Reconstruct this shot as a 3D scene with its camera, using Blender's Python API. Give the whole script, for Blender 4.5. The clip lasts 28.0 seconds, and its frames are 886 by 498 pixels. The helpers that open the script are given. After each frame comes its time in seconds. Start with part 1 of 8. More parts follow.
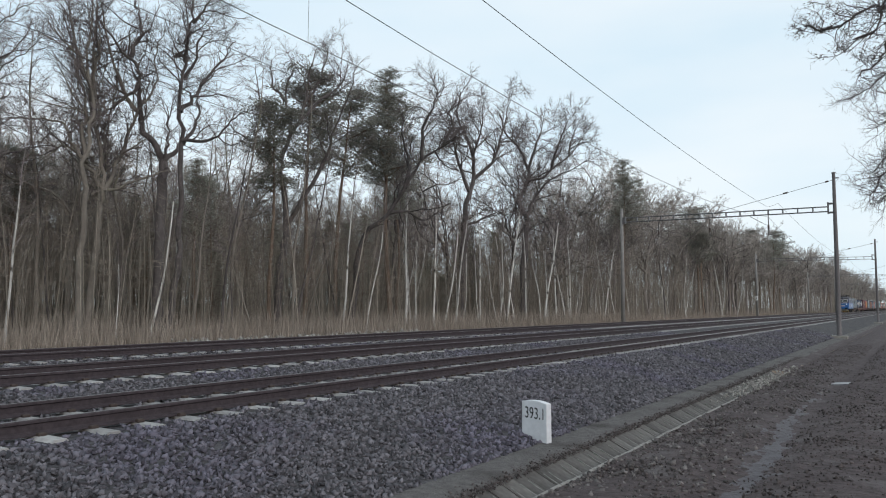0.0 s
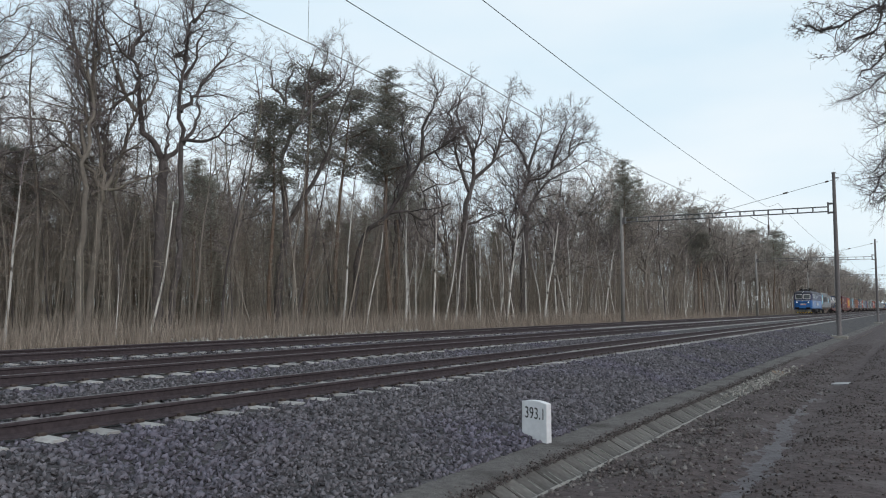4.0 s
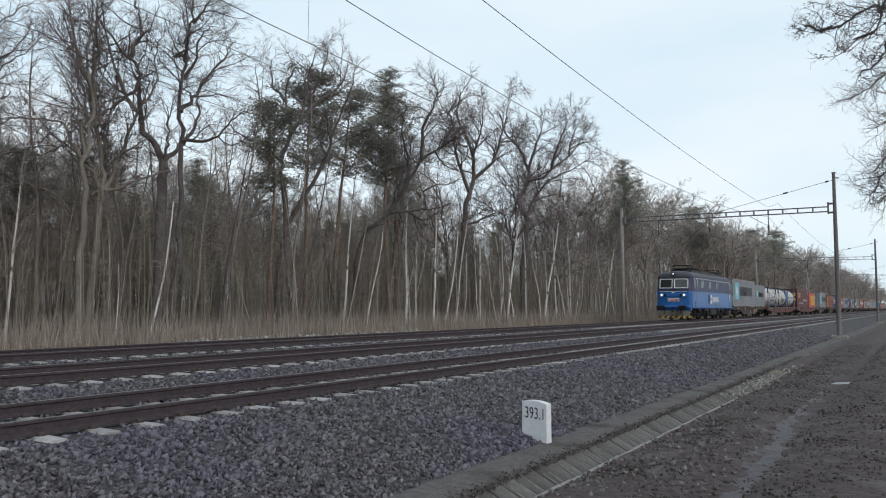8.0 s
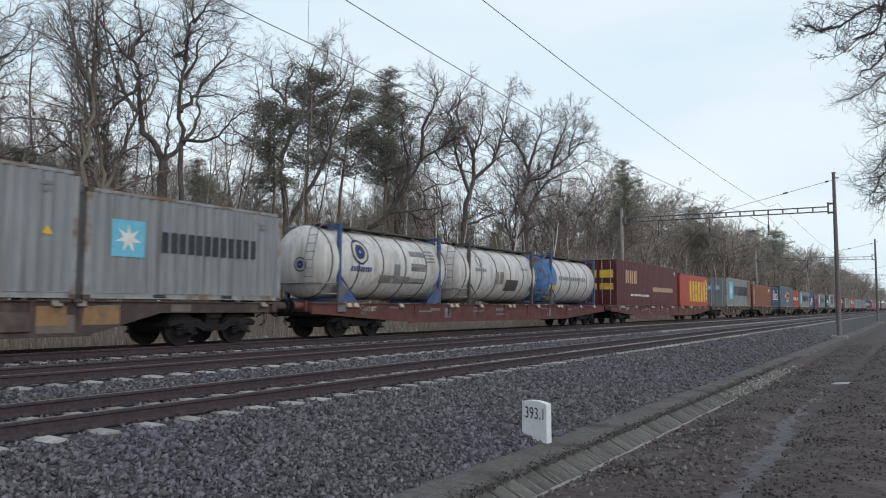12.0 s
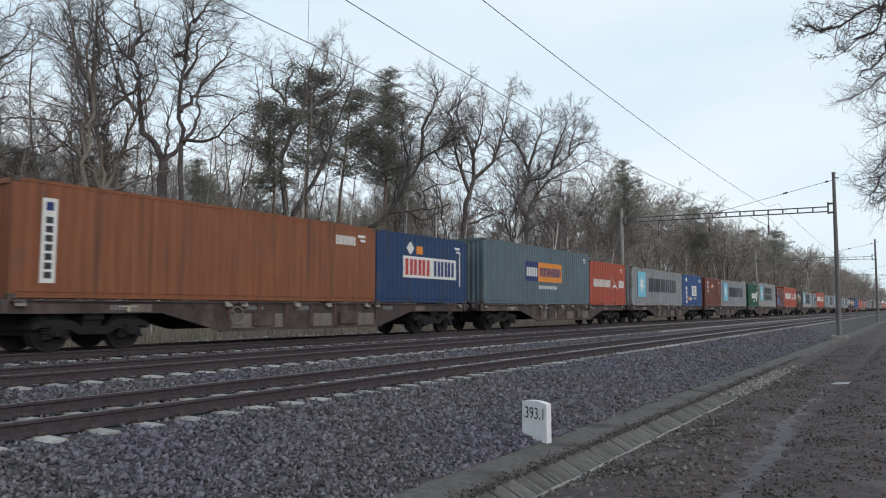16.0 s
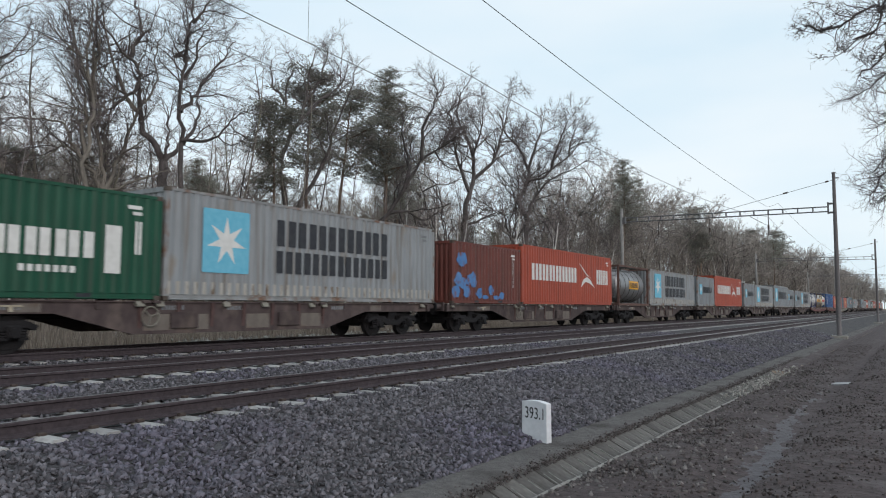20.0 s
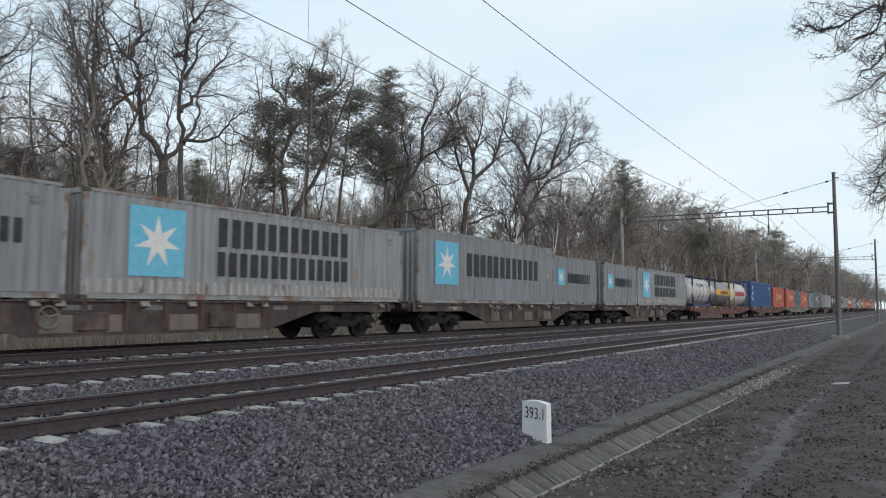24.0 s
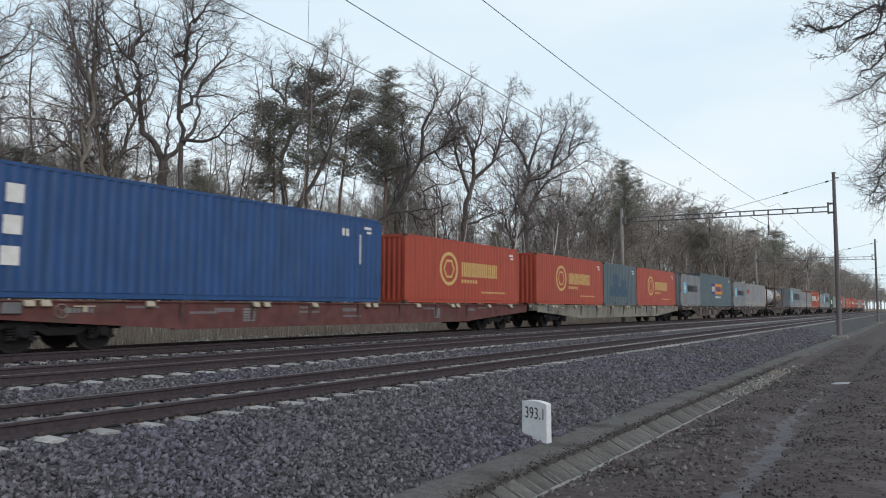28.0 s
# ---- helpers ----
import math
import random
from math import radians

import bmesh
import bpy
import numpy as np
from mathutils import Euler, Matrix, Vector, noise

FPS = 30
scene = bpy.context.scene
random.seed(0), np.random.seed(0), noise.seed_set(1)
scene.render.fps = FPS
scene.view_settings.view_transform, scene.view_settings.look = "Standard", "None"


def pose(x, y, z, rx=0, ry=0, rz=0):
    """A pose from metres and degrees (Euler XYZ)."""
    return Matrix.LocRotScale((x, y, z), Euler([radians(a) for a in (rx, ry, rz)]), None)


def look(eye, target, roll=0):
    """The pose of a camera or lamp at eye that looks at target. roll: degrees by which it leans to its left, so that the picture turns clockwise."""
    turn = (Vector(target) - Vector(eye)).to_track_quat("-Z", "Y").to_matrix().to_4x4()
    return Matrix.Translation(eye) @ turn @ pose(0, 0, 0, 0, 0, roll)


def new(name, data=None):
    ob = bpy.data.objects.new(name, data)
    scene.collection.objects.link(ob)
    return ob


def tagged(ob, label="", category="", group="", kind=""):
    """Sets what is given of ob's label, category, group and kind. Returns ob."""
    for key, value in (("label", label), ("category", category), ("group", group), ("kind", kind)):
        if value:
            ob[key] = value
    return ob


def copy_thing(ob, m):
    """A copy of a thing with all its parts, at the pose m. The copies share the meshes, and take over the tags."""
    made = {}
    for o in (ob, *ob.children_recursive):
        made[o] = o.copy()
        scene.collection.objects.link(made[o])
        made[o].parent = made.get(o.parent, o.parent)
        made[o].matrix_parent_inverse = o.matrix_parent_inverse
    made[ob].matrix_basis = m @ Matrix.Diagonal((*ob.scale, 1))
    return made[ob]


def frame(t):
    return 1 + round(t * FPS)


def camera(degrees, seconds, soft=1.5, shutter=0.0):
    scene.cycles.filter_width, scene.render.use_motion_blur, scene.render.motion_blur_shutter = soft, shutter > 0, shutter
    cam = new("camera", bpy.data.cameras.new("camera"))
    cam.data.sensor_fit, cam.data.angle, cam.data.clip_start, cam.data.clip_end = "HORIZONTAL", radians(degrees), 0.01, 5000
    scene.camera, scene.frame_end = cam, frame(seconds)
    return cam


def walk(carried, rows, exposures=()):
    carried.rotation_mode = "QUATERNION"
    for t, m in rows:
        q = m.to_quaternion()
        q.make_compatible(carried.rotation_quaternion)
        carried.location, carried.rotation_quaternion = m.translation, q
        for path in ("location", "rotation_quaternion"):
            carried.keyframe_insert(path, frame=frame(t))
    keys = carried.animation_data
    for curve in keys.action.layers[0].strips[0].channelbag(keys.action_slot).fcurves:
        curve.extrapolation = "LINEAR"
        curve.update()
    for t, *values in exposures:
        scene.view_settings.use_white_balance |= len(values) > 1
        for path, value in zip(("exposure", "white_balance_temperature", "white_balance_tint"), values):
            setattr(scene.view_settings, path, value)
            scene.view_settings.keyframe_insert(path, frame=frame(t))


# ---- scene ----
# The plan: x across the line, y along it (the train comes from +y), z up from the rail top of track 1.
T1, T2, T3 = (-8.95, 0.0), (-13.08, 0.12), (-17.0, 0.20)
SPEED, CLIP = 20.4, 28.0
YAW, PITCH, ROLL = 33.057, 4.503, 0.269
EYE = (0.0, 0.0, 1.26)

cam = camera(62.655, CLIP, soft=1.05, shutter=0.12)
AIM = (EYE[0] - math.sin(radians(YAW)) * math.cos(radians(PITCH)),
       EYE[1] + math.cos(radians(YAW)) * math.cos(radians(PITCH)),
       EYE[2] + math.sin(radians(PITCH)))
STAND = look(EYE, AIM, ROLL)
walk(cam, [(0.0, STAND), (CLIP, STAND)])

# ---- light: a thin bright overcast with a low veiled sun behind the camera's right shoulder ----
SUN_EL, SUN_AZ = 22.0, 113.0
world = bpy.data.worlds.new("sky")
scene.world = world
world.use_nodes = True
wn, wl = world.node_tree.nodes, world.node_tree.links
wn.clear()
sky = wn.new("ShaderNodeTexSky")
sky.sky_type, sky.sun_disc = "NISHITA", False
sky.sun_elevation, sky.sun_rotation = radians(SUN_EL), radians(SUN_AZ)
sky.air_density, sky.dust_density, sky.ozone_density = 1.0, 2.0, 1.5
dim = wn.new("ShaderNodeVectorMath")
dim.operation = "SCALE"
dim.inputs["Scale"].default_value = 0.10
wl.new(sky.outputs[0], dim.inputs[0])
wc = wn.new("ShaderNodeTexCoord")
wm = wn.new("ShaderNodeMapping")
wm.inputs["Scale"].default_value = (1.2, 1.2, 4.0)
wl.new(wc.outputs["Generated"], wm.inputs["Vector"])
wz = wn.new("ShaderNodeTexNoise")
wz.inputs["Scale"].default_value, wz.inputs["Detail"].default_value = 1.6, 4.0
wl.new(wm.outputs[0], wz.inputs["Vector"])
wr = wn.new("ShaderNodeValToRGB")
wr.color_ramp.elements[0].position, wr.color_ramp.elements[0].color = 0.36, (0.80, 0.962, 1.068, 1)
wr.color_ramp.elements[1].position, wr.color_ramp.elements[1].color = 0.66, (0.955, 1.045, 1.10, 1)
wl.new(wz.outputs["Fac"], wr.inputs["Fac"])
wx = wn.new("ShaderNodeMix")
wx.data_type = "RGBA"
wx.inputs["Factor"].default_value = 0.86
wl.new(dim.outputs[0], wx.inputs["A"])
wl.new(wr.outputs["Color"], wx.inputs["B"])
wb = wn.new("ShaderNodeBackground")
wb.inputs["Strength"].default_value = 1.0
wo = wn.new("ShaderNodeOutputWorld")
wl.new(wx.outputs["Result"], wb.inputs["Color"])
wl.new(wb.outputs[0], wo.inputs["Surface"])
sun = new("sun", bpy.data.lights.new("sun", "SUN"))
sun.data.energy, sun.data.angle, sun.data.color = 1.15, radians(35), (1.0, 0.89, 0.875)
sun.matrix_world = look((0, 0, 0), (-math.sin(radians(SUN_AZ)) * math.cos(radians(SUN_EL)),
                                    -math.cos(radians(SUN_AZ)) * math.cos(radians(SUN_EL)), -math.sin(radians(SUN_EL))))
scene.view_settings.exposure = 0.0


# ---- materials ----
def mat(name, c1, c2=None, scale=6.0, rough=0.7, metal=0.0, bump=0.0, bscale=None, c3=None, s3=0.6, k3=0.5,
        stretch=(1, 1, 1), detail=5.0, vary=0.0, spec=0.3, glow=0.0, lo=0.3, hi=0.7, space="Object", island=False, streak=None, leafy=0.0):
    """Two colours in fine noise, a third in large patches, relief, and a shift from piece to piece."""
    m = bpy.data.materials.new(name)
    m.use_nodes = True
    n, l = m.node_tree.nodes, m.node_tree.links
    b = n["Principled BSDF"]
    b.inputs["Roughness"].default_value, b.inputs["Metallic"].default_value = rough, metal
    b.inputs["Specular IOR Level"].default_value = spec
    tc, mp = n.new("ShaderNodeTexCoord"), n.new("ShaderNodeMapping")
    mp.inputs["Scale"].default_value = stretch
    l.new(tc.outputs[space], mp.inputs["Vector"])

    def noise_of(sc, det=detail):
        t = n.new("ShaderNodeTexNoise")
        t.inputs["Scale"].default_value, t.inputs["Detail"].default_value = sc, det
        l.new(mp.outputs[0], t.inputs["Vector"])
        return t.outputs["Fac"]

    def span(src, a, z):
        r = n.new("ShaderNodeMapRange")
        r.inputs["From Min"].default_value, r.inputs["From Max"].default_value = a, z
        l.new(src, r.inputs["Value"])
        return r.outputs["Result"]

    def blend(fac, a, z):
        x = n.new("ShaderNodeMix")
        x.data_type = "RGBA"
        l.new(fac, x.inputs["Factor"])
        for key, v in (("A", a), ("B", z)):
            if isinstance(v, tuple):
                x.inputs[key].default_value = (*v, 1)
            else:
                l.new(v, x.inputs[key])
        return x.outputs["Result"]

    col = blend(span(noise_of(scale), lo, hi), c1, c2 or c1)
    if c3:
        col = blend(span(noise_of(s3, 6.0), k3, k3 + 0.16), col, c3)
    if streak:
        m2, t2 = n.new("ShaderNodeMapping"), n.new("ShaderNodeTexNoise")
        m2.inputs["Scale"].default_value = (5.0, 5.0, 0.22)
        t2.inputs["Scale"].default_value, t2.inputs["Detail"].default_value = 1.3, 7.0
        l.new(tc.outputs["Object"], m2.inputs["Vector"])
        l.new(m2.outputs[0], t2.inputs["Vector"])
        col = blend(span(t2.outputs["Fac"], 0.47, 0.78), col, streak)
    if vary:
        if island:
            rnd = n.new("ShaderNodeNewGeometry").outputs["Random Per Island"]
        else:
            rnd = n.new("ShaderNodeObjectInfo").outputs["Random"]
        hs = n.new("ShaderNodeHueSaturation")
        r = n.new("ShaderNodeMapRange")
        r.inputs["To Min"].default_value, r.inputs["To Max"].default_value = 1 - vary, 1 + vary
        l.new(rnd, r.inputs["Value"])
        l.new(r.outputs["Result"], hs.inputs["Value"])
        l.new(col, hs.inputs["Color"])
        col = hs.outputs["Color"]
    l.new(col, b.inputs["Base Color"])
    if bump:
        bp = n.new("ShaderNodeBump")
        bp.inputs["Strength"].default_value, bp.inputs["Distance"].default_value = bump, 0.05
        l.new(noise_of(bscale or scale * 2), bp.inputs["Height"])
        l.new(bp.outputs[0], b.inputs["Normal"])
    if leafy:
        tr, mx = n.new("ShaderNodeBsdfTranslucent"), n.new("ShaderNodeMixShader")
        l.new(col, tr.inputs["Color"])
        mx.inputs["Fac"].default_value = leafy
        l.new(b.outputs[0], mx.inputs[1])
        l.new(tr.outputs[0], mx.inputs[2])
        l.new(mx.outputs[0], n["Material Output"].inputs["Surface"])
    if glow:
        b.inputs["Emission Color"].default_value = (*c1, 1)
        b.inputs["Emission Strength"].default_value = glow
    return m


M_BALLAST = mat("ballast_bed", (0.018, 0.017, 0.018), (0.080, 0.077, 0.083), 13, 0.9, bump=1.0, bscale=12, detail=3,
                c3=(0.06, 0.056, 0.054), s3=0.5)
M_STONE = mat("ballast_stone", (0.066, 0.063, 0.071), (0.135, 0.129, 0.142), 9, 0.85, bump=0.3, vary=0.62, island=True, c3=(0.098, 0.092, 0.118), s3=0.35, k3=0.48)
M_SLEEPER = mat("sleeper_concrete", (0.245, 0.24, 0.235), (0.35, 0.345, 0.34), 9, 0.9, bump=0.3, c3=(0.16, 0.145, 0.13), s3=2.0, k3=0.54, vary=0.2)
M_RAIL = mat("rail_rust", (0.035, 0.028, 0.031), (0.060, 0.048, 0.053), 14, 0.75, bump=0.2, spec=0.2)
M_RAILTOP = mat("rail_head", (0.16, 0.15, 0.15), (0.24, 0.23, 0.23), 30, 0.5, metal=0.8)
M_CLIP = mat("rail_clip", (0.04, 0.03, 0.026), (0.06, 0.045, 0.04), 30, 0.8)
M_STRIP = mat("gravel_strip", (0.080, 0.075, 0.073), (0.130, 0.122, 0.119), 9, 0.95, bump=0.9, bscale=26, c3=(0.050, 0.045, 0.042), s3=1.1)
M_GUTTER = mat("gutter_concrete", (0.078, 0.073, 0.069), (0.132, 0.125, 0.118), 6, 0.9, bump=0.5, c3=(0.050, 0.044, 0.040), s3=2.4, k3=0.49, vary=0.3)
M_LIP = mat("gutter_lip", (0.15, 0.145, 0.135), (0.29, 0.28, 0.265), 5, 0.9, bump=0.4, c3=(0.07, 0.062, 0.056), s3=2.2, k3=0.54)
M_JOINT = mat("slab_joint", (0.15, 0.145, 0.135), (0.25, 0.24, 0.225), 8, 0.9, bump=0.3, c3=(0.07, 0.082, 0.072), s3=3.0, k3=0.5)
M_MUD = mat("path_mud", (0.038, 0.029, 0.030), (0.082, 0.064, 0.064), 7, 0.9, bump=1.0, bscale=11, c3=(0.092, 0.080, 0.080), s3=1.1, k3=0.53)
M_RUT = mat("wet_rut", (0.060, 0.053, 0.058), (0.098, 0.090, 0.099), 6, 0.66, bump=0.5, bscale=16, spec=0.25)
M_FOREST_FLOOR = mat("leaf_litter", (0.16, 0.122, 0.095), (0.26, 0.21, 0.165), 5, 0.95, bump=0.8, bscale=14, c3=(0.09, 0.095, 0.05), s3=0.35, k3=0.56)
M_VERGE = mat("verge_grass", (0.12, 0.105, 0.075), (0.19, 0.165, 0.125), 6, 0.95, bump=0.8, bscale=18, c3=(0.095, 0.115, 0.055), s3=0.25, k3=0.46)
M_RUBBLE = mat("rubble_stone", (0.078, 0.070, 0.068), (0.145, 0.133, 0.128), 6, 0.9, bump=0.4, vary=0.5, island=True)
M_PALE = mat("pale_stone", (0.20, 0.19, 0.175), (0.33, 0.32, 0.295), 6, 0.9, vary=0.3, island=True)
M_WHITE_CONCRETE = mat("white_painted_concrete", (0.55, 0.56, 0.58), (0.64, 0.65, 0.67), 10, 0.75, bump=0.12, c3=(0.58, 0.58, 0.57), s3=3.0, k3=0.58)
M_BLACK_PAINT = mat("black_paint", (0.02, 0.02, 0.02), (0.035, 0.035, 0.035), 20, 0.6)
M_BEAM = mat("beam_steel", (0.13, 0.13, 0.137), (0.20, 0.20, 0.207), 8, 0.6, metal=0.2)
M_CLOD = mat("soil_clod", (0.042, 0.035, 0.035), (0.100, 0.085, 0.081), 6, 0.95, bump=0.4, vary=0.5, island=True)
M_MAST = mat("mast_steel", (0.095, 0.088, 0.090), (0.140, 0.130, 0.132), 8, 0.6, metal=0.3, bump=0.1)
M_FARMAST = mat("mast_concrete", (0.17, 0.165, 0.16), (0.23, 0.22, 0.21), 6, 0.8)
M_FOOT = mat("mast_footing", (0.17, 0.16, 0.145), (0.24, 0.23, 0.20), 7, 0.9, bump=0.3)
M_WIRE = mat("copper_wire", (0.06, 0.062, 0.063), (0.085, 0.088, 0.088), 10, 0.6, metal=0.4)
M_INSUL = mat("insulator", (0.05, 0.035, 0.03), (0.07, 0.05, 0.04), 20, 0.3)
M_BARK = mat("oak_bark", (0.060, 0.053, 0.052), (0.112, 0.101, 0.098), 5, 0.95, bump=0.8, bscale=16, stretch=(1, 1, 0.3), c3=(0.085, 0.082, 0.064), s3=0.5, k3=0.54, vary=0.3)
M_PALEBARK = mat("pale_bark", (0.14, 0.125, 0.108), (0.225, 0.205, 0.178), 5, 0.95, bump=0.5, bscale=16, stretch=(1, 1, 0.3), c3=(0.16, 0.16, 0.115), s3=0.6, k3=0.54, vary=0.25)
M_TWIG = mat("bare_twigs", (0.115, 0.099, 0.099), (0.18, 0.157, 0.156), 3, 0.95, vary=0.3)
M_TWIG_RED = mat("russet_twigs", (0.150, 0.115, 0.095), (0.22, 0.175, 0.148), 3, 0.95, vary=0.3)
M_BIRCH = mat("birch_bark", (0.42, 0.41, 0.39), (0.58, 0.57, 0.54), 3, 0.8, bump=0.2, c3=(0.08, 0.07, 0.06), s3=2.2, k3=0.55, stretch=(1, 1, 0.8), vary=0.2)
M_PINEBARK = mat("pine_bark", (0.115, 0.085, 0.066), (0.185, 0.138, 0.105), 5, 0.95, bump=0.7, bscale=14, stretch=(1, 1, 0.4), vary=0.2)
M_NEEDLE = mat("pine_needles", (0.205, 0.205, 0.178), (0.29, 0.29, 0.255), 1.2, 0.9, vary=0.25, leafy=0.45)
M_SPRUCE = mat("spruce_needles", (0.172, 0.168, 0.138), (0.25, 0.243, 0.204), 1.2, 0.9, vary=0.25, leafy=0.45)
# Paler than near bark and twigs: distance haze is put into these colours.
M_FARTWIG = mat("hazy_twigs", (0.27, 0.243, 0.222), (0.38, 0.347, 0.32), 3, 0.95, vary=0.3)
M_FARBARK = mat("hazy_bark", (0.16, 0.143, 0.133), (0.25, 0.227, 0.212), 5, 0.95, bump=0.4, vary=0.3)
M_DARKNEEDLE = mat("dark_needles", (0.075, 0.072, 0.070), (0.12, 0.115, 0.11), 2.0, 0.9)
M_DARKTWIG = mat("dark_twigs", (0.085, 0.076, 0.080), (0.135, 0.122, 0.126), 3, 0.95, vary=0.3)
M_BRUSH = mat("dry_brush", (0.198, 0.166, 0.139), (0.318, 0.277, 0.236), 2.0, 0.95, vary=0.35, island=True)
M_STEM = mat("underwood_stem", (0.212, 0.185, 0.154), (0.322, 0.287, 0.246), 1.0, 0.95, vary=0.45, island=True)


# ---- geometry ----
class Geo:
    """Collects vertices and faces of one mesh; tubes are gathered and laid out together."""

    def __init__(self):
        self.v, self.f, self.tubes, self.smooth = [], [], {}, False

    def add(self, vs, fs):
        o = len(self.v)
        self.v.extend(vs)
        self.f.extend(tuple(o + i for i in q) for q in fs)
        return self

    def box(self, x0, x1, y0, y1, z0, z1, c=0.0):
        x0, x1, y0, y1, z0, z1 = min(x0, x1), max(x0, x1), min(y0, y1), max(y0, y1), min(z0, z1), max(z0, z1)
        c = min(c, (x1 - x0) * 0.45, (y1 - y0) * 0.45, (z1 - z0) * 0.45)
        if c <= 0:
            vs = [(x, y, z) for z in (z0, z1) for y in (y0, y1) for x in (x0, x1)]
            return self.add(vs, [(0, 2, 3, 1), (4, 5, 7, 6), (0, 1, 5, 4), (2, 6, 7, 3), (0, 4, 6, 2), (1, 3, 7, 5)])
        vs, lo, hi = [], (x0, y0, z0), (x1, y1, z1)
        for s in range(8):
            sg = (s & 1, s >> 1 & 1, s >> 2 & 1)
            for ax in range(3):
                vs.append(tuple((hi if sg[k] else lo)[k] + (0 if k == ax else (-c if sg[k] else c)) for k in range(3)))
        fs = [tuple(3 * s + i for i in range(3)) for s in range(8)]
        for ax in range(3):
            b, d = (ax + 1) % 3, (ax + 2) % 3
            for side in (0, 1):
                cs = [(side << ax) | (i << b) | (j << d) for i, j in ((0, 0), (1, 0), (1, 1), (0, 1))]
                fs.append(tuple(3 * k + ax for k in cs))
            for i in (0, 1):
                for j in (0, 1):
                    p, q = (i << b) | (j << d), (1 << ax) | (i << b) | (j << d)
                    fs.append((3 * p + b, 3 * q + b, 3 * q + d, 3 * p + d))
        return self.add(vs, fs)

    def prism(self, poly, a, b, axis="x"):
        """A polygon of two coordinates drawn out from a to b along an axis (x: y,z; y: x,z; z: x,y)."""
        put = {"x": lambda p, t: (t, p[0], p[1]), "y": lambda p, t: (p[0], t, p[1]), "z": lambda p, t: (p[0], p[1], t)}[axis]
        n = len(poly)
        vs = [put(p, a) for p in poly] + [put(p, b) for p in poly]
        fs = [tuple(range(n))[::-1], tuple(range(n, 2 * n))] + [(i, (i + 1) % n, n + (i + 1) % n, n + i) for i in range(n)]
        return self.add(vs, fs)

    def cyl(self, c, r, length, axis="x", n=16, r2=None):
        """A cylinder or cone about an axis through c, from c to c + length."""
        r2 = r if r2 is None else r2
        ring = [(math.cos(2 * math.pi * i / n), math.sin(2 * math.pi * i / n)) for i in range(n)]
        k = "xyz".index(axis)

        def at(u, w, t):
            p = [0, 0, 0]
            p[k], p[(k + 1) % 3], p[(k + 2) % 3] = c[k] + t, c[(k + 1) % 3] + u, c[(k + 2) % 3] + w
            return tuple(p)
        vs = [at(r * u, r * w, 0) for u, w in ring] + [at(r2 * u, r2 * w, length) for u, w in ring]
        fs = [tuple(range(n))[::-1], tuple(range(n, 2 * n))] + [(i, (i + 1) % n, n + (i + 1) % n, n + i) for i in range(n)]
        return self.add(vs, fs)

    def lathe(self, c, prof, axis="y", n=24):
        """Rings of (distance along the axis, radius)."""
        k, o = "xyz".index(axis), len(self.v)
        for t, r in prof:
            for i in range(n):
                p, a = [0, 0, 0], 2 * math.pi * i / n
                p[k], p[(k + 1) % 3], p[(k + 2) % 3] = c[k] + t, c[(k + 1) % 3] + r * math.cos(a), c[(k + 2) % 3] + r * math.sin(a)
                self.v.append(tuple(p))
        for j in range(len(prof) - 1):
            for i in range(n):
                self.f.append((o + j * n + i, o + j * n + (i + 1) % n, o + (j + 1) * n + (i + 1) % n, o + (j + 1) * n + i))
        self.f.append(tuple(o + i for i in range(n))[::-1])
        self.f.append(tuple(o + (len(prof) - 1) * n + i for i in range(n)))
        return self

    def tube(self, pts, radii, sides=4):
        self.tubes.setdefault((len(pts), sides), []).append((pts, radii))
        return self

    def spike(self, a, b, r):
        """A twig's tip: two thin blades that cross."""
        d = b - a
        u = d.orthogonal().normalized() * r
        w = d.cross(u).normalized() * r
        o = len(self.v)
        self.v.extend((tuple(a - u), tuple(a + u), tuple(a - w), tuple(a + w), tuple(b)))
        self.f.extend(((o, o + 1, o + 4), (o + 2, o + 3, o + 4)))

    def bar(self, a, b, r, sides=6):
        return self.tube([a, b], [r, r], sides)

    def mesh(self, name, material):
        vs, fs = [np.array(self.v, float).reshape(-1, 3)], list(self.f)
        base = len(self.v)
        for (n, s), group in self.tubes.items():
            P = np.array([g[0] for g in group], float)
            R = np.array([g[1] for g in group], float)
            D = np.empty_like(P)
            D[:, 1:-1] = P[:, 2:] - P[:, :-2]
            D[:, 0], D[:, -1] = P[:, 1] - P[:, 0], P[:, -1] - P[:, -2]
            D /= np.linalg.norm(D, axis=2, keepdims=True) + 1e-9
            ref = np.where(np.abs(D[:, :1, 2:3]) > 0.8, np.array([1.0, 0, 0]), np.array([0, 0, 1.0]))
            U = np.cross(D, np.broadcast_to(ref, D.shape))
            U /= np.linalg.norm(U, axis=2, keepdims=True) + 1e-9
            W = np.cross(D, U)
            a = np.arange(s) * 2 * np.pi / s
            ring = P[:, :, None, :] + R[:, :, None, None] * (np.cos(a)[None, None, :, None] * U[:, :, None, :] + np.sin(a)[None, None, :, None] * W[:, :, None, :])
            vs.append(ring.reshape(-1, 3))
            i = np.arange(s)
            q = np.stack([i, (i + 1) % s, (i + 1) % s + s, i + s], 1)
            q = (q[None] + (np.arange(n - 1) * s)[:, None, None]).reshape(-1, 4)
            q = (q[None] + (np.arange(len(group)) * n * s)[:, None, None] + base).reshape(-1, 4)
            fs.extend(map(tuple, q.tolist()))
            base += len(group) * n * s
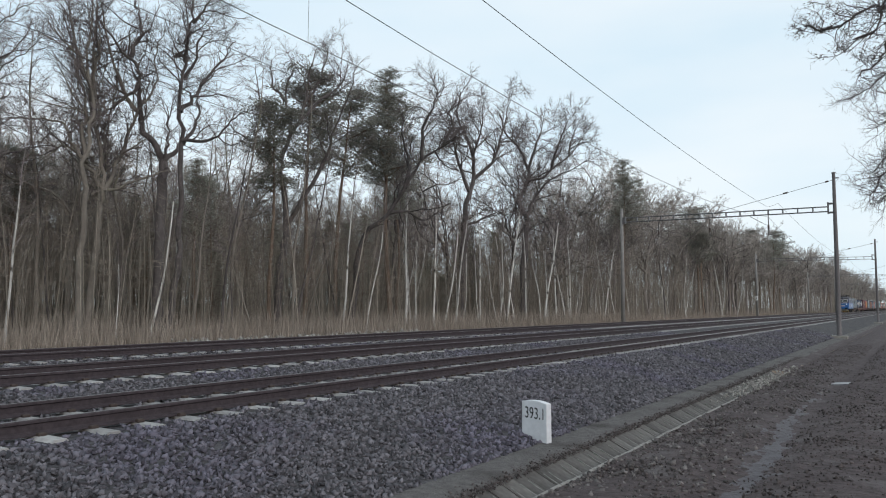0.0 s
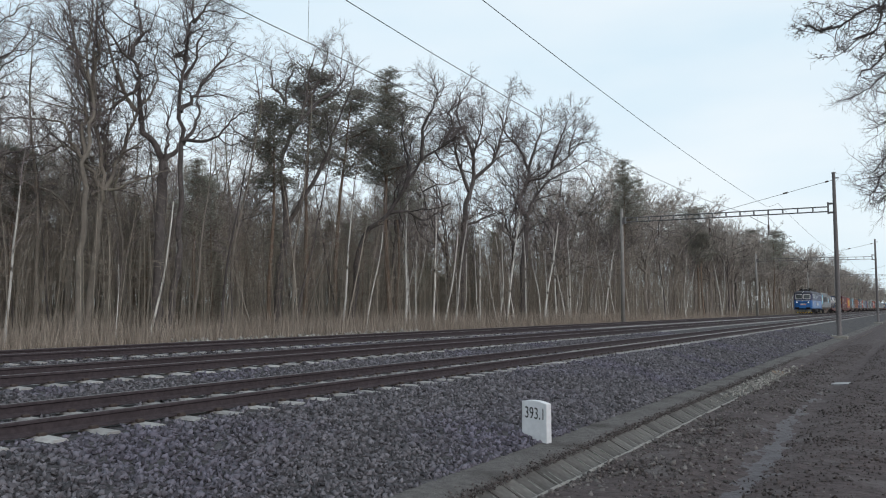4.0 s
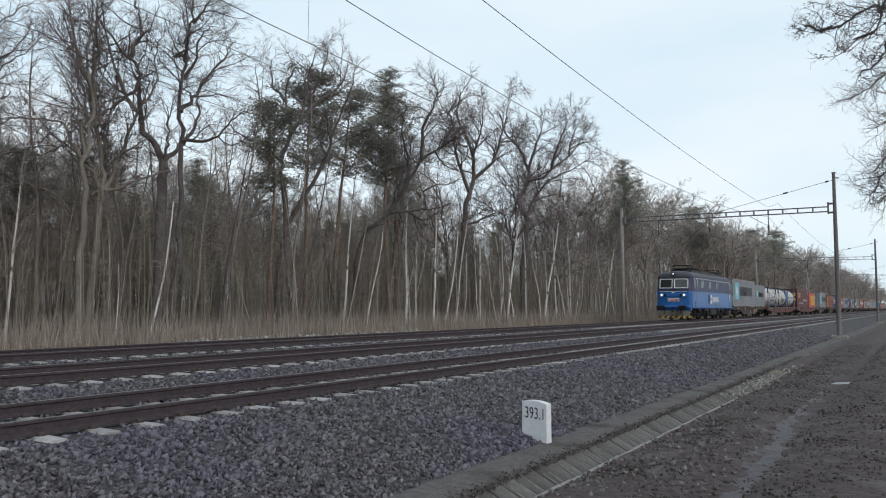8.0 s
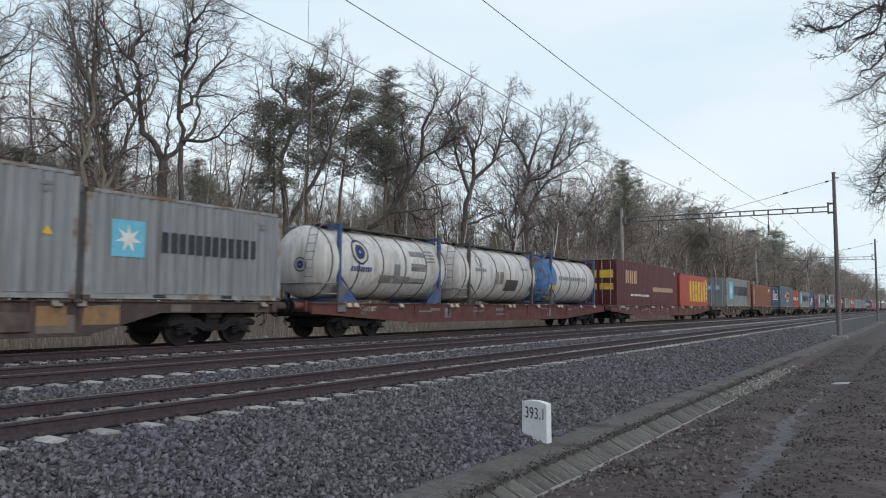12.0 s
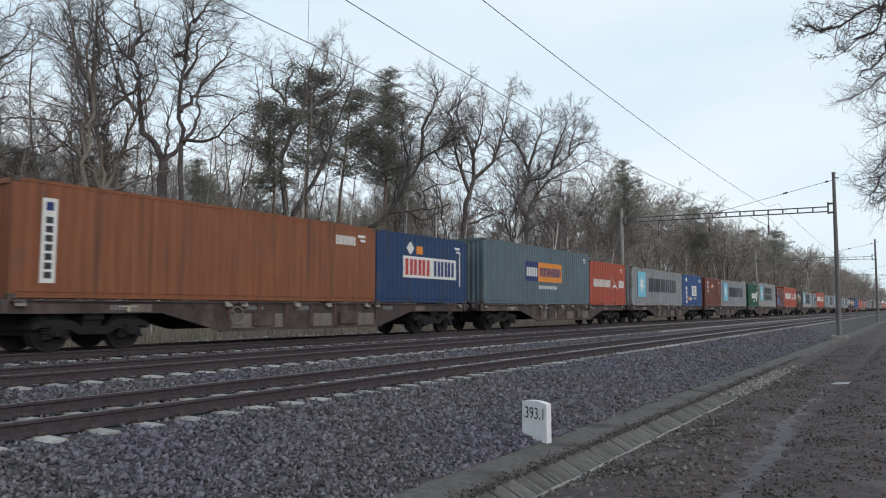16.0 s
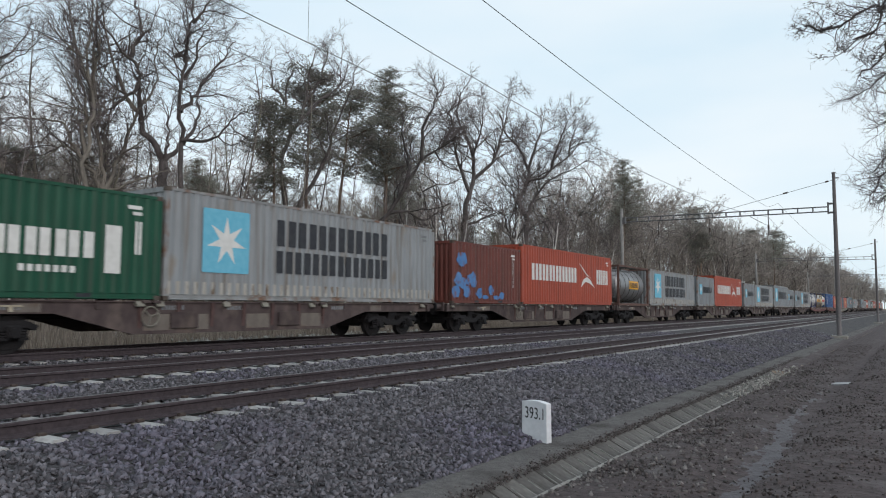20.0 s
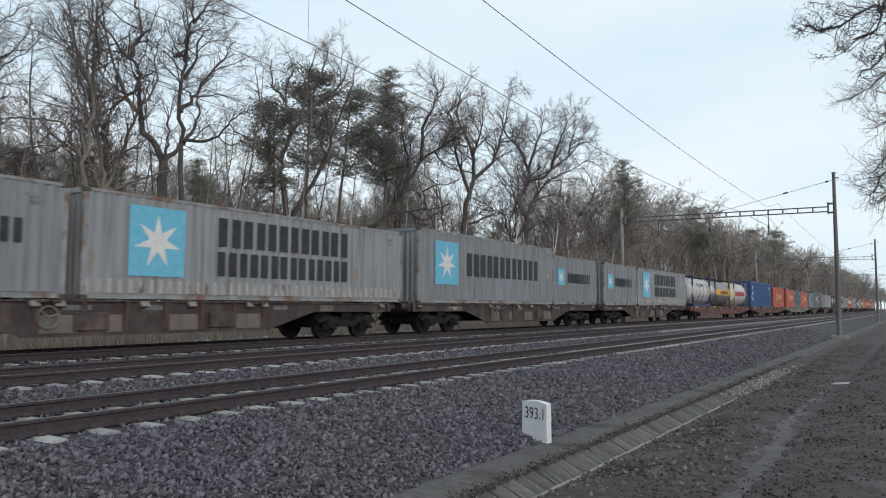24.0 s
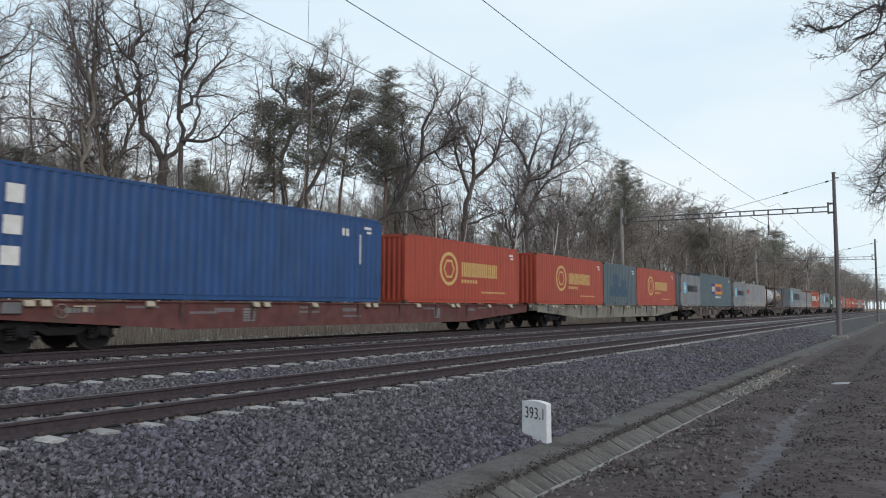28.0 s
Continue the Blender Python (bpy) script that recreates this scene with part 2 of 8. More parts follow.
        me = bpy.data.meshes.new(name)
        me.from_pydata(np.concatenate(vs).tolist(), [], fs)
        me.materials.append(material)
        if self.smooth:
            me.polygons.foreach_set("use_smooth", [True] * len(me.polygons))
        me.update()
        return me


def part(name, geo, material, parent=None, label="", m=None):
    """One mesh under a thing or under a part; geo may be a finished mesh."""
    me = geo if isinstance(geo, bpy.types.Mesh) else geo.mesh(name, material)
    ob = new(name, me)
    ob.parent = parent
    if m is not None:
        ob.matrix_basis = m
    return tagged(ob, label)


def thing(name, label, category, group="", m=None):
    ob = new(name)
    ob.empty_display_size = 0.3
    if m is not None:
        ob.matrix_basis = m
    return tagged(ob, label, category, group)


def setting(name, geo, material, label, category):
    return tagged(part(name, geo, material), label, category, "", "structure")


def rnd(a, b):
    return random.uniform(a, b)


# ---- ground, ballast and tracks ----
Y0, Y1 = -430.0, 1000.0


def sweep(profile, ys, wob=None):
    """A cross-section of (x, z) carried along the line."""
    g, n = Geo(), len(profile)
    for y in ys:
        g.v.extend((x, y, z + (wob(x, y) if wob else 0)) for x, z in profile)
    for j in range(len(ys) - 1):
        for i in range(n - 1):
            a = j * n + i
            g.f.append((a, a + 1, a + n + 1, a + n))
    g.smooth = True
    return g


def spaced(a, b, step, far):
    """Stations along the line, fine near the camera and wide far off."""
    ys, y = [-3000.0, a], a
    while y < b:
        y += step if -2 < y < 45 else far
        ys.append(y)
    return ys + [3000.0]


def rough(x, y):
    """Unevenness of the soil, and the trench in which the drain lies."""
    if -4.31 < x < -3.73 and y < 27:
        return -0.30
    near = 1.0 if -4.0 < x < 6 and -2 < y < 40 else 0.0 if y > 44 else 0.3
    return near * (0.035 * noise.noise((x * 1.1, y * 0.8, 0)) + 0.02 * noise.noise((x * 4, y * 3.5, 2)))


LAND = [(-3000, 2.0), (-300, 0.0), (-90, -0.35), (-60, -0.35), (-40, -0.35), (-32, -0.36), (-28, -0.38), (-24, -0.35), (-21.5, -0.22), (-20.3, -0.14), (-19.2, -0.35),
        (-6, -0.95), (-5.0, -0.83), (-4.86, -0.82), (-4.6, -0.81), (-4.45, -0.82), (-4.32, -0.84), (-4.30, -0.86), (-3.74, -0.92),
        (-3.72, -0.93), (-3.5, -0.93), (-3.2, -0.91), (-2.95, -0.88), (-2.7, -0.87), (-2.45, -0.88), (-2.25, -0.90), (-2.05, -0.93), (-1.85, -0.92), (-1.65, -0.87),
        (-1.4, -0.83), (-1.1, -0.80), (-0.8, -0.79), (-0.45, -0.80), (-0.2, -0.84), (0.05, -0.84), (0.3, -0.79), (0.7, -0.75), (1.2, -0.70), (1.8, -0.62), (2.6, -0.5), (3.5, -0.35),
        (5, -0.2), (8, -0.1), (14, 0.0), (40, 0.2), (300, 1.0), (3000, 3.0)]
PATHWAY = [p for p in LAND if -3.72 <= p[0] <= 1.2]
setting("ground", sweep(LAND, spaced(Y0, Y1, 0.22, 12.0), lambda x, y: rough(x, y) - (0.07 if -3.6 < x < 1.1 and -10 < y < 700 else 0)), M_FOREST_FLOOR, "brown leaf-littered ground beside the railway", "ground")
setting("path_edge", sweep([(-4.34, -0.825), (-4.1, -0.86), (-3.9, -0.885), (-3.70, -0.90)], spaced(27.2, 700, 0.5, 3.0)[1:-1], lambda x, y: 0.03 * noise.noise((x * 2, y, 4))), M_MUD, "bare brown soil beside the path", "path")
setting("path", sweep([(x, z + 0.012) for x, z in PATHWAY], spaced(-8, 700, 0.16, 3.0)[1:-1], rough), M_MUD, "muddy dirt path with wheel ruts along the line", "path")
RUT_X = [i * 0.05 for i in range(-9, 10)]


def land_z(x):
    for (a, za), (b, zb) in zip(LAND, LAND[1:]):
        if a <= x <= b:
            return za + (zb - za) * (x - a) / (b - a)
    return -0.8


def wet_rut():
    """A smooth wet track that bends a little and breaks up at its edges."""
    g, ys, n = Geo(), [2 + i * 0.12 for i in range(340)], len(RUT_X)
    g.smooth = True
    for y in ys:
        c = -1.72 - 0.44 * min(1, max(0, (y - 8) / 8)) + 0.06 * noise.noise((0, y * 0.4, 3))
        w = 0.19 + 0.14 * noise.noise((3, y * 0.9, 1)) - 0.003 * y
        for dx in RUT_X:
            edge = abs(dx) - w + 0.20 * noise.noise((dx * 5, y * 1.8, 5)) + 0.09 * noise.noise((dx * 13, y * 5, 8)) + 0.02 * max(0, y - 13)
            g.v.append((c + dx, y, land_z(c + dx) + rough(c + dx, y) + 0.012 + max(-0.05, min(0.008, -edge * 0.10))))
    for j in range(len(ys) - 1):
        for i in range(n - 1):
            a = j * n + i
            g.f.append((a, a + 1, a + n + 1, a + n))
    return g


setting("wet_rut", wet_rut(), M_RUT, "wet smooth wheel rut in the muddy path", "path")
setting("gravel_strip", sweep([(-5.25, -0.84), (-4.95, -0.795), (-4.7, -0.785), (-4.55, -0.79), (-4.42, -0.80), (-4.31, -0.81), (-4.22, -0.835), (-4.15, -0.875), (-4.11, -0.93)], spaced(Y0, 500, 0.2, 8.0)[1:-1],
                              lambda x, y: 0.5 * rough(x, y)), M_STRIP, "narrow trodden strip of fine grey gravel", "path")
setting("verge", sweep([(-24.5, -0.34), (-23, -0.26), (-21.5, -0.19), (-20.3, -0.12), (-19.3, -0.22), (-18.9, -0.28)], spaced(-60, 600, 0.5, 6.0)[1:-1],
                       lambda x, y: 0.05 * noise.noise((x * .8, y * .5, 1))), M_VERGE, "grassy verge with dead leaves along the far track", "verge")

BED = [(-19.15, -0.24), (-18.75, -0.08), (-18.45, 0.0), (-18.3, 0.002), (-17.0, -0.010), (-15.7, -0.004), (-15.3, -0.05), (-14.8, -0.09), (-14.4, -0.084),
       (-13.08, -0.094), (-11.83, -0.088), (-11.4, -0.135), (-10.8, -0.20), (-10.3, -0.205), (-8.95, -0.214), (-7.70, -0.205), (-7.55, -0.216), (-7.4, -0.24),
       (-6.9, -0.33), (-6.2, -0.49), (-5.5, -0.65), (-5.05, -0.755), (-4.84, -0.80)]


setting("ballast", sweep(BED, spaced(Y0, Y1, 0.25, 6.0)[1:-1], lambda x, y: 0.012 * noise.noise((x * 5, y * 5, 3)) if -19 < x < -4.9 else 0),
        M_BALLAST, "bed of dark grey crushed-stone ballast under three tracks", "ballast")

HEAD = [(-0.075, -0.172), (0.075, -0.172), (0.075, -0.16), (0.03, -0.145), (0.0085, -0.125), (0.0085, -0.052), (0.035, -0.038), (0.036, -0.012),
        (0.028, -0.001), (-0.028, -0.001), (-0.036, -0.012), (-0.035, -0.038), (-0.0085, -0.052), (-0.0085, -0.125), (-0.03, -0.145), (-0.075, -0.16)]
SLEEPER_SET = []
for num, ((xc, zc), phase, pitch_) in enumerate(((T1, 4.40, 0.604), (T2, 6.163, 0.602), (T3, 7.96, 0.598))):
    track = tagged(thing("railway_track", "straight track of rusty steel rails on concrete sleepers", "railway track", "tracks"), kind="structure")
    for s in (-0.7525, 0.7525):
        rail = part("rail", Geo().prism([(xc + s + x, zc + z) for x, z in HEAD], Y0, Y1, "y"), M_RAIL, track, "rust-brown steel rail")
        part("running_surface", Geo().box(xc + s - 0.027, xc + s + 0.027, Y0, Y1, zc - 0.0005, zc + 0.0015), M_RAILTOP, rail, "dull worn rail head")
    SLEEPER_SET.append((track, xc, zc, phase, pitch_))

PORTALS = [57.5, 116.4, 178.0, 240.0, 301.0, 362.0]


def kilometre_post():
    t = thing("kilometre_post", "white painted concrete kilometre post with black numbers", "kilometre post", m=pose(-4.98, 10.3, -0.86, 0, 0, -17.5))
    g = Geo()
    arc = [(0.255 - 0.51 * i / 10, 0.655 + 0.03 * math.sin(math.pi * i / 10)) for i in range(11)]
    g.prism([(-0.262, 0.0), (0.262, 0.0)] + arc, -0.05, 0.06, "y")
    body = part("slab", g, M_WHITE_CONCRETE, t)
    bev = body.modifiers.new("edge", "BEVEL")
    bev.width, bev.segments = 0.008, 2
    cu = bpy.data.curves.new("numbers", "FONT")
    cu.body, cu.size, cu.align_x, cu.extrude = "393.1", 0.25, "CENTER", 0.001
    tmp = new("numbers", cu)
    me = bpy.data.meshes.new_from_object(tmp)
    bpy.data.objects.remove(tmp)
    me.materials.append(M_BLACK_PAINT)
    ob = part("numbers", me, None, t, "black stencilled numbers", m=pose(0.02, -0.052, 0.41, 90, 0, 0) @ Matrix.Diagonal((0.78, 1.0, 1.0, 1.0)))
    return t


kilometre_post()


def mast_right(y):
    t = thing("catenary_mast", "dark tubular steel catenary mast on a concrete footing", "catenary mast", "masts beside the path", pose(-4.62, y, -0.8))
    part("footing", Geo().box(-0.5, 0.5, -0.55, 0.55, -0.3, 0.16, 0.03), M_FOOT, t, "square concrete footing")
    g = Geo()
    g.smooth = True
    g.lathe((0, 0, 0.1), [(0, 0.20), (0.05, 0.17), (3, 0.16), (6, 0.14), (9, 0.12), (11.3, 0.105), (11.45, 0.10)], "z", 14)
    part("pole", g, M_MAST, t)
    part("cap", Geo().cyl((0, 0, 11.53), 0.13, 0.07, "z", 14), M_MAST, t)
    part("bracket", Geo().box(-0.42, -0.12, -0.16, 0.16, 8.72, 8.82).box(-0.42, -0.12, -0.16, 0.16, 9.35, 9.45).box(-0.46, -0.36, -0.1, 0.1, 8.7, 9.5), M_MAST, t)
    part("top_arm", Geo().box(0.1, 0.32, -0.04, 0.04, 11.15, 11.23), M_MAST, t)


def mast_left(y, sign):
    t = thing("catenary_mast", "thin grey concrete catenary mast at the forest edge", "catenary mast", "masts at the forest edge", pose(-20.0, y, -0.2))
    g = Geo()
    g.smooth = True
    g.lathe((0, 0, -0.3), [(0, 0.17), (5, 0.145), (9.75, 0.115)], "z", 12)
    part("pole", g, M_FARMAST, t)
    part("bracket", Geo().box(0.1, 0.32, -0.13, 0.13, 8.2, 8.75), M_MAST, t)
    if sign:
        part("sign_plate", Geo().box(-0.17, 0.17, -0.2, -0.17, 2.55, 3.2, 0.01), mat("white_enamel", (0.6, 0.6, 0.6), (0.68, 0.68, 0.68), 12, 0.5), t, "small white plate with dark bar")
        part("sign_bar", Geo().box(-0.04, 0.04, -0.21, -0.202, 2.7, 3.05), M_BLACK_PAINT, t)


def portal_beam(y):
    t = thing("portal_beam", "ladder-like steel beam spanning the tracks", "catenary portal", "portal beams", pose(0, y, 0))
    xa, xb, za, zb = -5.02, -19.72, 8.22, 8.33
    for side in (-0.14, 0.14):
        for dz_ in (-0.17, 0.17):
            part("chord", Geo().tube([(xa, side, za + dz_), (xb, side, zb + dz_)], [0.028, 0.028], 4), M_BEAM, t)
    n = 15
    for i in range(n + 1):
        k = i / n
        x, z = xa + (xb - xa) * k, za + (zb - za) * k
        part("batten", Geo().box(x - 0.035, x + 0.035, -0.14, 0.14, z - 0.17, z + 0.17), M_BEAM, t)
    for (xt, zt) in (T1, T2, T3):
        hang = part("drop_tube", Geo().bar((xt, 0, za - 0.2), (xt, 0, 6.6 + zt), 0.035).bar((xt - 1.25, 0, za - 0.2), (xt - 0.1, 0, 7.3), 0.02), M_MAST, t)
        part("steady_arm", Geo().bar((xt - 0.05, 0, 6.7 + zt), (xt + 1.05, 0.03, 6.25 + zt), 0.022).bar((xt + 1.05, 0.03, 6.25 + zt), (xt + 0.1, 0.03, 5.98 + zt), 0.012), M_MAST, hang)
        part("insulator", Geo().cyl((xt, 0, 7.0), 0.07, 0.32, "z", 10), M_INSUL, hang, "brown ribbed insulator")
    part("stay_wire", Geo().bar((-4.75, 0, 10.25), (-12.5, 0, 8.5), 0.016, 4), M_WIRE, t)
    part("stay_insulator", Geo().bar((-7.6, 0, 9.62), (-7.9, 0, 9.55), 0.06, 8).bar((-4.95, 0, 10.21), (-5.15, 0, 10.16), 0.06, 8), M_INSUL, t)


for k, y in enumerate(PORTALS):
    mast_right(y)
    mast_left(y, k == 1)
    portal_beam(y)


def wire(name, label, x, zf, r, y0=-1.5, y1=362.0, step=4.9):
    n = int((y1 - y0) / step) + 1
    pts = [(x, y0 + (y1 - y0) * i / (n - 1), zf(y0 + (y1 - y0) * i / (n - 1))) for i in range(n)]
    g = Geo().tube(pts, [r] * n, 5)
    return tagged(part(name, g, M_WIRE), label, "wire", "overhead wires")


def sag(y, low, rise):
    k = ((y + 1.5) / 59.0) % 1.0
    return low + rise * (2 * k - 1) ** 2


for xt, zt in (T1, T2, T3):
    c = wire("contact_wire", "dark copper contact wire hung over a track", xt, lambda y: sag(y, 5.62, 0.80) + zt, 0.008)
    w = wire("messenger_wire", "dark sagging messenger wire over a track", xt, lambda y: sag(y, 6.62, 1.30) + zt, 0.009)
    for k in range(0, 40):
        y = 2.0 + k * 7.3
        part("dropper", Geo().bar((xt, y, sag(y, 5.62, 0.80) + zt), (xt, y, sag(y, 6.62, 1.30) + zt), 0.004, 3), M_WIRE, c)
wire("feeder_wire", "dark feeder wire carried above the portal beams", T1[0], lambda y: 8.52 + 0.0006 * ((y + 1.5) % 59.0 - 45.5) ** 2, 0.011)


# ---- trees ----
def turned(d, angle, spin):
    """A direction that leans off d by an angle, spun about it."""
    d = d.normalized()
    side = d.orthogonal().normalized()
    side = Matrix.Rotation(spin, 3, d) @ side
    return (d * math.cos(angle) + side * math.sin(angle)).normalized()


def limb(rng, start, d, length, r0, r1, segs, crook, lift):
    """A crooked polyline: points, radii, directions."""
    pts, rad, dirs, p = [tuple(start)], [r0], [d.copy()], start.copy()
    for i in range(segs):
        d = (d + Vector((rng.gauss(0, crook), rng.gauss(0, crook), rng.gauss(0, crook * 0.7) + lift))).normalized()
        p = p + d * (length / segs)
        pts.append(tuple(p))
        rad.append(r0 + (r1 - r0) * (i + 1) / segs)
        dirs.append(d.copy())
    return pts, rad, dirs


def spline(pts, n):
    """Points evenly along a smooth curve through a limb's bends."""
    P = [Vector(p) for p in pts]
    P = [P[0] * 2 - P[1]] + P + [P[-1] * 2 - P[-2]]
    out = []
    for k in range(n + 1):
        t = k / n * (len(P) - 3)
        i = min(int(t), len(P) - 4)
        f = t - i
        a, b, c, d = P[i:i + 4]
        out.append(0.5 * (2 * b + (c - a) * f + (2 * a - 5 * b + 4 * c - d) * f * f + (3 * b - 3 * c + d - a) * f ** 3))
    return out


def twig_tree(rng, wood, twigs, start, d, length, r, level, dense, thick):
    """Crooked side branches, their twigs and the fine spray at their ends."""
    if level == 4:
        mid = start + d * length * 0.5 + Vector((rng.gauss(0, .05), rng.gauss(0, .05), rng.gauss(0.02, .05))) * length
        twigs.spike(start, start + d * length, r)
        twigs.spike(mid, mid + turned(d, 0.6, rng.uniform(0, 6.28)) * length * 0.55, r * 0.8)
        return
    segs = (0, 0, 6, 3)[level]
    pts, rad, dirs = limb(rng, start, d, length, r, r * 0.3, segs, (0, 0, 0.30, 0.22)[level], (0, 0, 0.05, 0.03)[level])
    (wood if level == 2 and r > 0.035 else twigs).tube(pts, rad, 4 if level == 2 else 3)
    n = max(3, int(dense * ((0, 0, 5.0, 9.5)[level] * length + 1.5)))
    for i in range(n):
        k = 0.12 + 0.88 * (i + rng.random()) / n
        j = min(int(k * segs), segs - 1)
        q = Vector(pts[j]).lerp(Vector(pts[j + 1]), k * segs - j)
        cut = (0, 0, 0.44, 0.62)[level] * rng.uniform(0.6, 1.2) * (1.15 - 0.5 * k)
        twig_tree(rng, wood, twigs, q, turned(dirs[j + 1], rng.uniform(0.45, 1.0), rng.uniform(0, 6.28)), max(0.14, length * cut), (0, 0, 0.0105, 0.0052)[level] * thick * rng.uniform(0.8, 1.2), level + 1, dense, thick)


def bough(rng, wood, twigs, pts, r0, r1, bare=0.2, dense=1.0, side=1.0, thick=1.0):
    """A main limb through its bends, with side branches past its bare foot."""
    n = 3 * len(pts)
    line = [p + Vector((rng.gauss(0, .05), rng.gauss(0, .05), rng.gauss(0, .04))) * (0 if i == 0 else 1) for i, p in enumerate(spline(pts, n))]
    rad = [r0 + (r1 - r0) * (i / n) ** 0.8 for i in range(n + 1)]
    wood.tube([tuple(p) for p in line], rad, 8 if r0 > 0.12 else 6)
    total = sum((line[i + 1] - line[i]).length for i in range(n))
    count = int(total * (1 - bare) * 3.4 * dense) + 3
    for i in range(count):
        k = bare + (1 - bare) * (i + rng.random()) / count
        j = min(int(k * n), n - 1)
        q = line[j].lerp(line[j + 1], k * n - j)
        d = turned((line[j + 1] - line[j]) + Vector((0, 0, 0.25)) * (line[j + 1] - line[j]).length, rng.uniform(0.5, 1.15), rng.uniform(0, 6.28))
        big = rng.random() < 0.3
        twig_tree(rng, wood, twigs, q, d, (rng.uniform(1.7, 2.9) if big else rng.uniform(0.6, 1.6)) * side, min(rad[j] * 0.6, (0.045 if big else 0.022) * thick), 2, 0.85, thick)


def bent_tree(seed, trunk, limbs, r, bark=None, twig=None, bare=0.55, side=1.0, thick=1.0, dense=1.0, girth=1.0, swing=0.6):
    """An old tree with its own bends: trunk and limbs as (across, up), with depth drawn at random."""
    rng, wood, twigs = random.Random(seed), Geo(), Geo()
    wood.smooth = True
    pts = [Vector((0, 0, -0.3))] + [Vector((x, rng.gauss(0, 0.02) * z, z)) for x, z in trunk]
    forked = trunk[-1][1] < 10
    bough(rng, wood, twigs, pts, r, r * (0.8 if forked else 0.14), 0.97 if forked else bare, dense, side, thick)
    wood.tube([(0, 0, -0.3), (0, 0, 0.0), (trunk[0][0] * 0.4, 0, 0.5)], [r * 1.5, r * 1.25, r * 0.98], 10)
    for line in limbs:
        near = min(pts + [Vector((0, 0, 0))], key=lambda p: (p.x - line[0][0]) ** 2 + (p.z - line[0][1]) ** 2)
        turn, y, lim = rng.uniform(-swing, swing), near.y, []
        for k, (x, z) in enumerate(line):
            if k:
                y += turn * math.hypot(x - line[k - 1][0], z - line[k - 1][1]) + rng.gauss(0, 0.10)
            lim.append(Vector((x, y, z)))
        span_ = sum((lim[i + 1] - lim[i]).length for i in range(len(lim) - 1))
        bough(rng, wood, twigs, lim, min(r * 0.62, (0.045 + 0.017 * span_) * girth), 0.018, 0.12, dense, side, thick)
        pts = pts + lim
    return wood.mesh("trunk", bark or M_BARK), twigs.mesh("crown", twig or M_TWIG)


def oak(seed, height=19.0, fork=0.36, limbs=6, spread=0.6, bark=None, r=0.27, twig=None, bow=0.0, thick=1.0, dense=1.0):
    """A bare broad tree: a trunk, zigzag limbs that rise and spread, and a round spray of twigs."""
    rng, wood, twigs = random.Random(seed), Geo(), Geo()
    wood.smooth = True
    top = height * fork
    foot = [Vector((bow * top * k * k + rng.gauss(0, .10) * k, rng.gauss(0, .12) * k, top * k - 0.3)) for k in (0, 0.25, 0.5, 0.75, 1.0)]
    bough(rng, wood, twigs, foot, r, r * 0.75, 0.75, dense * 0.6, 1.0, thick)
    wood.tube([(0, 0, -0.3), (0, 0, 0.0), (0, 0, 0.5)], [r * 1.5, r * 1.25, r * 0.98], 10)
    for i in range(limbs):
        a = i * 2.4 + rng.uniform(-0.5, 0.5)
        wide = i % 3 == 2
        lean = spread * (0.25 if i == 0 else rng.uniform(1.3, 1.9) if wide else rng.uniform(0.5, 1.1))
        d = turned(Vector((0, 0, 1)), lean, a)
        length = height * (1 - fork) * (0.62 if wide else rng.uniform(0.82, 1.0))
        p = foot[-1] - Vector((0, 0, rng.uniform(0.1, 1.2) + (0.9 if wide else 0)))
        lim = [p]
        for k in range(7):
            d = (d + Vector((rng.gauss(0, .30), rng.gauss(0, .30), rng.gauss(0.09, .20)))).normalized()
            p = p + d * length / 7
            lim.append(p)
        bough(rng, wood, twigs, lim, r * rng.uniform(0.42, 0.6), 0.02, 0.15, dense, 1.0, thick)
        for k in (3, 4, 5):
            q, e, sub = lim[k], turned(lim[k + 1] - lim[k], rng.uniform(0.6, 1.0), rng.uniform(0, 6.28)), [lim[k]]
            for _ in range(4):
                e = (e + Vector((rng.gauss(0, .28), rng.gauss(0, .28), rng.gauss(0.12, .2)))).normalized()
                q = q + e * length * 0.13
                sub.append(q)
            bough(rng, wood, twigs, sub, 0.07, 0.015, 0.1, dense * 0.9, 0.8, thick)
    return wood.mesh("trunk", bark or M_BARK), twigs.mesh("crown", twig or M_TWIG)


def slim(seed, height=15.0, bark=None, r=0.10, twig=None, n=20, lean=0.04):
    """A slender stem, birch or young hornbeam, with thin rising branches."""
    rng, wood, twigs = random.Random(seed), Geo(), Geo()
    wood.smooth = True
    pts, rad, dirs = limb(rng, Vector((0, 0, -0.2)), Vector((rng.gauss(0, lean), rng.gauss(0, lean), 1)), height, r, r * 0.14, 12, 0.045, 0.03)
    cut = 8 if bark is None else 12
    wood.tube(pts[:cut + 1], rad[:cut + 1], 7)
    if cut < 12:
        twigs.tube(pts[cut:], rad[cut:], 5)
    for i in range(n):
        k = 0.36 + 0.63 * (i + rng.random()) / n
        j = min(int(k * 12), 11)
        q = Vector(pts[j]).lerp(Vector(pts[j + 1]), k * 12 - j)
        twig_tree(rng, wood, twigs, q, turned(Vector((0, 0, 1)), rng.uniform(0.4, 0.95), rng.uniform(0, 6.28)), height * rng.uniform(0.09, 0.17) * (1.25 - 0.6 * k), rad[j] * 0.25 + 0.005, 2, 0.6, 1.0)
    return wood.mesh("trunk", bark or M_BIRCH), twigs.mesh("crown", twig or M_TWIG)


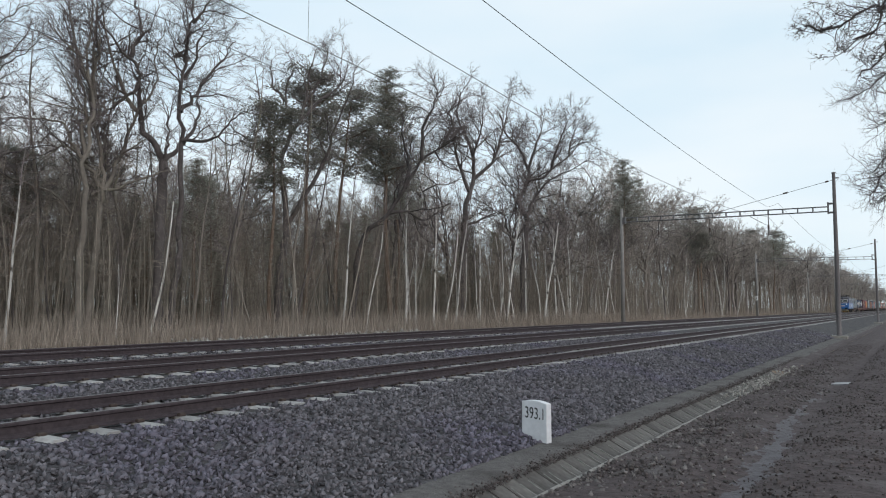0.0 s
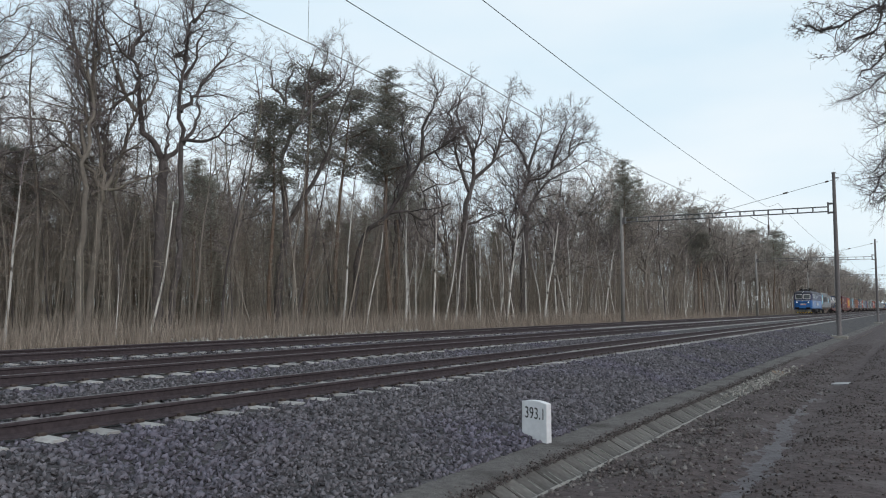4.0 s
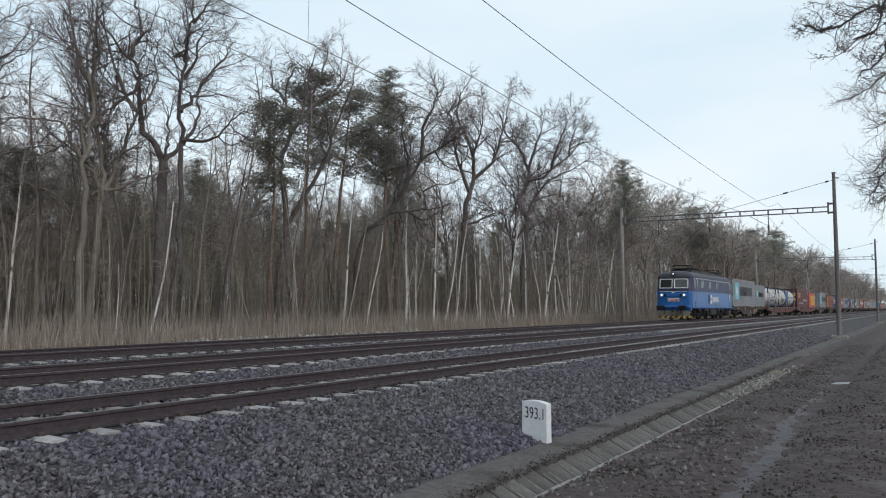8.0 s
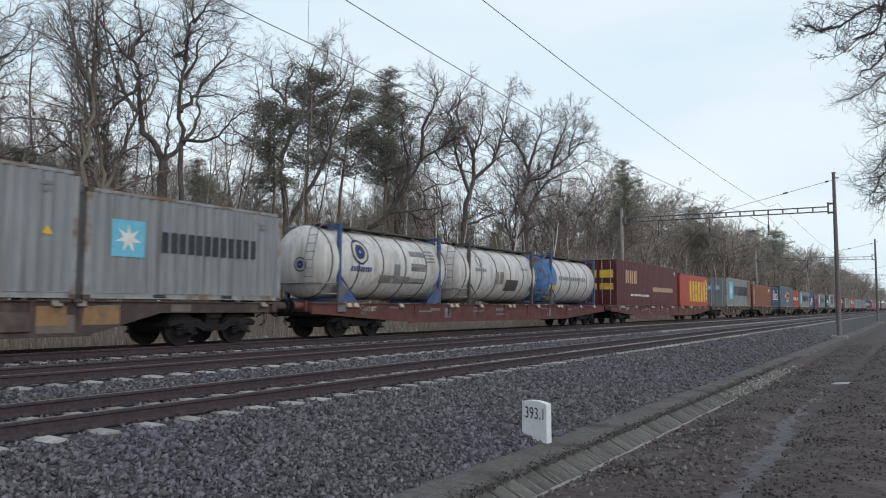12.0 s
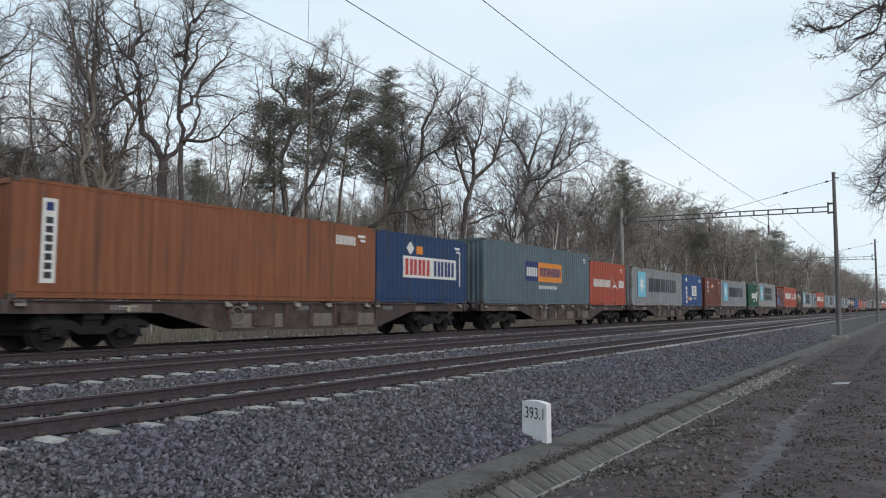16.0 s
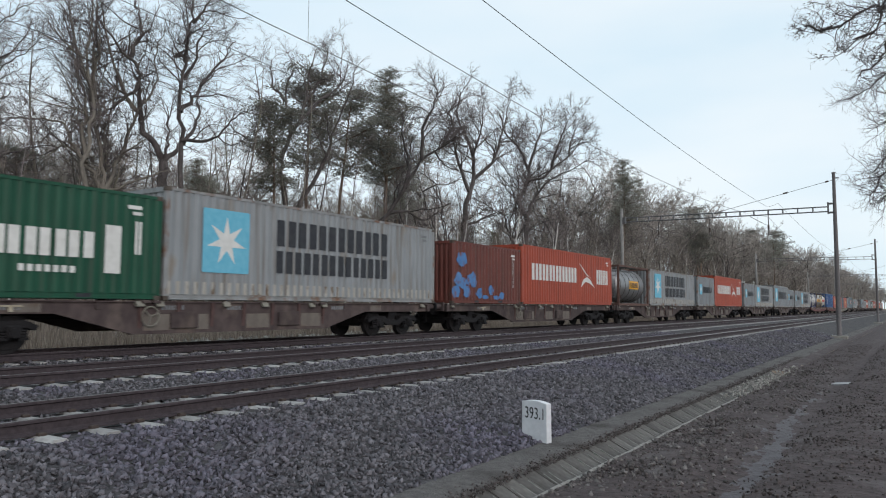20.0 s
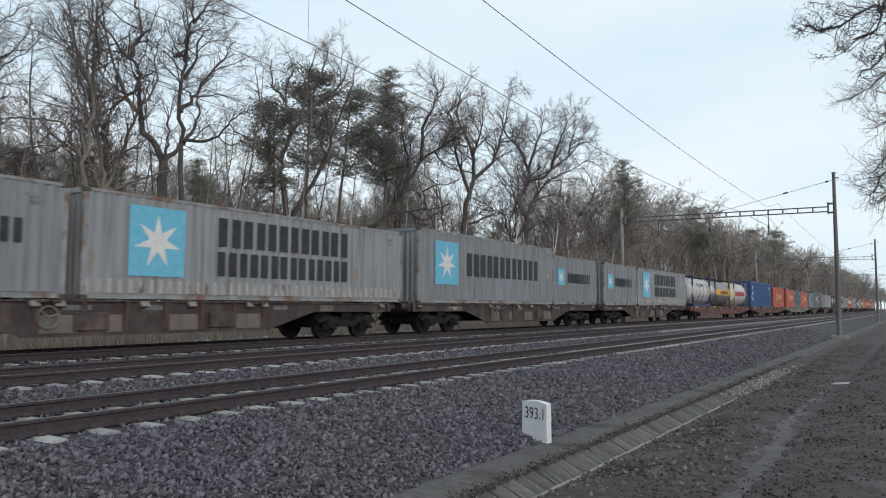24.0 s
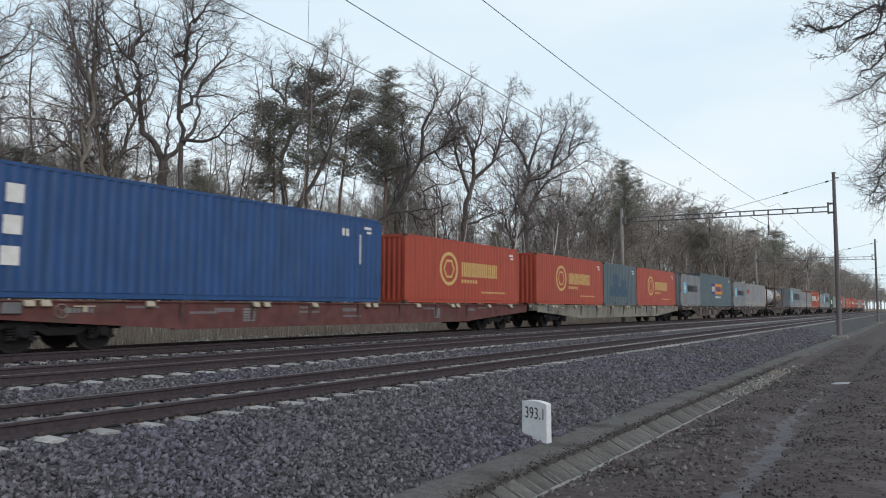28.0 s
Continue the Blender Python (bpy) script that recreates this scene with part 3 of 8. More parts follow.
def tuft(g, rng, c, size, n, flat=0.6, blade=1.0):
    """A clump of needles: thin blades that spray from a point."""
    for _ in range(n):
        d = Vector((rng.gauss(0, 1), rng.gauss(0, 1), rng.gauss(0.35, flat))).normalized()
        a = c + Vector((rng.gauss(0, 1), rng.gauss(0, 1), rng.gauss(0, 0.5))) * size * 0.42
        s = Matrix.Rotation(rng.uniform(0, 3.1), 3, d) @ d.orthogonal().normalized() * size * blade * rng.uniform(0.05, 0.10)
        b = a + d * size * rng.uniform(0.25, 0.5)
        o = len(g.v)
        g.v.extend((tuple(a - s), tuple(a + s), tuple(b)))
        g.f.append((o, o + 1, o + 2))


def pine(seed, height=19.0, crown=0.5, whorls=15, r=0.22, reach=3.4, needle=None, dense=1.0, cone=False, clump=0.55, blade=1.0, tilt=(1.0, 1.5)):
    """A pine: a bare trunk, crooked branches, and cushions of needles along them."""
    rng, wood, leaf = random.Random(seed), Geo(), Geo()
    wood.smooth = True
    pts, rad, dirs = limb(rng, Vector((0, 0, -0.2)), Vector((rng.gauss(0, .02), rng.gauss(0, .02), 1)), height, r, 0.03, 12, 0.04, 0.04)
    wood.tube(pts, rad, 8)
    for i in range(7):
        k = rng.uniform(crown * 0.6, crown)
        q = Vector(pts[int(k * 12)])
        bp, br, bd = limb(rng, q, turned(Vector((0, 0, 1)), 1.5, rng.uniform(0, 6.28)), rng.uniform(0.5, 1.6), 0.025, 0.008, 3, 0.2, 0.0)
        wood.tube(bp, br, 3)
    for w in range(whorls):
        k = crown + (1 - crown) * (w + rng.random() * 0.7) / whorls
        j = min(int(k * 12), 11)
        q = Vector(pts[j]).lerp(Vector(pts[j + 1]), k * 12 - j)
        up = (k - crown) / (1 - crown)
        room = reach * (1.06 - up if cone else math.sin(math.pi * (0.20 + 0.72 * up))) * rng.uniform(0.55, 1.15)
        for b in range(rng.choice((2, 3, 3)) if not cone else rng.choice((2, 3, 4))):
            bp, br, bd = limb(rng, q, turned(Vector((0, 0, 1)), rng.uniform(*tilt), rng.uniform(0, 6.28)), room, 0.05, 0.012, 5, 0.17, 0.06)
            wood.tube(bp, br, 4)
            for i in range(1, 6):
                for _ in range(1 + i // 2):
                    spread_ = 0.16 + 0.10 * i
                    c = Vector(bp[i]) + Vector((rng.gauss(0, spread_), rng.gauss(0, spread_), rng.gauss(0.12, .12)))
                    wood.tube([bp[i], tuple(c)], [0.014, 0.005], 3)
                    tuft(leaf, rng, c, clump * rng.uniform(0.7, 1.25) * (1.15 - 0.6 * up if cone else 1.0), int(26 * dense), 0.45, blade)
    return wood.mesh("trunk", M_PINEBARK), leaf.mesh("crown", needle or M_NEEDLE)


def spruce(seed, height=8.0):
    """A dark young spruce, its drooping branches set with sprays of needles and dead twigs."""
    rng, wood, leaf = random.Random(seed), Geo(), Geo()
    wood.tube([(0, 0, -0.2), (0, 0, height * 0.5), (0, 0, height)], [0.10, 0.06, 0.01], 6)
    n = int(height * 4.5)
    for w in range(n):
        k = 0.03 + 0.96 * (w + rng.random()) / n
        room = height * 0.19 * (1.06 - k) ** 0.8 * rng.uniform(0.6, 1.2) + 0.1
        for b in range(5):
            a = rng.uniform(0, 6.28)
            d = Vector((math.cos(a), math.sin(a), rng.uniform(-0.35, 0.05)))
            q = Vector((0, 0, k * height))
            wood.tube([tuple(q), tuple(q + d * room)], [0.018, 0.004], 3)
            for i in (0.3, 0.5, 0.7, 0.85, 1.0):
                c = q + d * room * i + Vector((rng.gauss(0, .12), rng.gauss(0, .12), rng.gauss(-.05, .06)))
                tuft(leaf, rng, c, 0.42, 7, 0.3, 0.9)
    return wood.mesh("trunk", M_PINEBARK), leaf.mesh("crown", M_SPRUCE)


# Old trees of the forest edge, each with its own bends: (across, up) in metres.
STEM_OF = {
    "twin": [(0, 3.3), (0.1, 5.2), (0.1, 7.1), (0.2, 8.8), (0.2, 10), (0, 12.2), (-0.1, 13.8), (-0.1, 15.8)],
    "pale": [(0.2, 3.5), (0.3, 4.6), (0.4, 5.8), (0.5, 6.7), (0.4, 8.1), (0.1, 9.8), (-0.1, 11.9), (-0.2, 14.3), (-0.1, 16.4)],
    "dark": [(0, 2.4), (0, 4.6), (0, 6.7), (0, 8.4)],
    "grey": [(0.1, 2.4), (0.3, 4), (0.3, 6.2), (0.3, 8.2), (0.3, 9.7), (0.2, 11.4), (0.3, 13.3), (0.4, 14.2), (0.6, 15.1), (0.7, 15.8), (0.6, 17)],
    "vase": [(0, 2.7), (0.3, 5.2), (0.5, 6.9), (0.1, 9.6), (0.1, 10.8), (0.6, 12.3), (1.1, 13), (1.4, 14.1), (2.1, 15.3), (2.6, 16.6), (2.8, 18.1), (2.6, 19.1)],
    "leaning": [(0.3, 1.6), (0.6, 4), (1, 6.1), (2.5, 7.5), (3.5, 9.1), (4.6, 10.9), (5.9, 11.9), (7.1, 12.4)],
    "broad": [(0, 2), (0, 5), (0.1, 8.2), (0.3, 10.1), (0.9, 12.2), (0.8, 14.2), (0.2, 15.7), (-0.5, 17.6), (-0.2, 19.3)],
    "gnarled": [(0, 2), (0.1, 5.9), (0.3, 9), (0.2, 9.9), (-0.4, 11.4), (0.2, 12.4), (0.5, 13.3), (0.5, 14.3), (0.1, 15.5), (-0.7, 16.5), (-1.6, 17.6), (-2.1, 19.5)]}
LIMBS_OF = {
    "twin": ([(0.1, 7.6), (-0.2, 8), (-0.7, 8.5), (-0.8, 9.1), (-1.2, 9.4), (-1.7, 9.5), (-2.6, 9.6), (-3.7, 9.6)],
             [(0.1, 7.8), (-0.3, 9.2), (-0.1, 9.7), (-0.4, 11), (-0.9, 12.8), (-1.5, 14.3)], [(0, 11), (-0.7, 12.5), (-1.2, 14.3), (-1.8, 15.8)]),
    "pale": ([(0.5, 6.7), (0.8, 8.2), (1, 9.2), (1.2, 10.7), (1.7, 12.1), (1.4, 13.8), (1.6, 15.4)], [(1.2, 10.7), (0.7, 11.6), (0.1, 13.8), (-0.1, 15.9)],
             [(0.5, 6.7), (-0.1, 7.6), (-0.9, 8.6), (-1.8, 7.9)], [(0.5, 6.7), (1.1, 6.8), (2.1, 7.4), (3, 7.9)], [(0.1, 9.8), (0.5, 11.5), (0.9, 12.5), (0.7, 14.3)]),
    "dark": ([(0, 8.3), (-0.3, 9.2), (-0.8, 9.7), (-0.9, 10.3), (-0.8, 11.2), (-0.8, 11.9), (-0.7, 12.4), (-1.1, 13), (-1.6, 13.4), (-2.2, 14.4), (-2.7, 15.3), (-3.3, 16.4)],
             [(-1.1, 13.1), (-1, 13.7), (-0.7, 14.3), (-0.9, 15.2), (-1.2, 15.9), (-1.3, 17)], [(0, 8.4), (0.5, 9), (1, 9.6), (1.3, 10.3), (1.4, 11.1), (1.2, 12.2), (1.5, 13.1)],
             [(-0.8, 11.9), (-1.4, 11.1), (-2.3, 10.4), (-2.7, 9.7)], [(0, 8.6), (0.3, 9.7), (0.6, 11.1)]),
    "grey": ([(0.3, 13.4), (0.1, 13.7), (-0.4, 13.8), (0, 14.2), (0.1, 14.8), (-0.1, 15.4), (-0.4, 16.2), (-0.7, 17)], [(0.7, 15.2), (1.1, 15.8), (1.5, 16.4), (1.9, 17)],
             [(0.3, 10.8), (0.9, 11.7), (1.3, 12.8), (2, 13.8), (2.5, 14.7)], [(0.3, 9.5), (1.1, 9.5), (2, 9.6), (2.8, 10.4), (3.5, 10.8)], [(0.3, 12.5), (0.8, 13.3), (1.2, 14.5), (1.9, 15)]),
    "vase": ([(0.1, 9.6), (-0.7, 10.2), (-1.1, 13.1), (-1.7, 14.1), (-2.2, 15.9), (-2.6, 17.9)], [(0.6, 12.4), (-0.1, 15.1), (0.2, 17.3), (1, 18.9)], [(1.4, 14.1), (1.6, 15.9), (2.1, 17.8), (2.2, 19.3)],
             [(0.5, 6.6), (2.2, 9.4), (3, 10.8), (3.5, 12.3), (4.4, 14.3), (4.9, 16.1)], [(1.1, 13), (2.1, 14.4), (3.5, 15.9), (3.9, 17.4)], [(0.1, 10.5), (-1, 11.5), (-2.5, 12.2), (-3.2, 13.1)], [(-0.1, 14.8), (-1.1, 16.2), (-1.4, 18.1)]),
    "leaning": ([(4.6, 10.9), (4.6, 12.7), (5, 13.6), (5.5, 14.9), (5.2, 15.8)], [(3.5, 9.1), (3.7, 11), (3.2, 12.9), (3.6, 14.7)], [(5.9, 11.9), (6.5, 13.4), (6.4, 14.7), (6.9, 15.5)],
                [(2.5, 7.5), (3.6, 7.7), (4.7, 7.2), (6.1, 8.2)], [(5.4, 11.5), (6.1, 10.7), (7, 10.3)]),
    "broad": ([(0.9, 12.2), (2.3, 13.4), (2.9, 15), (3.4, 16.6), (4, 19.3), (4.6, 20.1)], [(0.5, 11), (-0.5, 13.7), (-0.9, 15.4), (-1.9, 16.9), (-2.1, 18.3)], [(0.1, 8.1), (1.9, 8.9), (3, 9.4), (4.1, 9.8)],
              [(0.8, 13.8), (1.4, 15.7), (1.5, 17.6), (2, 19.1)], [(0.3, 14.7), (-0.9, 14.7), (-2.1, 13.8)], [(2.3, 13.4), (3.5, 14.3), (4.5, 14.7)]),
    "gnarled": ([(0.2, 9.9), (0.7, 10.9), (1.4, 12), (2.4, 13.1), (4.3, 14.1), (6.4, 15.3), (7.6, 15.4)], [(0.5, 13.2), (1.8, 13.4), (2.7, 14.3), (4.3, 15.5), (5.4, 17.1), (6.4, 17.5)],
                [(0.5, 14.2), (1.4, 16.9), (1.8, 17.9), (2.3, 20.1), (2.7, 21.4)], [(2.6, 14.2), (3.1, 16.4), (3.9, 18.5), (4.4, 20.1)], [(0.3, 8.5), (1, 8.7), (1.6, 8.5), (2.3, 9)],
                [(-0.7, 16.5), (-0.2, 18.7), (0.6, 20.6)], [(4.2, 15.4), (4.7, 17.4), (5.5, 19), (5.1, 20.1)])}
BENT = [("twin", -29.5, 17.3, 0.17, M_PALEBARK, M_TWIG, "tall grey-barked bare tree with one long level limb"), ("pale", -30.5, 18.3, 0.19, M_PALEBARK, M_TWIG, "bare grey tree that forks into several stems"),
        ("dark", -30.0, 21.5, 0.29, M_BARK, M_TWIG, "dark bare oak with a zigzag limb"), ("grey", -29.5, 21.8, 0.19, M_BARK, M_TWIG, "tall bare oak with a slightly curved trunk"),
        ("vase", -33.0, 32.1, 0.26, M_BARK, M_TWIG, "bare oak with a vase-shaped crown above the pines"), ("leaning", -30.0, 35.2, 0.26, M_BARK, M_TWIG, "bare oak whose trunk leans far over"),
        ("broad", -31.0, 50.6, 0.36, M_BARK, M_TWIG, "broad bare oak with a low level limb"), ("gnarled", -30.0, 59.5, 0.38, M_BARK, M_TWIG, "gnarled bare oak with wide sweeping limbs")]

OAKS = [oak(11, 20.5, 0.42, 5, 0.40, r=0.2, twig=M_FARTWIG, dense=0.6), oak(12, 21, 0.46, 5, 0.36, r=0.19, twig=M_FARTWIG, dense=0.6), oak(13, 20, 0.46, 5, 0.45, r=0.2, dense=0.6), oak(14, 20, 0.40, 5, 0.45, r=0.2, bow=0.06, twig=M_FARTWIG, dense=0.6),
        oak(16, 19, 0.40, 5, 0.36, bark=M_PALEBARK, r=0.17, dense=0.6)]
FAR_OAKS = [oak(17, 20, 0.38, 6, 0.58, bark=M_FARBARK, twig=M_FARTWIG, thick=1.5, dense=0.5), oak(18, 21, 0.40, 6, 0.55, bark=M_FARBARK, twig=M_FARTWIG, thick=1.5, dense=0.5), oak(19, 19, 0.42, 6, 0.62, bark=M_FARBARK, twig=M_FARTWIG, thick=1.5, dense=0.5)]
BIRCHES = [slim(21, 15.5, r=0.10), slim(22, 14, r=0.085, lean=0.03), slim(23, 16.5, r=0.11), slim(24, 12.5, r=0.08, lean=0.05)]
SLIMS = [slim(31, 15, M_PALEBARK, 0.11, lean=0.05), slim(32, 13, M_BARK, 0.085, lean=0.08), slim(33, 15.5, M_BARK, 0.11, lean=0.06), slim(34, 11, M_STEM, 0.06, M_TWIG_RED, 18, 0.12), slim(35, 9, M_PALEBARK, 0.055, M_TWIG_RED, 16, 0.16)]
PINES = [pine(41, 20, 0.60, 10, reach=3.4, dense=1.3, clump=0.72, blade=0.8), pine(42, 18.8, 0.56, 19, reach=3.9, dense=1.2, cone=True, clump=0.56, blade=0.8), pine(43, 19, 0.62, 9, reach=3.5, dense=1.3, clump=0.72, blade=0.8)]
SPRUCES = [spruce(51, 8.5), spruce(52, 6.0), spruce(53, 10.5)]
KINDS = {"oak": (OAKS, "oak_tree", "bare old oak with crooked limbs at the forest edge", "bare oaks"),
         "birch": (BIRCHES, "birch_tree", "slender bare birch with white bark in the forest", "birches"),
         "slim": (SLIMS, "young_tree", "slender bare young tree with grey-brown bark", "young trees"),
         "pine": (PINES, "pine_tree", "tall pine with a dark green crown in the forest", "pines"),
         "far_oak": (FAR_OAKS, "oak_tree", "bare oak in the distant forest", "bare oaks"),
         "spruce": (SPRUCES, "spruce_tree", "young dark green spruce under the trees", "spruces")}


TALL = {}


def reach_of(mesh):
    """How high a crown reaches, so that sizes are true heights over twenty metres."""
    if mesh.name not in TALL:
        co = np.empty(len(mesh.vertices) * 3)
        mesh.vertices.foreach_get("co", co)
        TALL[mesh.name] = co[2::3].max()
    return TALL[mesh.name]


def plant(kind, i, x, y, turn=0.0, size=1.0, lean=0.0, z=-0.36, label=""):
    """Sets a tree of a kind; lean tips it along the line."""
    protos, name, text, group = KINDS[kind]
    wood, crown = protos[i % len(protos)]
    if kind in ("oak", "far_oak"):
        size *= 20.0 / reach_of(crown)
    t = thing(name, label or text, "tree", group, pose(x, y, z, -0.55 * lean, 0.84 * lean, 0) @ pose(0, 0, 0, 0, 0, turn) @ Matrix.Scale(size, 4))
    part("trunk", wood, None, t)
    part("crown", crown, None, t)
    return t


for i, (name, x, y, r, bark, twig, text) in enumerate(BENT):
    far = 1.0 if y < 45 else 1.5
    wood, crown = bent_tree(200 + i, STEM_OF[name][:-1] if name == "vase" else STEM_OF[name], [q[:-1] if (name in ("broad", "gnarled") and q[-1][1] > 15) or (name == "vase" and q[-1][1] > 18.5) else q for q in LIMBS_OF[name]], r, bark, twig, 0.5, 1.0 if y < 45 else 1.2, far, 0.72 if name == "vase" else 1.0 if y < 45 else 0.85)
    t = thing("oak_tree", text, "tree", "bare oaks", pose(x, y, -0.36, 0, 0, YAW))
    part("trunk", wood, None, t)
    part("crown", crown, None, t)

# The other trees that stand out at the forest edge: kind, which, x, y, turn, size, lean.
EDGE = [("oak", 2, -33.5, 13.8, 80, 0.88, 0), ("oak", 1, -31.5, 9.5, 70, 0.9, 0), ("oak", 4, -35.0, 20.0, 30, 0.85, 0), ("oak", 2, -34.5, 11.6, 240, 0.92, 0), ("slim", 0, -28.8, 22.6, 10, 0.7, 1), ("slim", 2, -29.0, 24.4, 120, 0.7, 1),
        ("slim", 1, -29.0, 25.2, 60, 0.65, -4), ("birch", 0, -28.6, 14.0, 0, 0.6, 0), ("birch", 3, -28.6, 18.5, 90, 0.42, 0), ("birch", 1, -28.9, 20.3, 40, 0.7, 0),
        ("slim", 3, -28.5, 29.4, 0, 0.8, 2), ("slim", 4, -28.5, 29.8, 90, 0.9, 5), ("slim", 3, -28.5, 33.2, 200, 0.85, 3), ("slim", 4, -28.6, 31.5, 20, 0.8, 2),
        ("pine", 0, -33.0, 34.3, 0, 0.86, 0), ("pine", 2, -33.5, 38.0, 140, 0.88, 0), ("pine", 0, -32.5, 31.0, 210, 0.70, 0), ("pine", 1, -32.0, 42.2, 60, 1.02, 0), ("pine", 2, -33.5, 44.9, 15, 0.68, 0), ("pine", 1, -33.2, 26.2, 70, 0.52, 0),
        ("pine", 2, -36.0, 14.5, 10, 0.50, 0), ("pine", 0, -38.0, 18.6, 10, 0.48, 0)]
EDGE_FAR = [("oak", 0, -34.5, 46.0, 200, 0.98, 0), ("oak", 3, -35.0, 55.0, 210, 1.02, 0), ("oak", 2, -34.5, 66.0, 20, 1.05, 0), ("oak", 0, -32.0, 72.0, 160, 0.95, -3), ("oak", 4, -31.5, 79.0, 40, 0.9, 0),
            ("oak", 3, -31.5, 69.0, 60, 0.62, 6)]
EDGE_DEEP = [("pine", 1, -31.0, 90.6, 10, 1.10, 0), ("pine", 2, -29.0, 190.0, 40, 1.05, 0), ("pine", 0, -30.5, 178.0, 80, 0.98, 0), ("pine", 1, -31.0, 199.0, 10, 1.0, 0), ("pine", 2, -31.0, 184.0, 300, 0.92, 0), ("pine", 1, -30.0, 126.0, 10, 0.85, 0), ("pine", 0, -29.5, 205.0, 100, 0.95, 0), ("pine", 0, -31.0, 128.0, 100, 0.95, 0), ("oak", 1, -29.0, 140.6, 0, 1.0, 0)]
# white birch stems along the edge: y, lean, size
BIRCH_ROW = [(33.6, 0, .8), (35.8, -1, .7), (40.1, 0, .85), (41.4, 3, .75), (43.4, 0, .85), (44.9, 0, .8), (45.6, 1, .75), (49.5, 4, .7), (50.2, 1, .8), (53.0, 1, .85), (54.6, 0, .9), (55.2, 0, .8), (57.8, 2, .8),
             (60.5, 0, .8), (61.4, 5, .9), (62.2, 1, .85), (63.6, 1, .9), (66.2, 1, .85), (67.5, 0, .8), (72.9, 3, .55), (77.3, 9, .8), (80.1, 0, .75), (86.0, -1, .7), (87.2, -7, .65), (99.7, -4, .95), (109.8, 0, 1.0), (134.0, -2, 1.1)]
for row in EDGE + EDGE_FAR + EDGE_DEEP:
    plant(row[0], row[1], row[2], row[3], row[4], row[5], row[6])
rng = random.Random(5)
for i, (y, lean, size) in enumerate(BIRCH_ROW):
    plant("birch", i, -28.6 - rng.uniform(0, 0.6), y, i * 77, size, lean)
spots = [(r[2], r[3]) for r in EDGE + EDGE_FAR + EDGE_DEEP] + [(b[1], b[2]) for b in BENT] + [(-28.8, b[0]) for b in BIRCH_ROW]


def free(x, y, d):
    if any((x - a) ** 2 + (y - b) ** 2 < d * d for a, b in spots):
        return False
    spots.append((x, y))
    return True


def fill(kind, count, xa, xb, ya, yb, gap, big=(0.85, 1.1), bias=1.0):
    done = tries = 0
    while done < count and tries < count * 12:
        tries += 1
        x, y = rng.uniform(xa, xb), ya + (yb - ya) * rng.random() ** bias
        if free(x, y, gap):
            plant(kind, rng.randrange(6), x, y, rng.uniform(0, 360), rng.uniform(*big), rng.gauss(0, 1.2))
            done += 1


fill("birch", 14, -33, -29.5, 40, 82, 0.8, (0.6, 0.85))
fill("slim", 40, -38, -28.5, 6, 75, 0.9, (0.7, 1.05))
fill("birch", 22, -42, -29, 60, 140, 1.2, (0.75, 1.05))
fill("oak", 3, -46, -37, 2, 24, 4.0, (0.8, 0.95))
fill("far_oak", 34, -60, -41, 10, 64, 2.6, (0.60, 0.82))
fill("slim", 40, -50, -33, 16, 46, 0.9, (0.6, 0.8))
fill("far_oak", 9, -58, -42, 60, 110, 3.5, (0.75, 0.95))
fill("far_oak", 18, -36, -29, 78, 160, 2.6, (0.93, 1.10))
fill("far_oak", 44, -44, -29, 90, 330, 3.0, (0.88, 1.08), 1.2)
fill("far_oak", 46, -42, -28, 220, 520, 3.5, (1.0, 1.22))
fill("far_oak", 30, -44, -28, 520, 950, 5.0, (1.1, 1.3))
fill("slim", 34, -36, -28, 75, 330, 1.4, (0.9, 1.2), 1.5)
fill("birch", 26, -36, -28, 120, 330, 2.0, (0.85, 1.1), 1.4)
fill("pine", 4, -54, -44, 64, 130, 4.0, (0.6, 0.8))
fill("pine", 5, -40, -33, 104, 150, 4.0, (0.62, 0.8))
fill("pine", 18, -42, -29, 165, 500, 5.0, (0.85, 1.05))
fill("spruce", 38, -42, -33, 24, 60, 1.2, (0.55, 0.9))
fill("spruce", 14, -46, -36, 4, 26, 1.4, (0.65, 0.95))
fill("spruce", 7, -48, -38, 54, 90, 1.8, (0.8, 1.2))
fill("spruce", 10, -42, -31, 90, 300, 4.0, (0.8, 1.3))

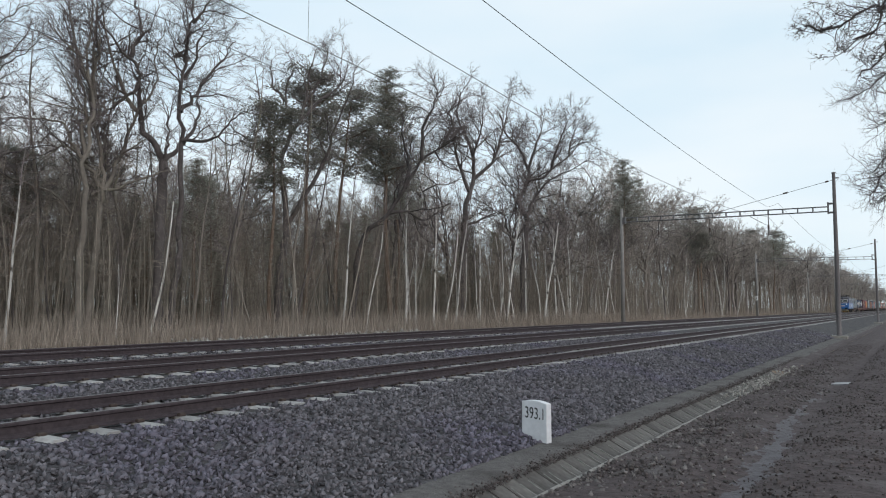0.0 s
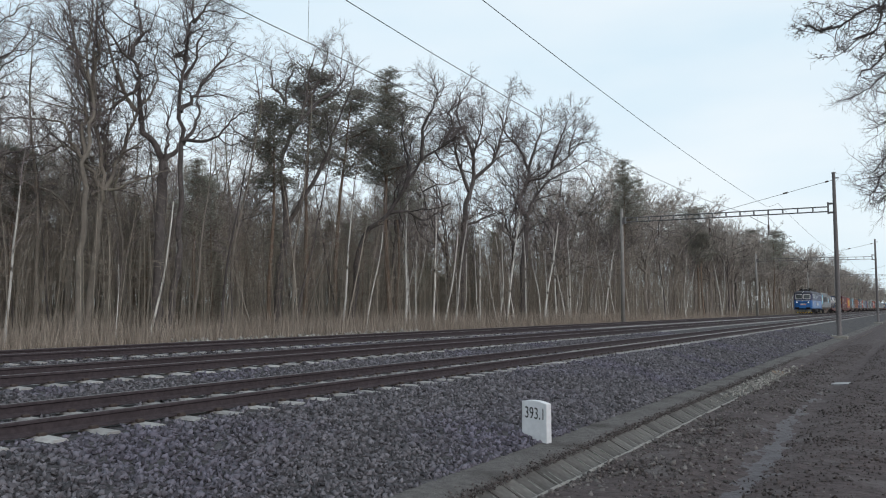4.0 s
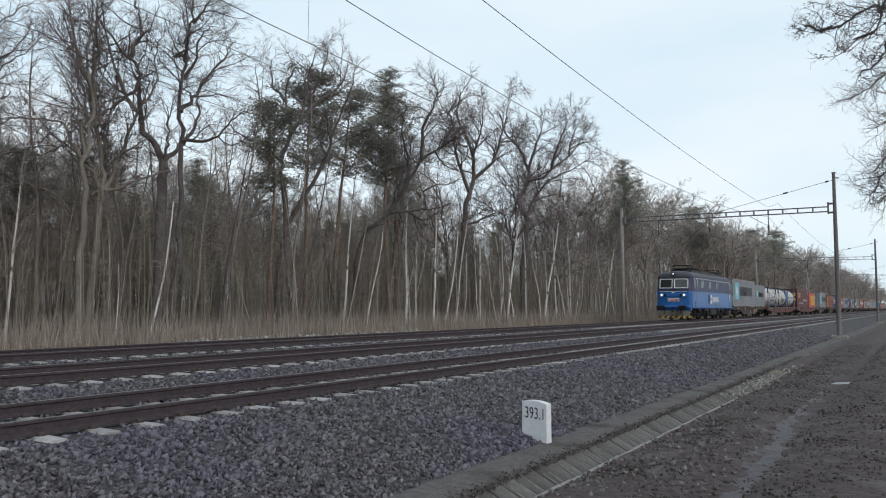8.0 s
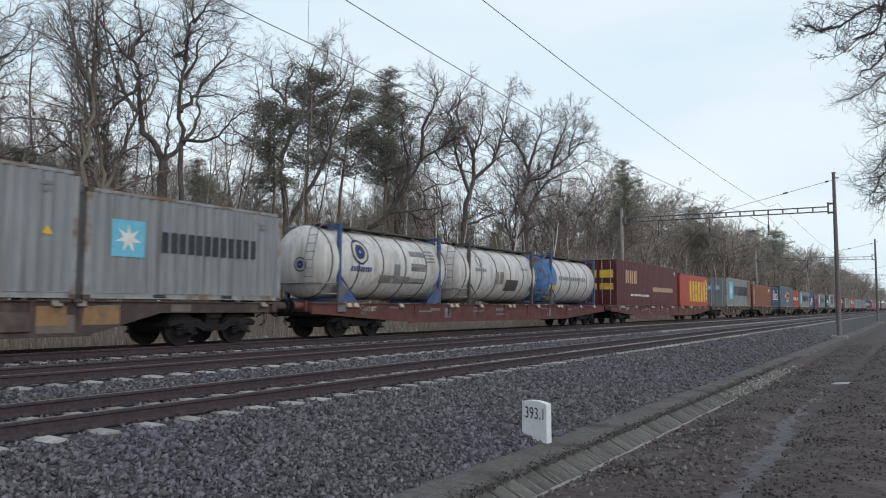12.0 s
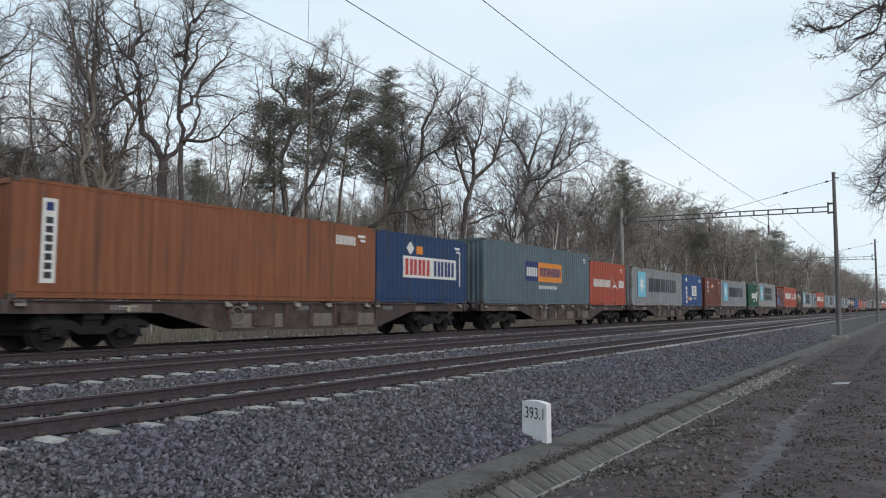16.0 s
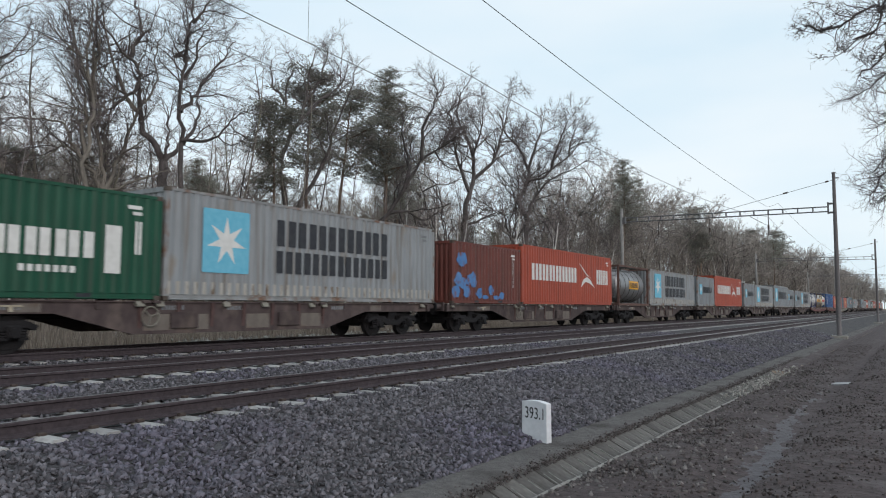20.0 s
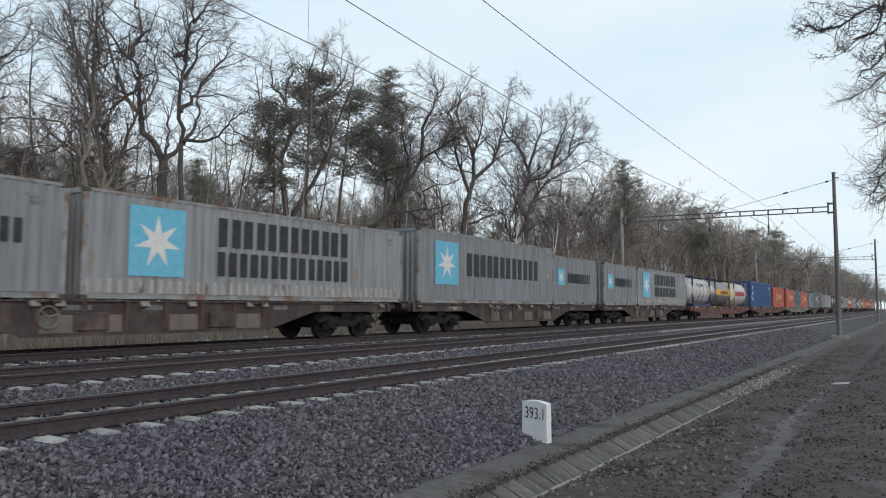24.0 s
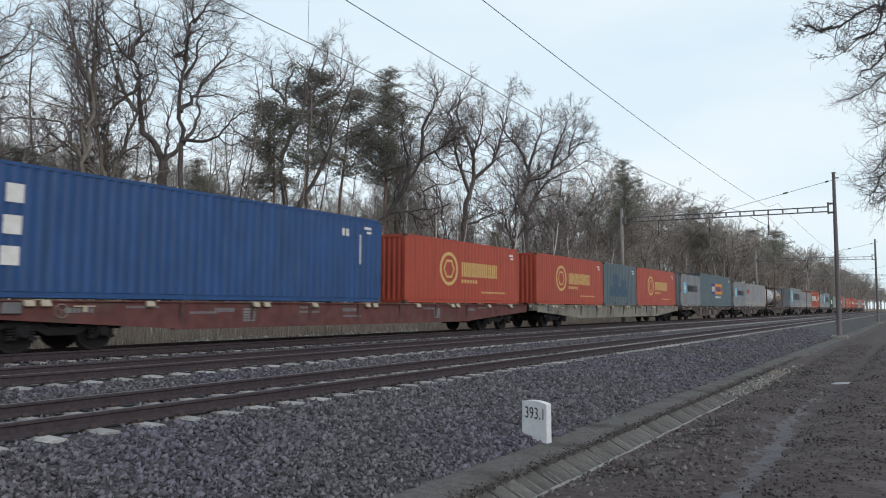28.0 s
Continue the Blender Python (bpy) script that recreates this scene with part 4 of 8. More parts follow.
# trees on the other side of the path, whose branches hang over it
HANGING = {"low": ([(0.1, 2.5), (-0.2, 5), (-0.6, 7.2), (-0.8, 9.5), (-0.6, 12)],
                   ([(-0.5, 7), (-2.2, 7.5), (-3.6, 7.5), (-4.5, 7.6), (-4.7, 7.7), (-4.9, 7.5), (-5.1, 7.3), (-5.4, 6.9), (-5.7, 6.7)], [(-0.6, 7.4), (-2.4, 7.9), (-3.9, 7.7), (-4.7, 7.8), (-5.2, 7.5), (-5.6, 7.4), (-6, 7.5)],
                    [(-3.6, 7.5), (-4.5, 7.4), (-4.7, 7.1), (-4.9, 6.7), (-5.1, 6.4), (-5.5, 6.1)], [(-0.7, 9), (-2.5, 9.6), (-4.2, 9.2), (-5.4, 8.6)])),
           "drooping": ([(0.1, 2.5), (-0.1, 5), (-0.3, 8), (-0.2, 11), (-0.4, 14)],
                        ([(-0.3, 8), (-2.5, 10.5), (-4.2, 10.6), (-5.1, 10.2), (-5.7, 9.8), (-6.3, 9.3), (-6.8, 9)], [(-0.2, 7), (-2.6, 8.8), (-4.4, 8.8), (-5.2, 8.5), (-5.8, 8.1), (-6.4, 8), (-6.9, 7.5)],
                         [(-0.2, 6.4), (-2.8, 7.9), (-4.4, 7.8), (-5.2, 7.5), (-6, 7.1), (-6.4, 6.7), (-6.9, 6.1)], [(-0.1, 5.2), (-2.8, 6.8), (-4.4, 6.9), (-5.2, 6.6), (-5.9, 6.5), (-6.3, 6), (-6.7, 5.4)],
                         [(-2.8, 6.8), (-4.4, 6.3), (-5.3, 6), (-5.9, 5.7), (-6.3, 5.4), (-6.6, 5)]))}
for i, (name, x, y, z, side, text) in enumerate((("low", 3.56, 19.16, -0.42, 0.36, "dark tree beside the path with tufted hanging branches"), ("drooping", 4.52, 32.13, -0.3, 0.48, "bare tree beside the path with drooping fine twigs"))):
    wood, crown = bent_tree(260 + i, HANGING[name][0], HANGING[name][1], 0.24, None, M_DARKTWIG, 0.5, side, 0.42 if i == 0 else 0.5, 2.6 if i == 0 else 3.8, 0.22, 0.12)
    t = thing("path_tree", text, "tree", "trees beside the path", pose(x, y, z, 0, 0, YAW))
    part("trunk", wood, None, t)
    part("crown", crown, None, t)
    if i == 0:
        r, g = random.Random(64), Geo()
        tips = [v.co.copy() for v in crown.vertices if v.co.x < -3.6]
        for c in r.sample(tips, 90):
            tuft(g, r, c, 0.16, 20, 0.6, 0.9)
        part("foliage", g, M_DARKNEEDLE, t, "clusters of dark needles")


def scatter_stuff(name, geo, material, label, category):
    return tagged(part(name, geo, material), label, category, "", "stuff")


# underwood: thousands of thin shoots and saplings between the trees
def underwood(seed, count, xa, xb, ya, yb, hmin, hmax, twigs, bias=1.0):
    r, g = random.Random(seed), Geo()
    for _ in range(count):
        x, y = r.uniform(xa, xb), ya + (yb - ya) * r.random() ** bias
        h = r.uniform(hmin, hmax)
        lx, ly = r.gauss(0, 0.11) * h, r.gauss(0, 0.11) * h
        p0, p1, p2 = Vector((x, y, -0.5)), Vector((x + lx * .4, y + ly * .4, h * .5)), Vector((x + lx, y + ly, h))
        w = 0.006 + 0.0019 * h
        g.tube([tuple(p0), tuple(p1), tuple(p2)], [w, w * .75, w * .2], 3)
        for _ in range(twigs):
            k = r.uniform(0.3, 1.0)
            q = p0.lerp(p1, k * 2) if k < .5 else p1.lerp(p2, k * 2 - 1)
            d = Vector((r.gauss(0, 1), r.gauss(0, 1), r.uniform(-0.1, 1.1))).normalized() * h * r.uniform(0.08, 0.26)
            g.spike(q, q + d, w * .42)
    return g


scatter_stuff("underwood", underwood(71, 3300, -46, -27.8, 2, 90, 1.5, 8.0, 22), M_STEM, "thicket of thin bare saplings in the forest", "underwood")
scatter_stuff("far_underwood", underwood(72, 3600, -44, -28, 85, 520, 4.0, 12.0, 11, 1.6), M_STEM, "distant thicket of thin bare saplings", "underwood")
scatter_stuff("dark_woods", underwood(74, 2200, -66, -38, 2, 34, 5.0, 11.0, 18), M_STEM, "dense bare thicket deep in the forest", "woods")
scatter_stuff("far_woods", underwood(75, 2200, -170, -76, -10, 330, 9.0, 15.0, 7), M_STEM, "distant bare woods behind the forest edge", "woods")
scatter_stuff("deep_woods", underwood(73, 4000, -76, -42, 24, 260, 4.5, 11.0, 14), M_STEM, "dense bare woods deep in the forest", "woods")


def brush(seed, count, xa, xb, ya, yb, h0, h1, bias=1.0):
    r, g = random.Random(seed), Geo()
    for _ in range(count):
        x, y, h = r.uniform(xa, xb), ya + (yb - ya) * r.random() ** bias, r.uniform(h0, h1) * r.uniform(0.5, 1)
        a, s = r.uniform(0, 3.14), r.uniform(0.006, 0.014)
        dx, dy, lx, ly = math.cos(a) * s, math.sin(a) * s, r.gauss(0, 0.2) * h, r.gauss(0, 0.2) * h
        o = len(g.v)
        g.v.extend(((x - dx, y - dy, -0.4), (x + dx, y + dy, -0.4), (x + lx, y + ly, h - 0.36)))
        g.f.append((o, o + 1, o + 2))
    return g


scatter_stuff("dry_brush", brush(81, 26000, -31.0, -25.2, 5, 80, 0.4, 2.2), M_BRUSH, "dry brown brush and grass along the forest edge", "brush")
scatter_stuff("far_brush", brush(82, 12000, -30.0, -25.0, 80, 430, 0.5, 2.4, 1.5), M_BRUSH, "dry brown brush along the distant forest edge", "brush")
scatter_stuff("verge_grass", brush(83, 16000, -25.5, -20.6, 5, 110, 0.05, 0.28, 1.3), M_BRUSH, "short dead grass on the verge", "grass")


# ---- the train ----
def paint(name, c, dirt=(0.10, 0.085, 0.07), k3=0.60, fade=1.25, rough=0.55):
    c = tuple(v * 0.74 for v in c)
    return mat(name, tuple(v * 0.92 for v in c), tuple(min(0.85, v * fade) for v in c), 2.2, rough, bump=0.05, bscale=9, c3=dirt, s3=1.5, k3=k3, stretch=(1, 1, 0.45), streak=tuple(v * 0.6 for v in dirt))


P_GREY = paint("container_grey", (0.248, 0.272, 0.292), (0.17, 0.155, 0.14), 0.64, 1.12)
P_WHITE = paint("container_pale", (0.295, 0.317, 0.333), (0.20, 0.165, 0.13), 0.59, 1.12)
P_SLATE = paint("container_slate", (0.095, 0.138, 0.165), (0.12, 0.12, 0.11), 0.62)
P_ORANGE = paint("container_orange", (0.44, 0.076, 0.044), (0.34, 0.075, 0.048), 0.64, 1.1)
P_RED = paint("container_red", (0.40, 0.070, 0.035), (0.26, 0.06, 0.04), 0.62, 1.12)
P_BROWN = paint("container_brown", (0.24, 0.085, 0.038), (0.13, 0.06, 0.04), 0.60, 1.15)
P_RUST = paint("container_oxide", (0.15, 0.043, 0.033), (0.10, 0.05, 0.04), 0.58)
P_MAROON = paint("container_maroon", (0.095, 0.017, 0.022), (0.07, 0.03, 0.03), 0.62)
P_BLUE = paint("container_blue", (0.025, 0.078, 0.218), (0.036, 0.085, 0.18), 0.60)
P_NAVY = paint("container_navy", (0.014, 0.045, 0.125), (0.04, 0.05, 0.08), 0.60)
P_GREEN = paint("container_green", (0.008, 0.076, 0.042), (0.03, 0.07, 0.045), 0.62)
P_STAIN = mat("stained_panel_foot", (0.28, 0.265, 0.235), (0.36, 0.35, 0.32), 4, 0.8, bump=0.15, c3=(0.11, 0.075, 0.05), s3=4.5, k3=0.54, stretch=(1, 1, 0.6))
SILL_OCHRE = mat("ochre_patch", (0.17, 0.105, 0.055), (0.25, 0.16, 0.085), 3, 0.9, bump=0.1, c3=(0.11, 0.08, 0.06), s3=2.2, k3=0.54)
SILL_BEIGE = mat("sill_patch", (0.098, 0.083, 0.073), (0.155, 0.136, 0.120), 3, 0.9, bump=0.1, c3=(0.10, 0.065, 0.045), s3=2.2, k3=0.52)
P_EDGE = mat("worn_container_edge", (0.17, 0.175, 0.175), (0.26, 0.27, 0.275), 3, 0.7, bump=0.1, c3=(0.15, 0.085, 0.055), s3=2.2, k3=0.50)
P_RUSTPATCH = mat("rusty_panel", (0.13, 0.068, 0.046), (0.20, 0.115, 0.082), 3, 0.9, bump=0.2, c3=(0.36, 0.37, 0.37), s3=2.5, k3=0.56, stretch=(1, 1, 0.4))
P_GRIME = mat("dark_frame", (0.055, 0.045, 0.038), (0.095, 0.08, 0.066), 5, 0.85, bump=0.1)
K_WHITE = mat("mark_white", (0.52, 0.52, 0.50), (0.62, 0.62, 0.60), 5, 0.6)
K_BLACK = mat("mark_black", (0.018, 0.02, 0.026), (0.035, 0.037, 0.042), 5, 0.6)
K_SKY = mat("mark_sky", (0.10, 0.36, 0.50), (0.15, 0.42, 0.55), 5, 0.6)
K_NAVY = mat("mark_navy", (0.012, 0.022, 0.10), (0.02, 0.035, 0.13), 5, 0.6)
K_ORANGE = mat("mark_orange", (0.55, 0.19, 0.025), (0.62, 0.23, 0.04), 5, 0.6)
K_YELLOW = mat("mark_yellow", (0.52, 0.34, 0.03), (0.62, 0.42, 0.05), 4, 0.6, c3=(0.42, 0.22, 0.03), s3=2.0)
K_DUSK = mat("mark_dusk", (0.035, 0.065, 0.10), (0.055, 0.095, 0.135), 4, 0.7)
K_GOLD = mat("mark_gold", (0.50, 0.33, 0.12), (0.57, 0.39, 0.16), 5, 0.6)
K_RED = mat("mark_red", (0.33, 0.032, 0.030), (0.40, 0.05, 0.046), 5, 0.6)
K_BLUE = mat("mark_blue", (0.045, 0.14, 0.33), (0.09, 0.20, 0.40), 3, 0.7, c3=(0.14, 0.05, 0.04), s3=2.5, k3=0.5)
L_STEELBAR = mat("galvanised_bar", (0.26, 0.27, 0.28), (0.36, 0.37, 0.38), 8, 0.55, metal=0.3)
K_DIM = mat("mark_faded", (0.12, 0.13, 0.14), (0.2, 0.21, 0.22), 5, 0.7)
FRAME_POST = mat("wagon_post", (0.058, 0.034, 0.033), (0.092, 0.056, 0.052), 4, 0.9)
FRAME_BROWN = mat("wagon_brown", (0.042, 0.031, 0.031), (0.076, 0.058, 0.056), 3, 0.9, bump=0.15, c3=(0.125, 0.098, 0.084), s3=0.9, k3=0.53, vary=0.15)
FRAME_RED = mat("wagon_red", (0.080, 0.032, 0.030), (0.125, 0.052, 0.048), 3, 0.85, bump=0.1, c3=(0.09, 0.06, 0.05), s3=1.0, k3=0.55, vary=0.12)
FRAME_GREY = mat("wagon_grey", (0.15, 0.145, 0.12), (0.22, 0.21, 0.18), 3, 0.85, bump=0.1, c3=(0.11, 0.10, 0.085), s3=1.0, vary=0.1)
L_BOXGREY = mat("grey_box", (0.10, 0.10, 0.105), (0.15, 0.15, 0.155), 5, 0.8)
# Near black: the shade beneath the train is put into these two colours.
UNDER = mat("shaded_running_gear", (0.006, 0.0055, 0.0065), (0.014, 0.0125, 0.0135), 7, 0.85, bump=0.2)
WHEEL = mat("shaded_wheel_steel", (0.009, 0.008, 0.009), (0.020, 0.018, 0.019), 9, 0.75, metal=0.1)
CLAMP = mat("yellow_clamp", (0.30, 0.26, 0.19), (0.40, 0.36, 0.28), 8, 0.6)
T_WHITE = mat("tank_white", (0.42, 0.42, 0.415), (0.54, 0.54, 0.535), 2.5, 0.5, c3=(0.30, 0.285, 0.26), s3=1.3, k3=0.57, stretch=(1, 1, 0.5), streak=(0.27, 0.26, 0.24))
K_AMBER = mat("mark_amber", (0.55, 0.27, 0.03), (0.63, 0.33, 0.05), 5, 0.6)
T_STEEL = mat("tank_steel", (0.22, 0.22, 0.225), (0.30, 0.30, 0.305), 3, 0.45, metal=0.75, c3=(0.14, 0.13, 0.12), s3=0.9, k3=0.6)
T_GRIME = mat("tank_grime", (0.12, 0.115, 0.11), (0.20, 0.195, 0.19), 2.5, 0.7, c3=(0.32, 0.31, 0.30), s3=2.0, k3=0.60)
T_CREAM = mat("tank_cream", (0.47, 0.435, 0.29), (0.55, 0.515, 0.37), 3, 0.6, c3=(0.25, 0.22, 0.16), s3=1.5, k3=0.6)
T_BLUE = mat("tank_frame_blue", (0.030, 0.062, 0.150), (0.045, 0.088, 0.19), 5, 0.6, c3=(0.10, 0.10, 0.10), s3=1.5)
T_NAVY = mat("tank_frame_navy", (0.022, 0.032, 0.085), (0.035, 0.048, 0.12), 5, 0.6)
T_BROWN = mat("tank_frame_brown", (0.075, 0.042, 0.035), (0.12, 0.07, 0.058), 5, 0.8)
T_DARK = mat("tank_walkway", (0.05, 0.045, 0.042), (0.085, 0.078, 0.072), 8, 0.8)
HW = 1.219
MESHES = {}


def once(key, make, material):
    """One mesh for all alike parts."""
    if key not in MESHES:
        MESHES[key] = make().mesh(str(key[0]), material)
    return MESHES[key]


def corrugated(length, z0, z1, x, depth, pitch=0.28, along="y", a=0.0):
    """A pressed steel panel with trapezoid ribs; the outer plane lies at x."""
    g, pts = Geo(), []
    n = max(1, round(length / pitch))
    p = length / n
    for i in range(n):
        for k, d in ((0.0, 0), (0.27, 0), (0.5, depth), (0.77, depth)):
            pts.append((a + (i + k) * p, x - d))
    pts.append((a + length, x))
    for t, u in pts:
        for z in (z0, z1):
            g.v.append((u, t, z) if along == "y" else (t, u, z))
    for i in range(len(pts) - 1):
        g.f.append((2 * i, 2 * i + 2, 2 * i + 3, 2 * i + 1))
    return g


def bars(y0, y1, z0, z1, n, x=HW + 0.004, duty=0.86):
    """Plain upright bars that stand for a painted word of n letters: two a letter where they are tall."""
    g, w = Geo(), (y1 - y0) / n
    for i in range(n):
        a = y0 + i * w + w * (1 - duty) / 2
        if z1 - z0 < 0.28:
            g.box(x - 0.002, x, a, a + w * duty * 0.75, z0, z1)
            continue
        for k in (0.0, 0.60):
            g.box(x - 0.002, x, a + w * duty * k, a + w * duty * (k + 0.40), z0, z1)
    return g


def panel(y0, y1, z0, z1, x=HW + 0.003):
    return Geo().box(x - 0.002, x, y0, y1, z0, z1)


def stack(y0, y1, z0, z1, n, x=HW + 0.004):
    """A column of plain blocks for a word that runs down."""
    g, h = Geo(), (z1 - z0) / n
    for i in range(n):
        g.box(x - 0.002, x, y0, y1, z0 + i * h, z0 + i * h + h * 0.72)
    return g


def star(yc, zc, r, x=HW + 0.006):
    pts = []
    for i in range(14):
        a, q = math.pi / 2 + math.pi * i / 7, r if i % 2 == 0 else r * 0.36
        pts.append((yc + q * math.cos(a), zc + q * math.sin(a)))
    return Geo().prism(pts, x - 0.002, x, "x")


def ring(yc, zc, r0, r1, x=HW + 0.005, n=28, sq=1.0):
    g = Geo()
    for i in range(n):
        for r in (r0, r1):
            a = 2 * math.pi * i / n
            g.v.append((x, yc + sq * r * math.cos(a), zc + r * math.sin(a)))
    for i in range(n):
        j = (i + 1) % n
        g.f.append((2 * i, 2 * i + 1, 2 * j + 1, 2 * j))
    return g


def swoosh(y, z, w, h, x=HW + 0.006):
    """Two curved wings of a plain emblem."""
    g = Geo()
    up = [(y + w * t, z + h * (1.0 - 0.62 * t - 0.25 * math.sin(math.pi * t) * t)) for t in (0, .25, .5, .75, 1)]
    lo = [(y + w * t, z + h * (0.92 - 0.85 * t + 0.12 * math.sin(math.pi * t))) for t in (1, .8, .5, .25, 0)]
    g.prism(up[:4] + [(y + 0.75 * w, z + 0.42 * h), (y + 0.5 * w, z + 0.5 * h), (y + 0.25 * w, z + 0.74 * h)], x - 0.002, x, "x")
    g.prism([(y + 0.12 * w, z), (y + 0.25 * w, z + 0.32 * h), (y + 0.5 * w, z + 0.44 * h), (y + 0.7 * w, z + 0.36 * h), (y + w, z + 0.02 * h), (y + 0.66 * w, z + 0.2 * h), (y + 0.4 * w, z + 0.24 * h)], x - 0.002, x, "x")
    return g


def container(length, height, p, label, marks=(), doors=False, tail=None, group="containers on the train"):
    """A corrugated steel box with its frame, castings, ends or doors, and painted marks."""
    t = thing("shipping_container", label, "container", group)
    L, H, key = length, height, p.name
    rim = P_EDGE if p in (P_GREY, P_WHITE) else p
    deep = 0.007 if p in (P_ORANGE, P_MAROON) else 0.018 if p in (P_BROWN, P_RED, P_SLATE, P_NAVY) else 0.03
    for s in (1, -1):
        end = L - 1.9 if tail and s == 1 else L - 0.12
        part("side_panel", once(("side_panel", L, H, key, s, bool(tail)), lambda: corrugated(end - 0.12, 0.14, H - 0.08, HW - 0.004 if s == 1 else -HW + 0.004, deep * s, 0.28, "y", 0.12), p), p, t)
        if p is P_WHITE and s == 1:
            part("panel_foot", once(("panel_foot", L), lambda: corrugated(L - 0.24, 0.15, 0.50, HW - 0.001, 0.038, 0.28, "y", 0.12), P_STAIN), P_STAIN, t, "rust-stained foot of the side panel")
        if p is P_GREY and s == 1 and L > 10:
            part("warning_mark", once(("warning_mark", L), lambda: Geo().prism([(L - 0.82, 1.42), (L - 0.58, 1.42), (L - 0.70, 1.62)], HW + 0.002, HW + 0.005), K_YELLOW), K_YELLOW, t, "small yellow warning triangle")
        if tail and s == 1:
            part("patched_panel", corrugated(1.78, 0.14, H - 0.08, HW - 0.004, 0.038, 0.28, "y", L - 1.9), tail, t, "rust-streaked replacement panels")
        part("top_rail", once(("top_rail", L, H, key, s), lambda: Geo().box(s * HW - s * 0.06, s * HW, 0.1, L - 0.1, H - 0.09, H - 0.015), rim), rim, t)
        part("bottom_rail", once(("bottom_rail", L, H, key, s), lambda: Geo().prism([(s * HW - s * 0.05, 0.03), (s * HW + s * 0.002, 0.03), (s * HW + s * 0.002, 0.05), (s * HW - s * 0.014, 0.06), (s * HW - s * 0.014, 0.15), (s * HW + s * 0.004, 0.16), (s * HW + s * 0.004, 0.175), (s * HW - s * 0.05, 0.175)], 0.1, L - 0.1, "y"), rim), rim, t)
        for e, y in ((0, 0.0), (1, L)):
            ya, yb = (0.0, 0.13) if e == 0 else (L - 0.13, L)
            part("corner_post", once(("corner_post", L, H, key, s, e), lambda: Geo().box(s * HW - s * 0.15, s * HW, ya, yb, 0.11, H - 0.11, 0.012), rim), rim, t)
            for z in (0.0, H - 0.118):
                part("corner_casting", once(("corner_casting", L, s, e, z), lambda: Geo().box(s * (HW + 0.004) - s * 0.162, s * (HW + 0.004), y - 0.003 if e == 0 else y - 0.17, y + 0.17 if e == 0 else y + 0.003, z, z + 0.118, 0.012), P_GRIME), P_GRIME, t)
    part("roof_panel", once(("roof_panel", L, H, key), lambda: Geo().box(-HW + 0.05, HW - 0.05, 0.08, L - 0.08, H - 0.06, H - 0.02), p), p, t)
    part("floor_frame", once(("floor_frame", L), lambda: Geo().box(-HW + 0.06, HW - 0.06, 0.1, L - 0.1, 0.06, 0.15), P_GRIME), P_GRIME, t)
    # Flat black plates give the shaded openings of the fork pockets.
    if L < 8:
        for y in (L / 2 - 1.05, L / 2 + 1.05):
            part("fork_pocket", once(("fork_pocket", y), lambda: Geo().box(HW - 0.03, HW - 0.008, y - 0.18, y + 0.18, 0.035, 0.15), K_BLACK), K_BLACK, t)
    for z in (0.02, H - 0.13):
        part("end_sill", once(("end_sill", H, key, z), lambda: Geo().box(-HW + 0.15, HW - 0.15, 0.005, 0.1, z, z + 0.12), p), p, t)
    if doors:
        for s in (-1, 1):
            d = part("door", once(("door", H, key, s), lambda: Geo().box(s * 0.012, s * (HW - 0.15), 0.02, 0.06, 0.15, H - 0.13, 0.008)
                                  .box(s * 0.1, s * (HW - 0.25), 0.0, 0.03, 0.32, 0.72, 0.015).box(s * 0.1, s * (HW - 0.25), 0.0, 0.03, 0.84, 1.24, 0.015).box(s * 0.1, s * (HW - 0.25), 0.0, 0.03, 1.36, 1.62, 0.015).box(s * 0.1, s * (HW - 0.25), 0.0, 0.03, 2.16, H - 0.2, 0.015), p), p, t)
            for x in (0.26, 0.82):
                part("locking_bar", once(("locking_bar", H, s, x), lambda: Geo().cyl((s * x, -0.02, 0.06), 0.022, H - 0.14, "z", 8).box(s * x - 0.02, s * x + 0.16, -0.045, -0.015, 1.05, 1.09), L_STEELBAR), K_DIM, d, "galvanised locking bar")
    else:
        part("front_panel", once(("front_panel", H, key), lambda: corrugated(2 * HW - 0.3, 0.14, H - 0.12, 0.03, -0.04, 0.25, "x", -HW + 0.15), p), p, t)
    part("rear_panel", once(("rear_panel", L, H, key), lambda: corrugated(2 * HW - 0.3, 0.14, H - 0.12, L - 0.03, 0.04, 0.25, "x", -HW + 0.15), p), p, t)
    for name, geo, m, text in marks:
        part(name, geo, m, t, text)
    part("code_mark", bars(L - 1.0, L - 0.42, H - 0.40, H - 0.31, 1), K_DIM if p in (P_GREY, P_WHITE) else K_WHITE, t)
    part("code_mark", bars(L - 0.86, L - 0.46, H - 0.54, H - 0.46, 1), K_DIM if p in (P_GREY, P_WHITE) else K_WHITE, t)
    return t


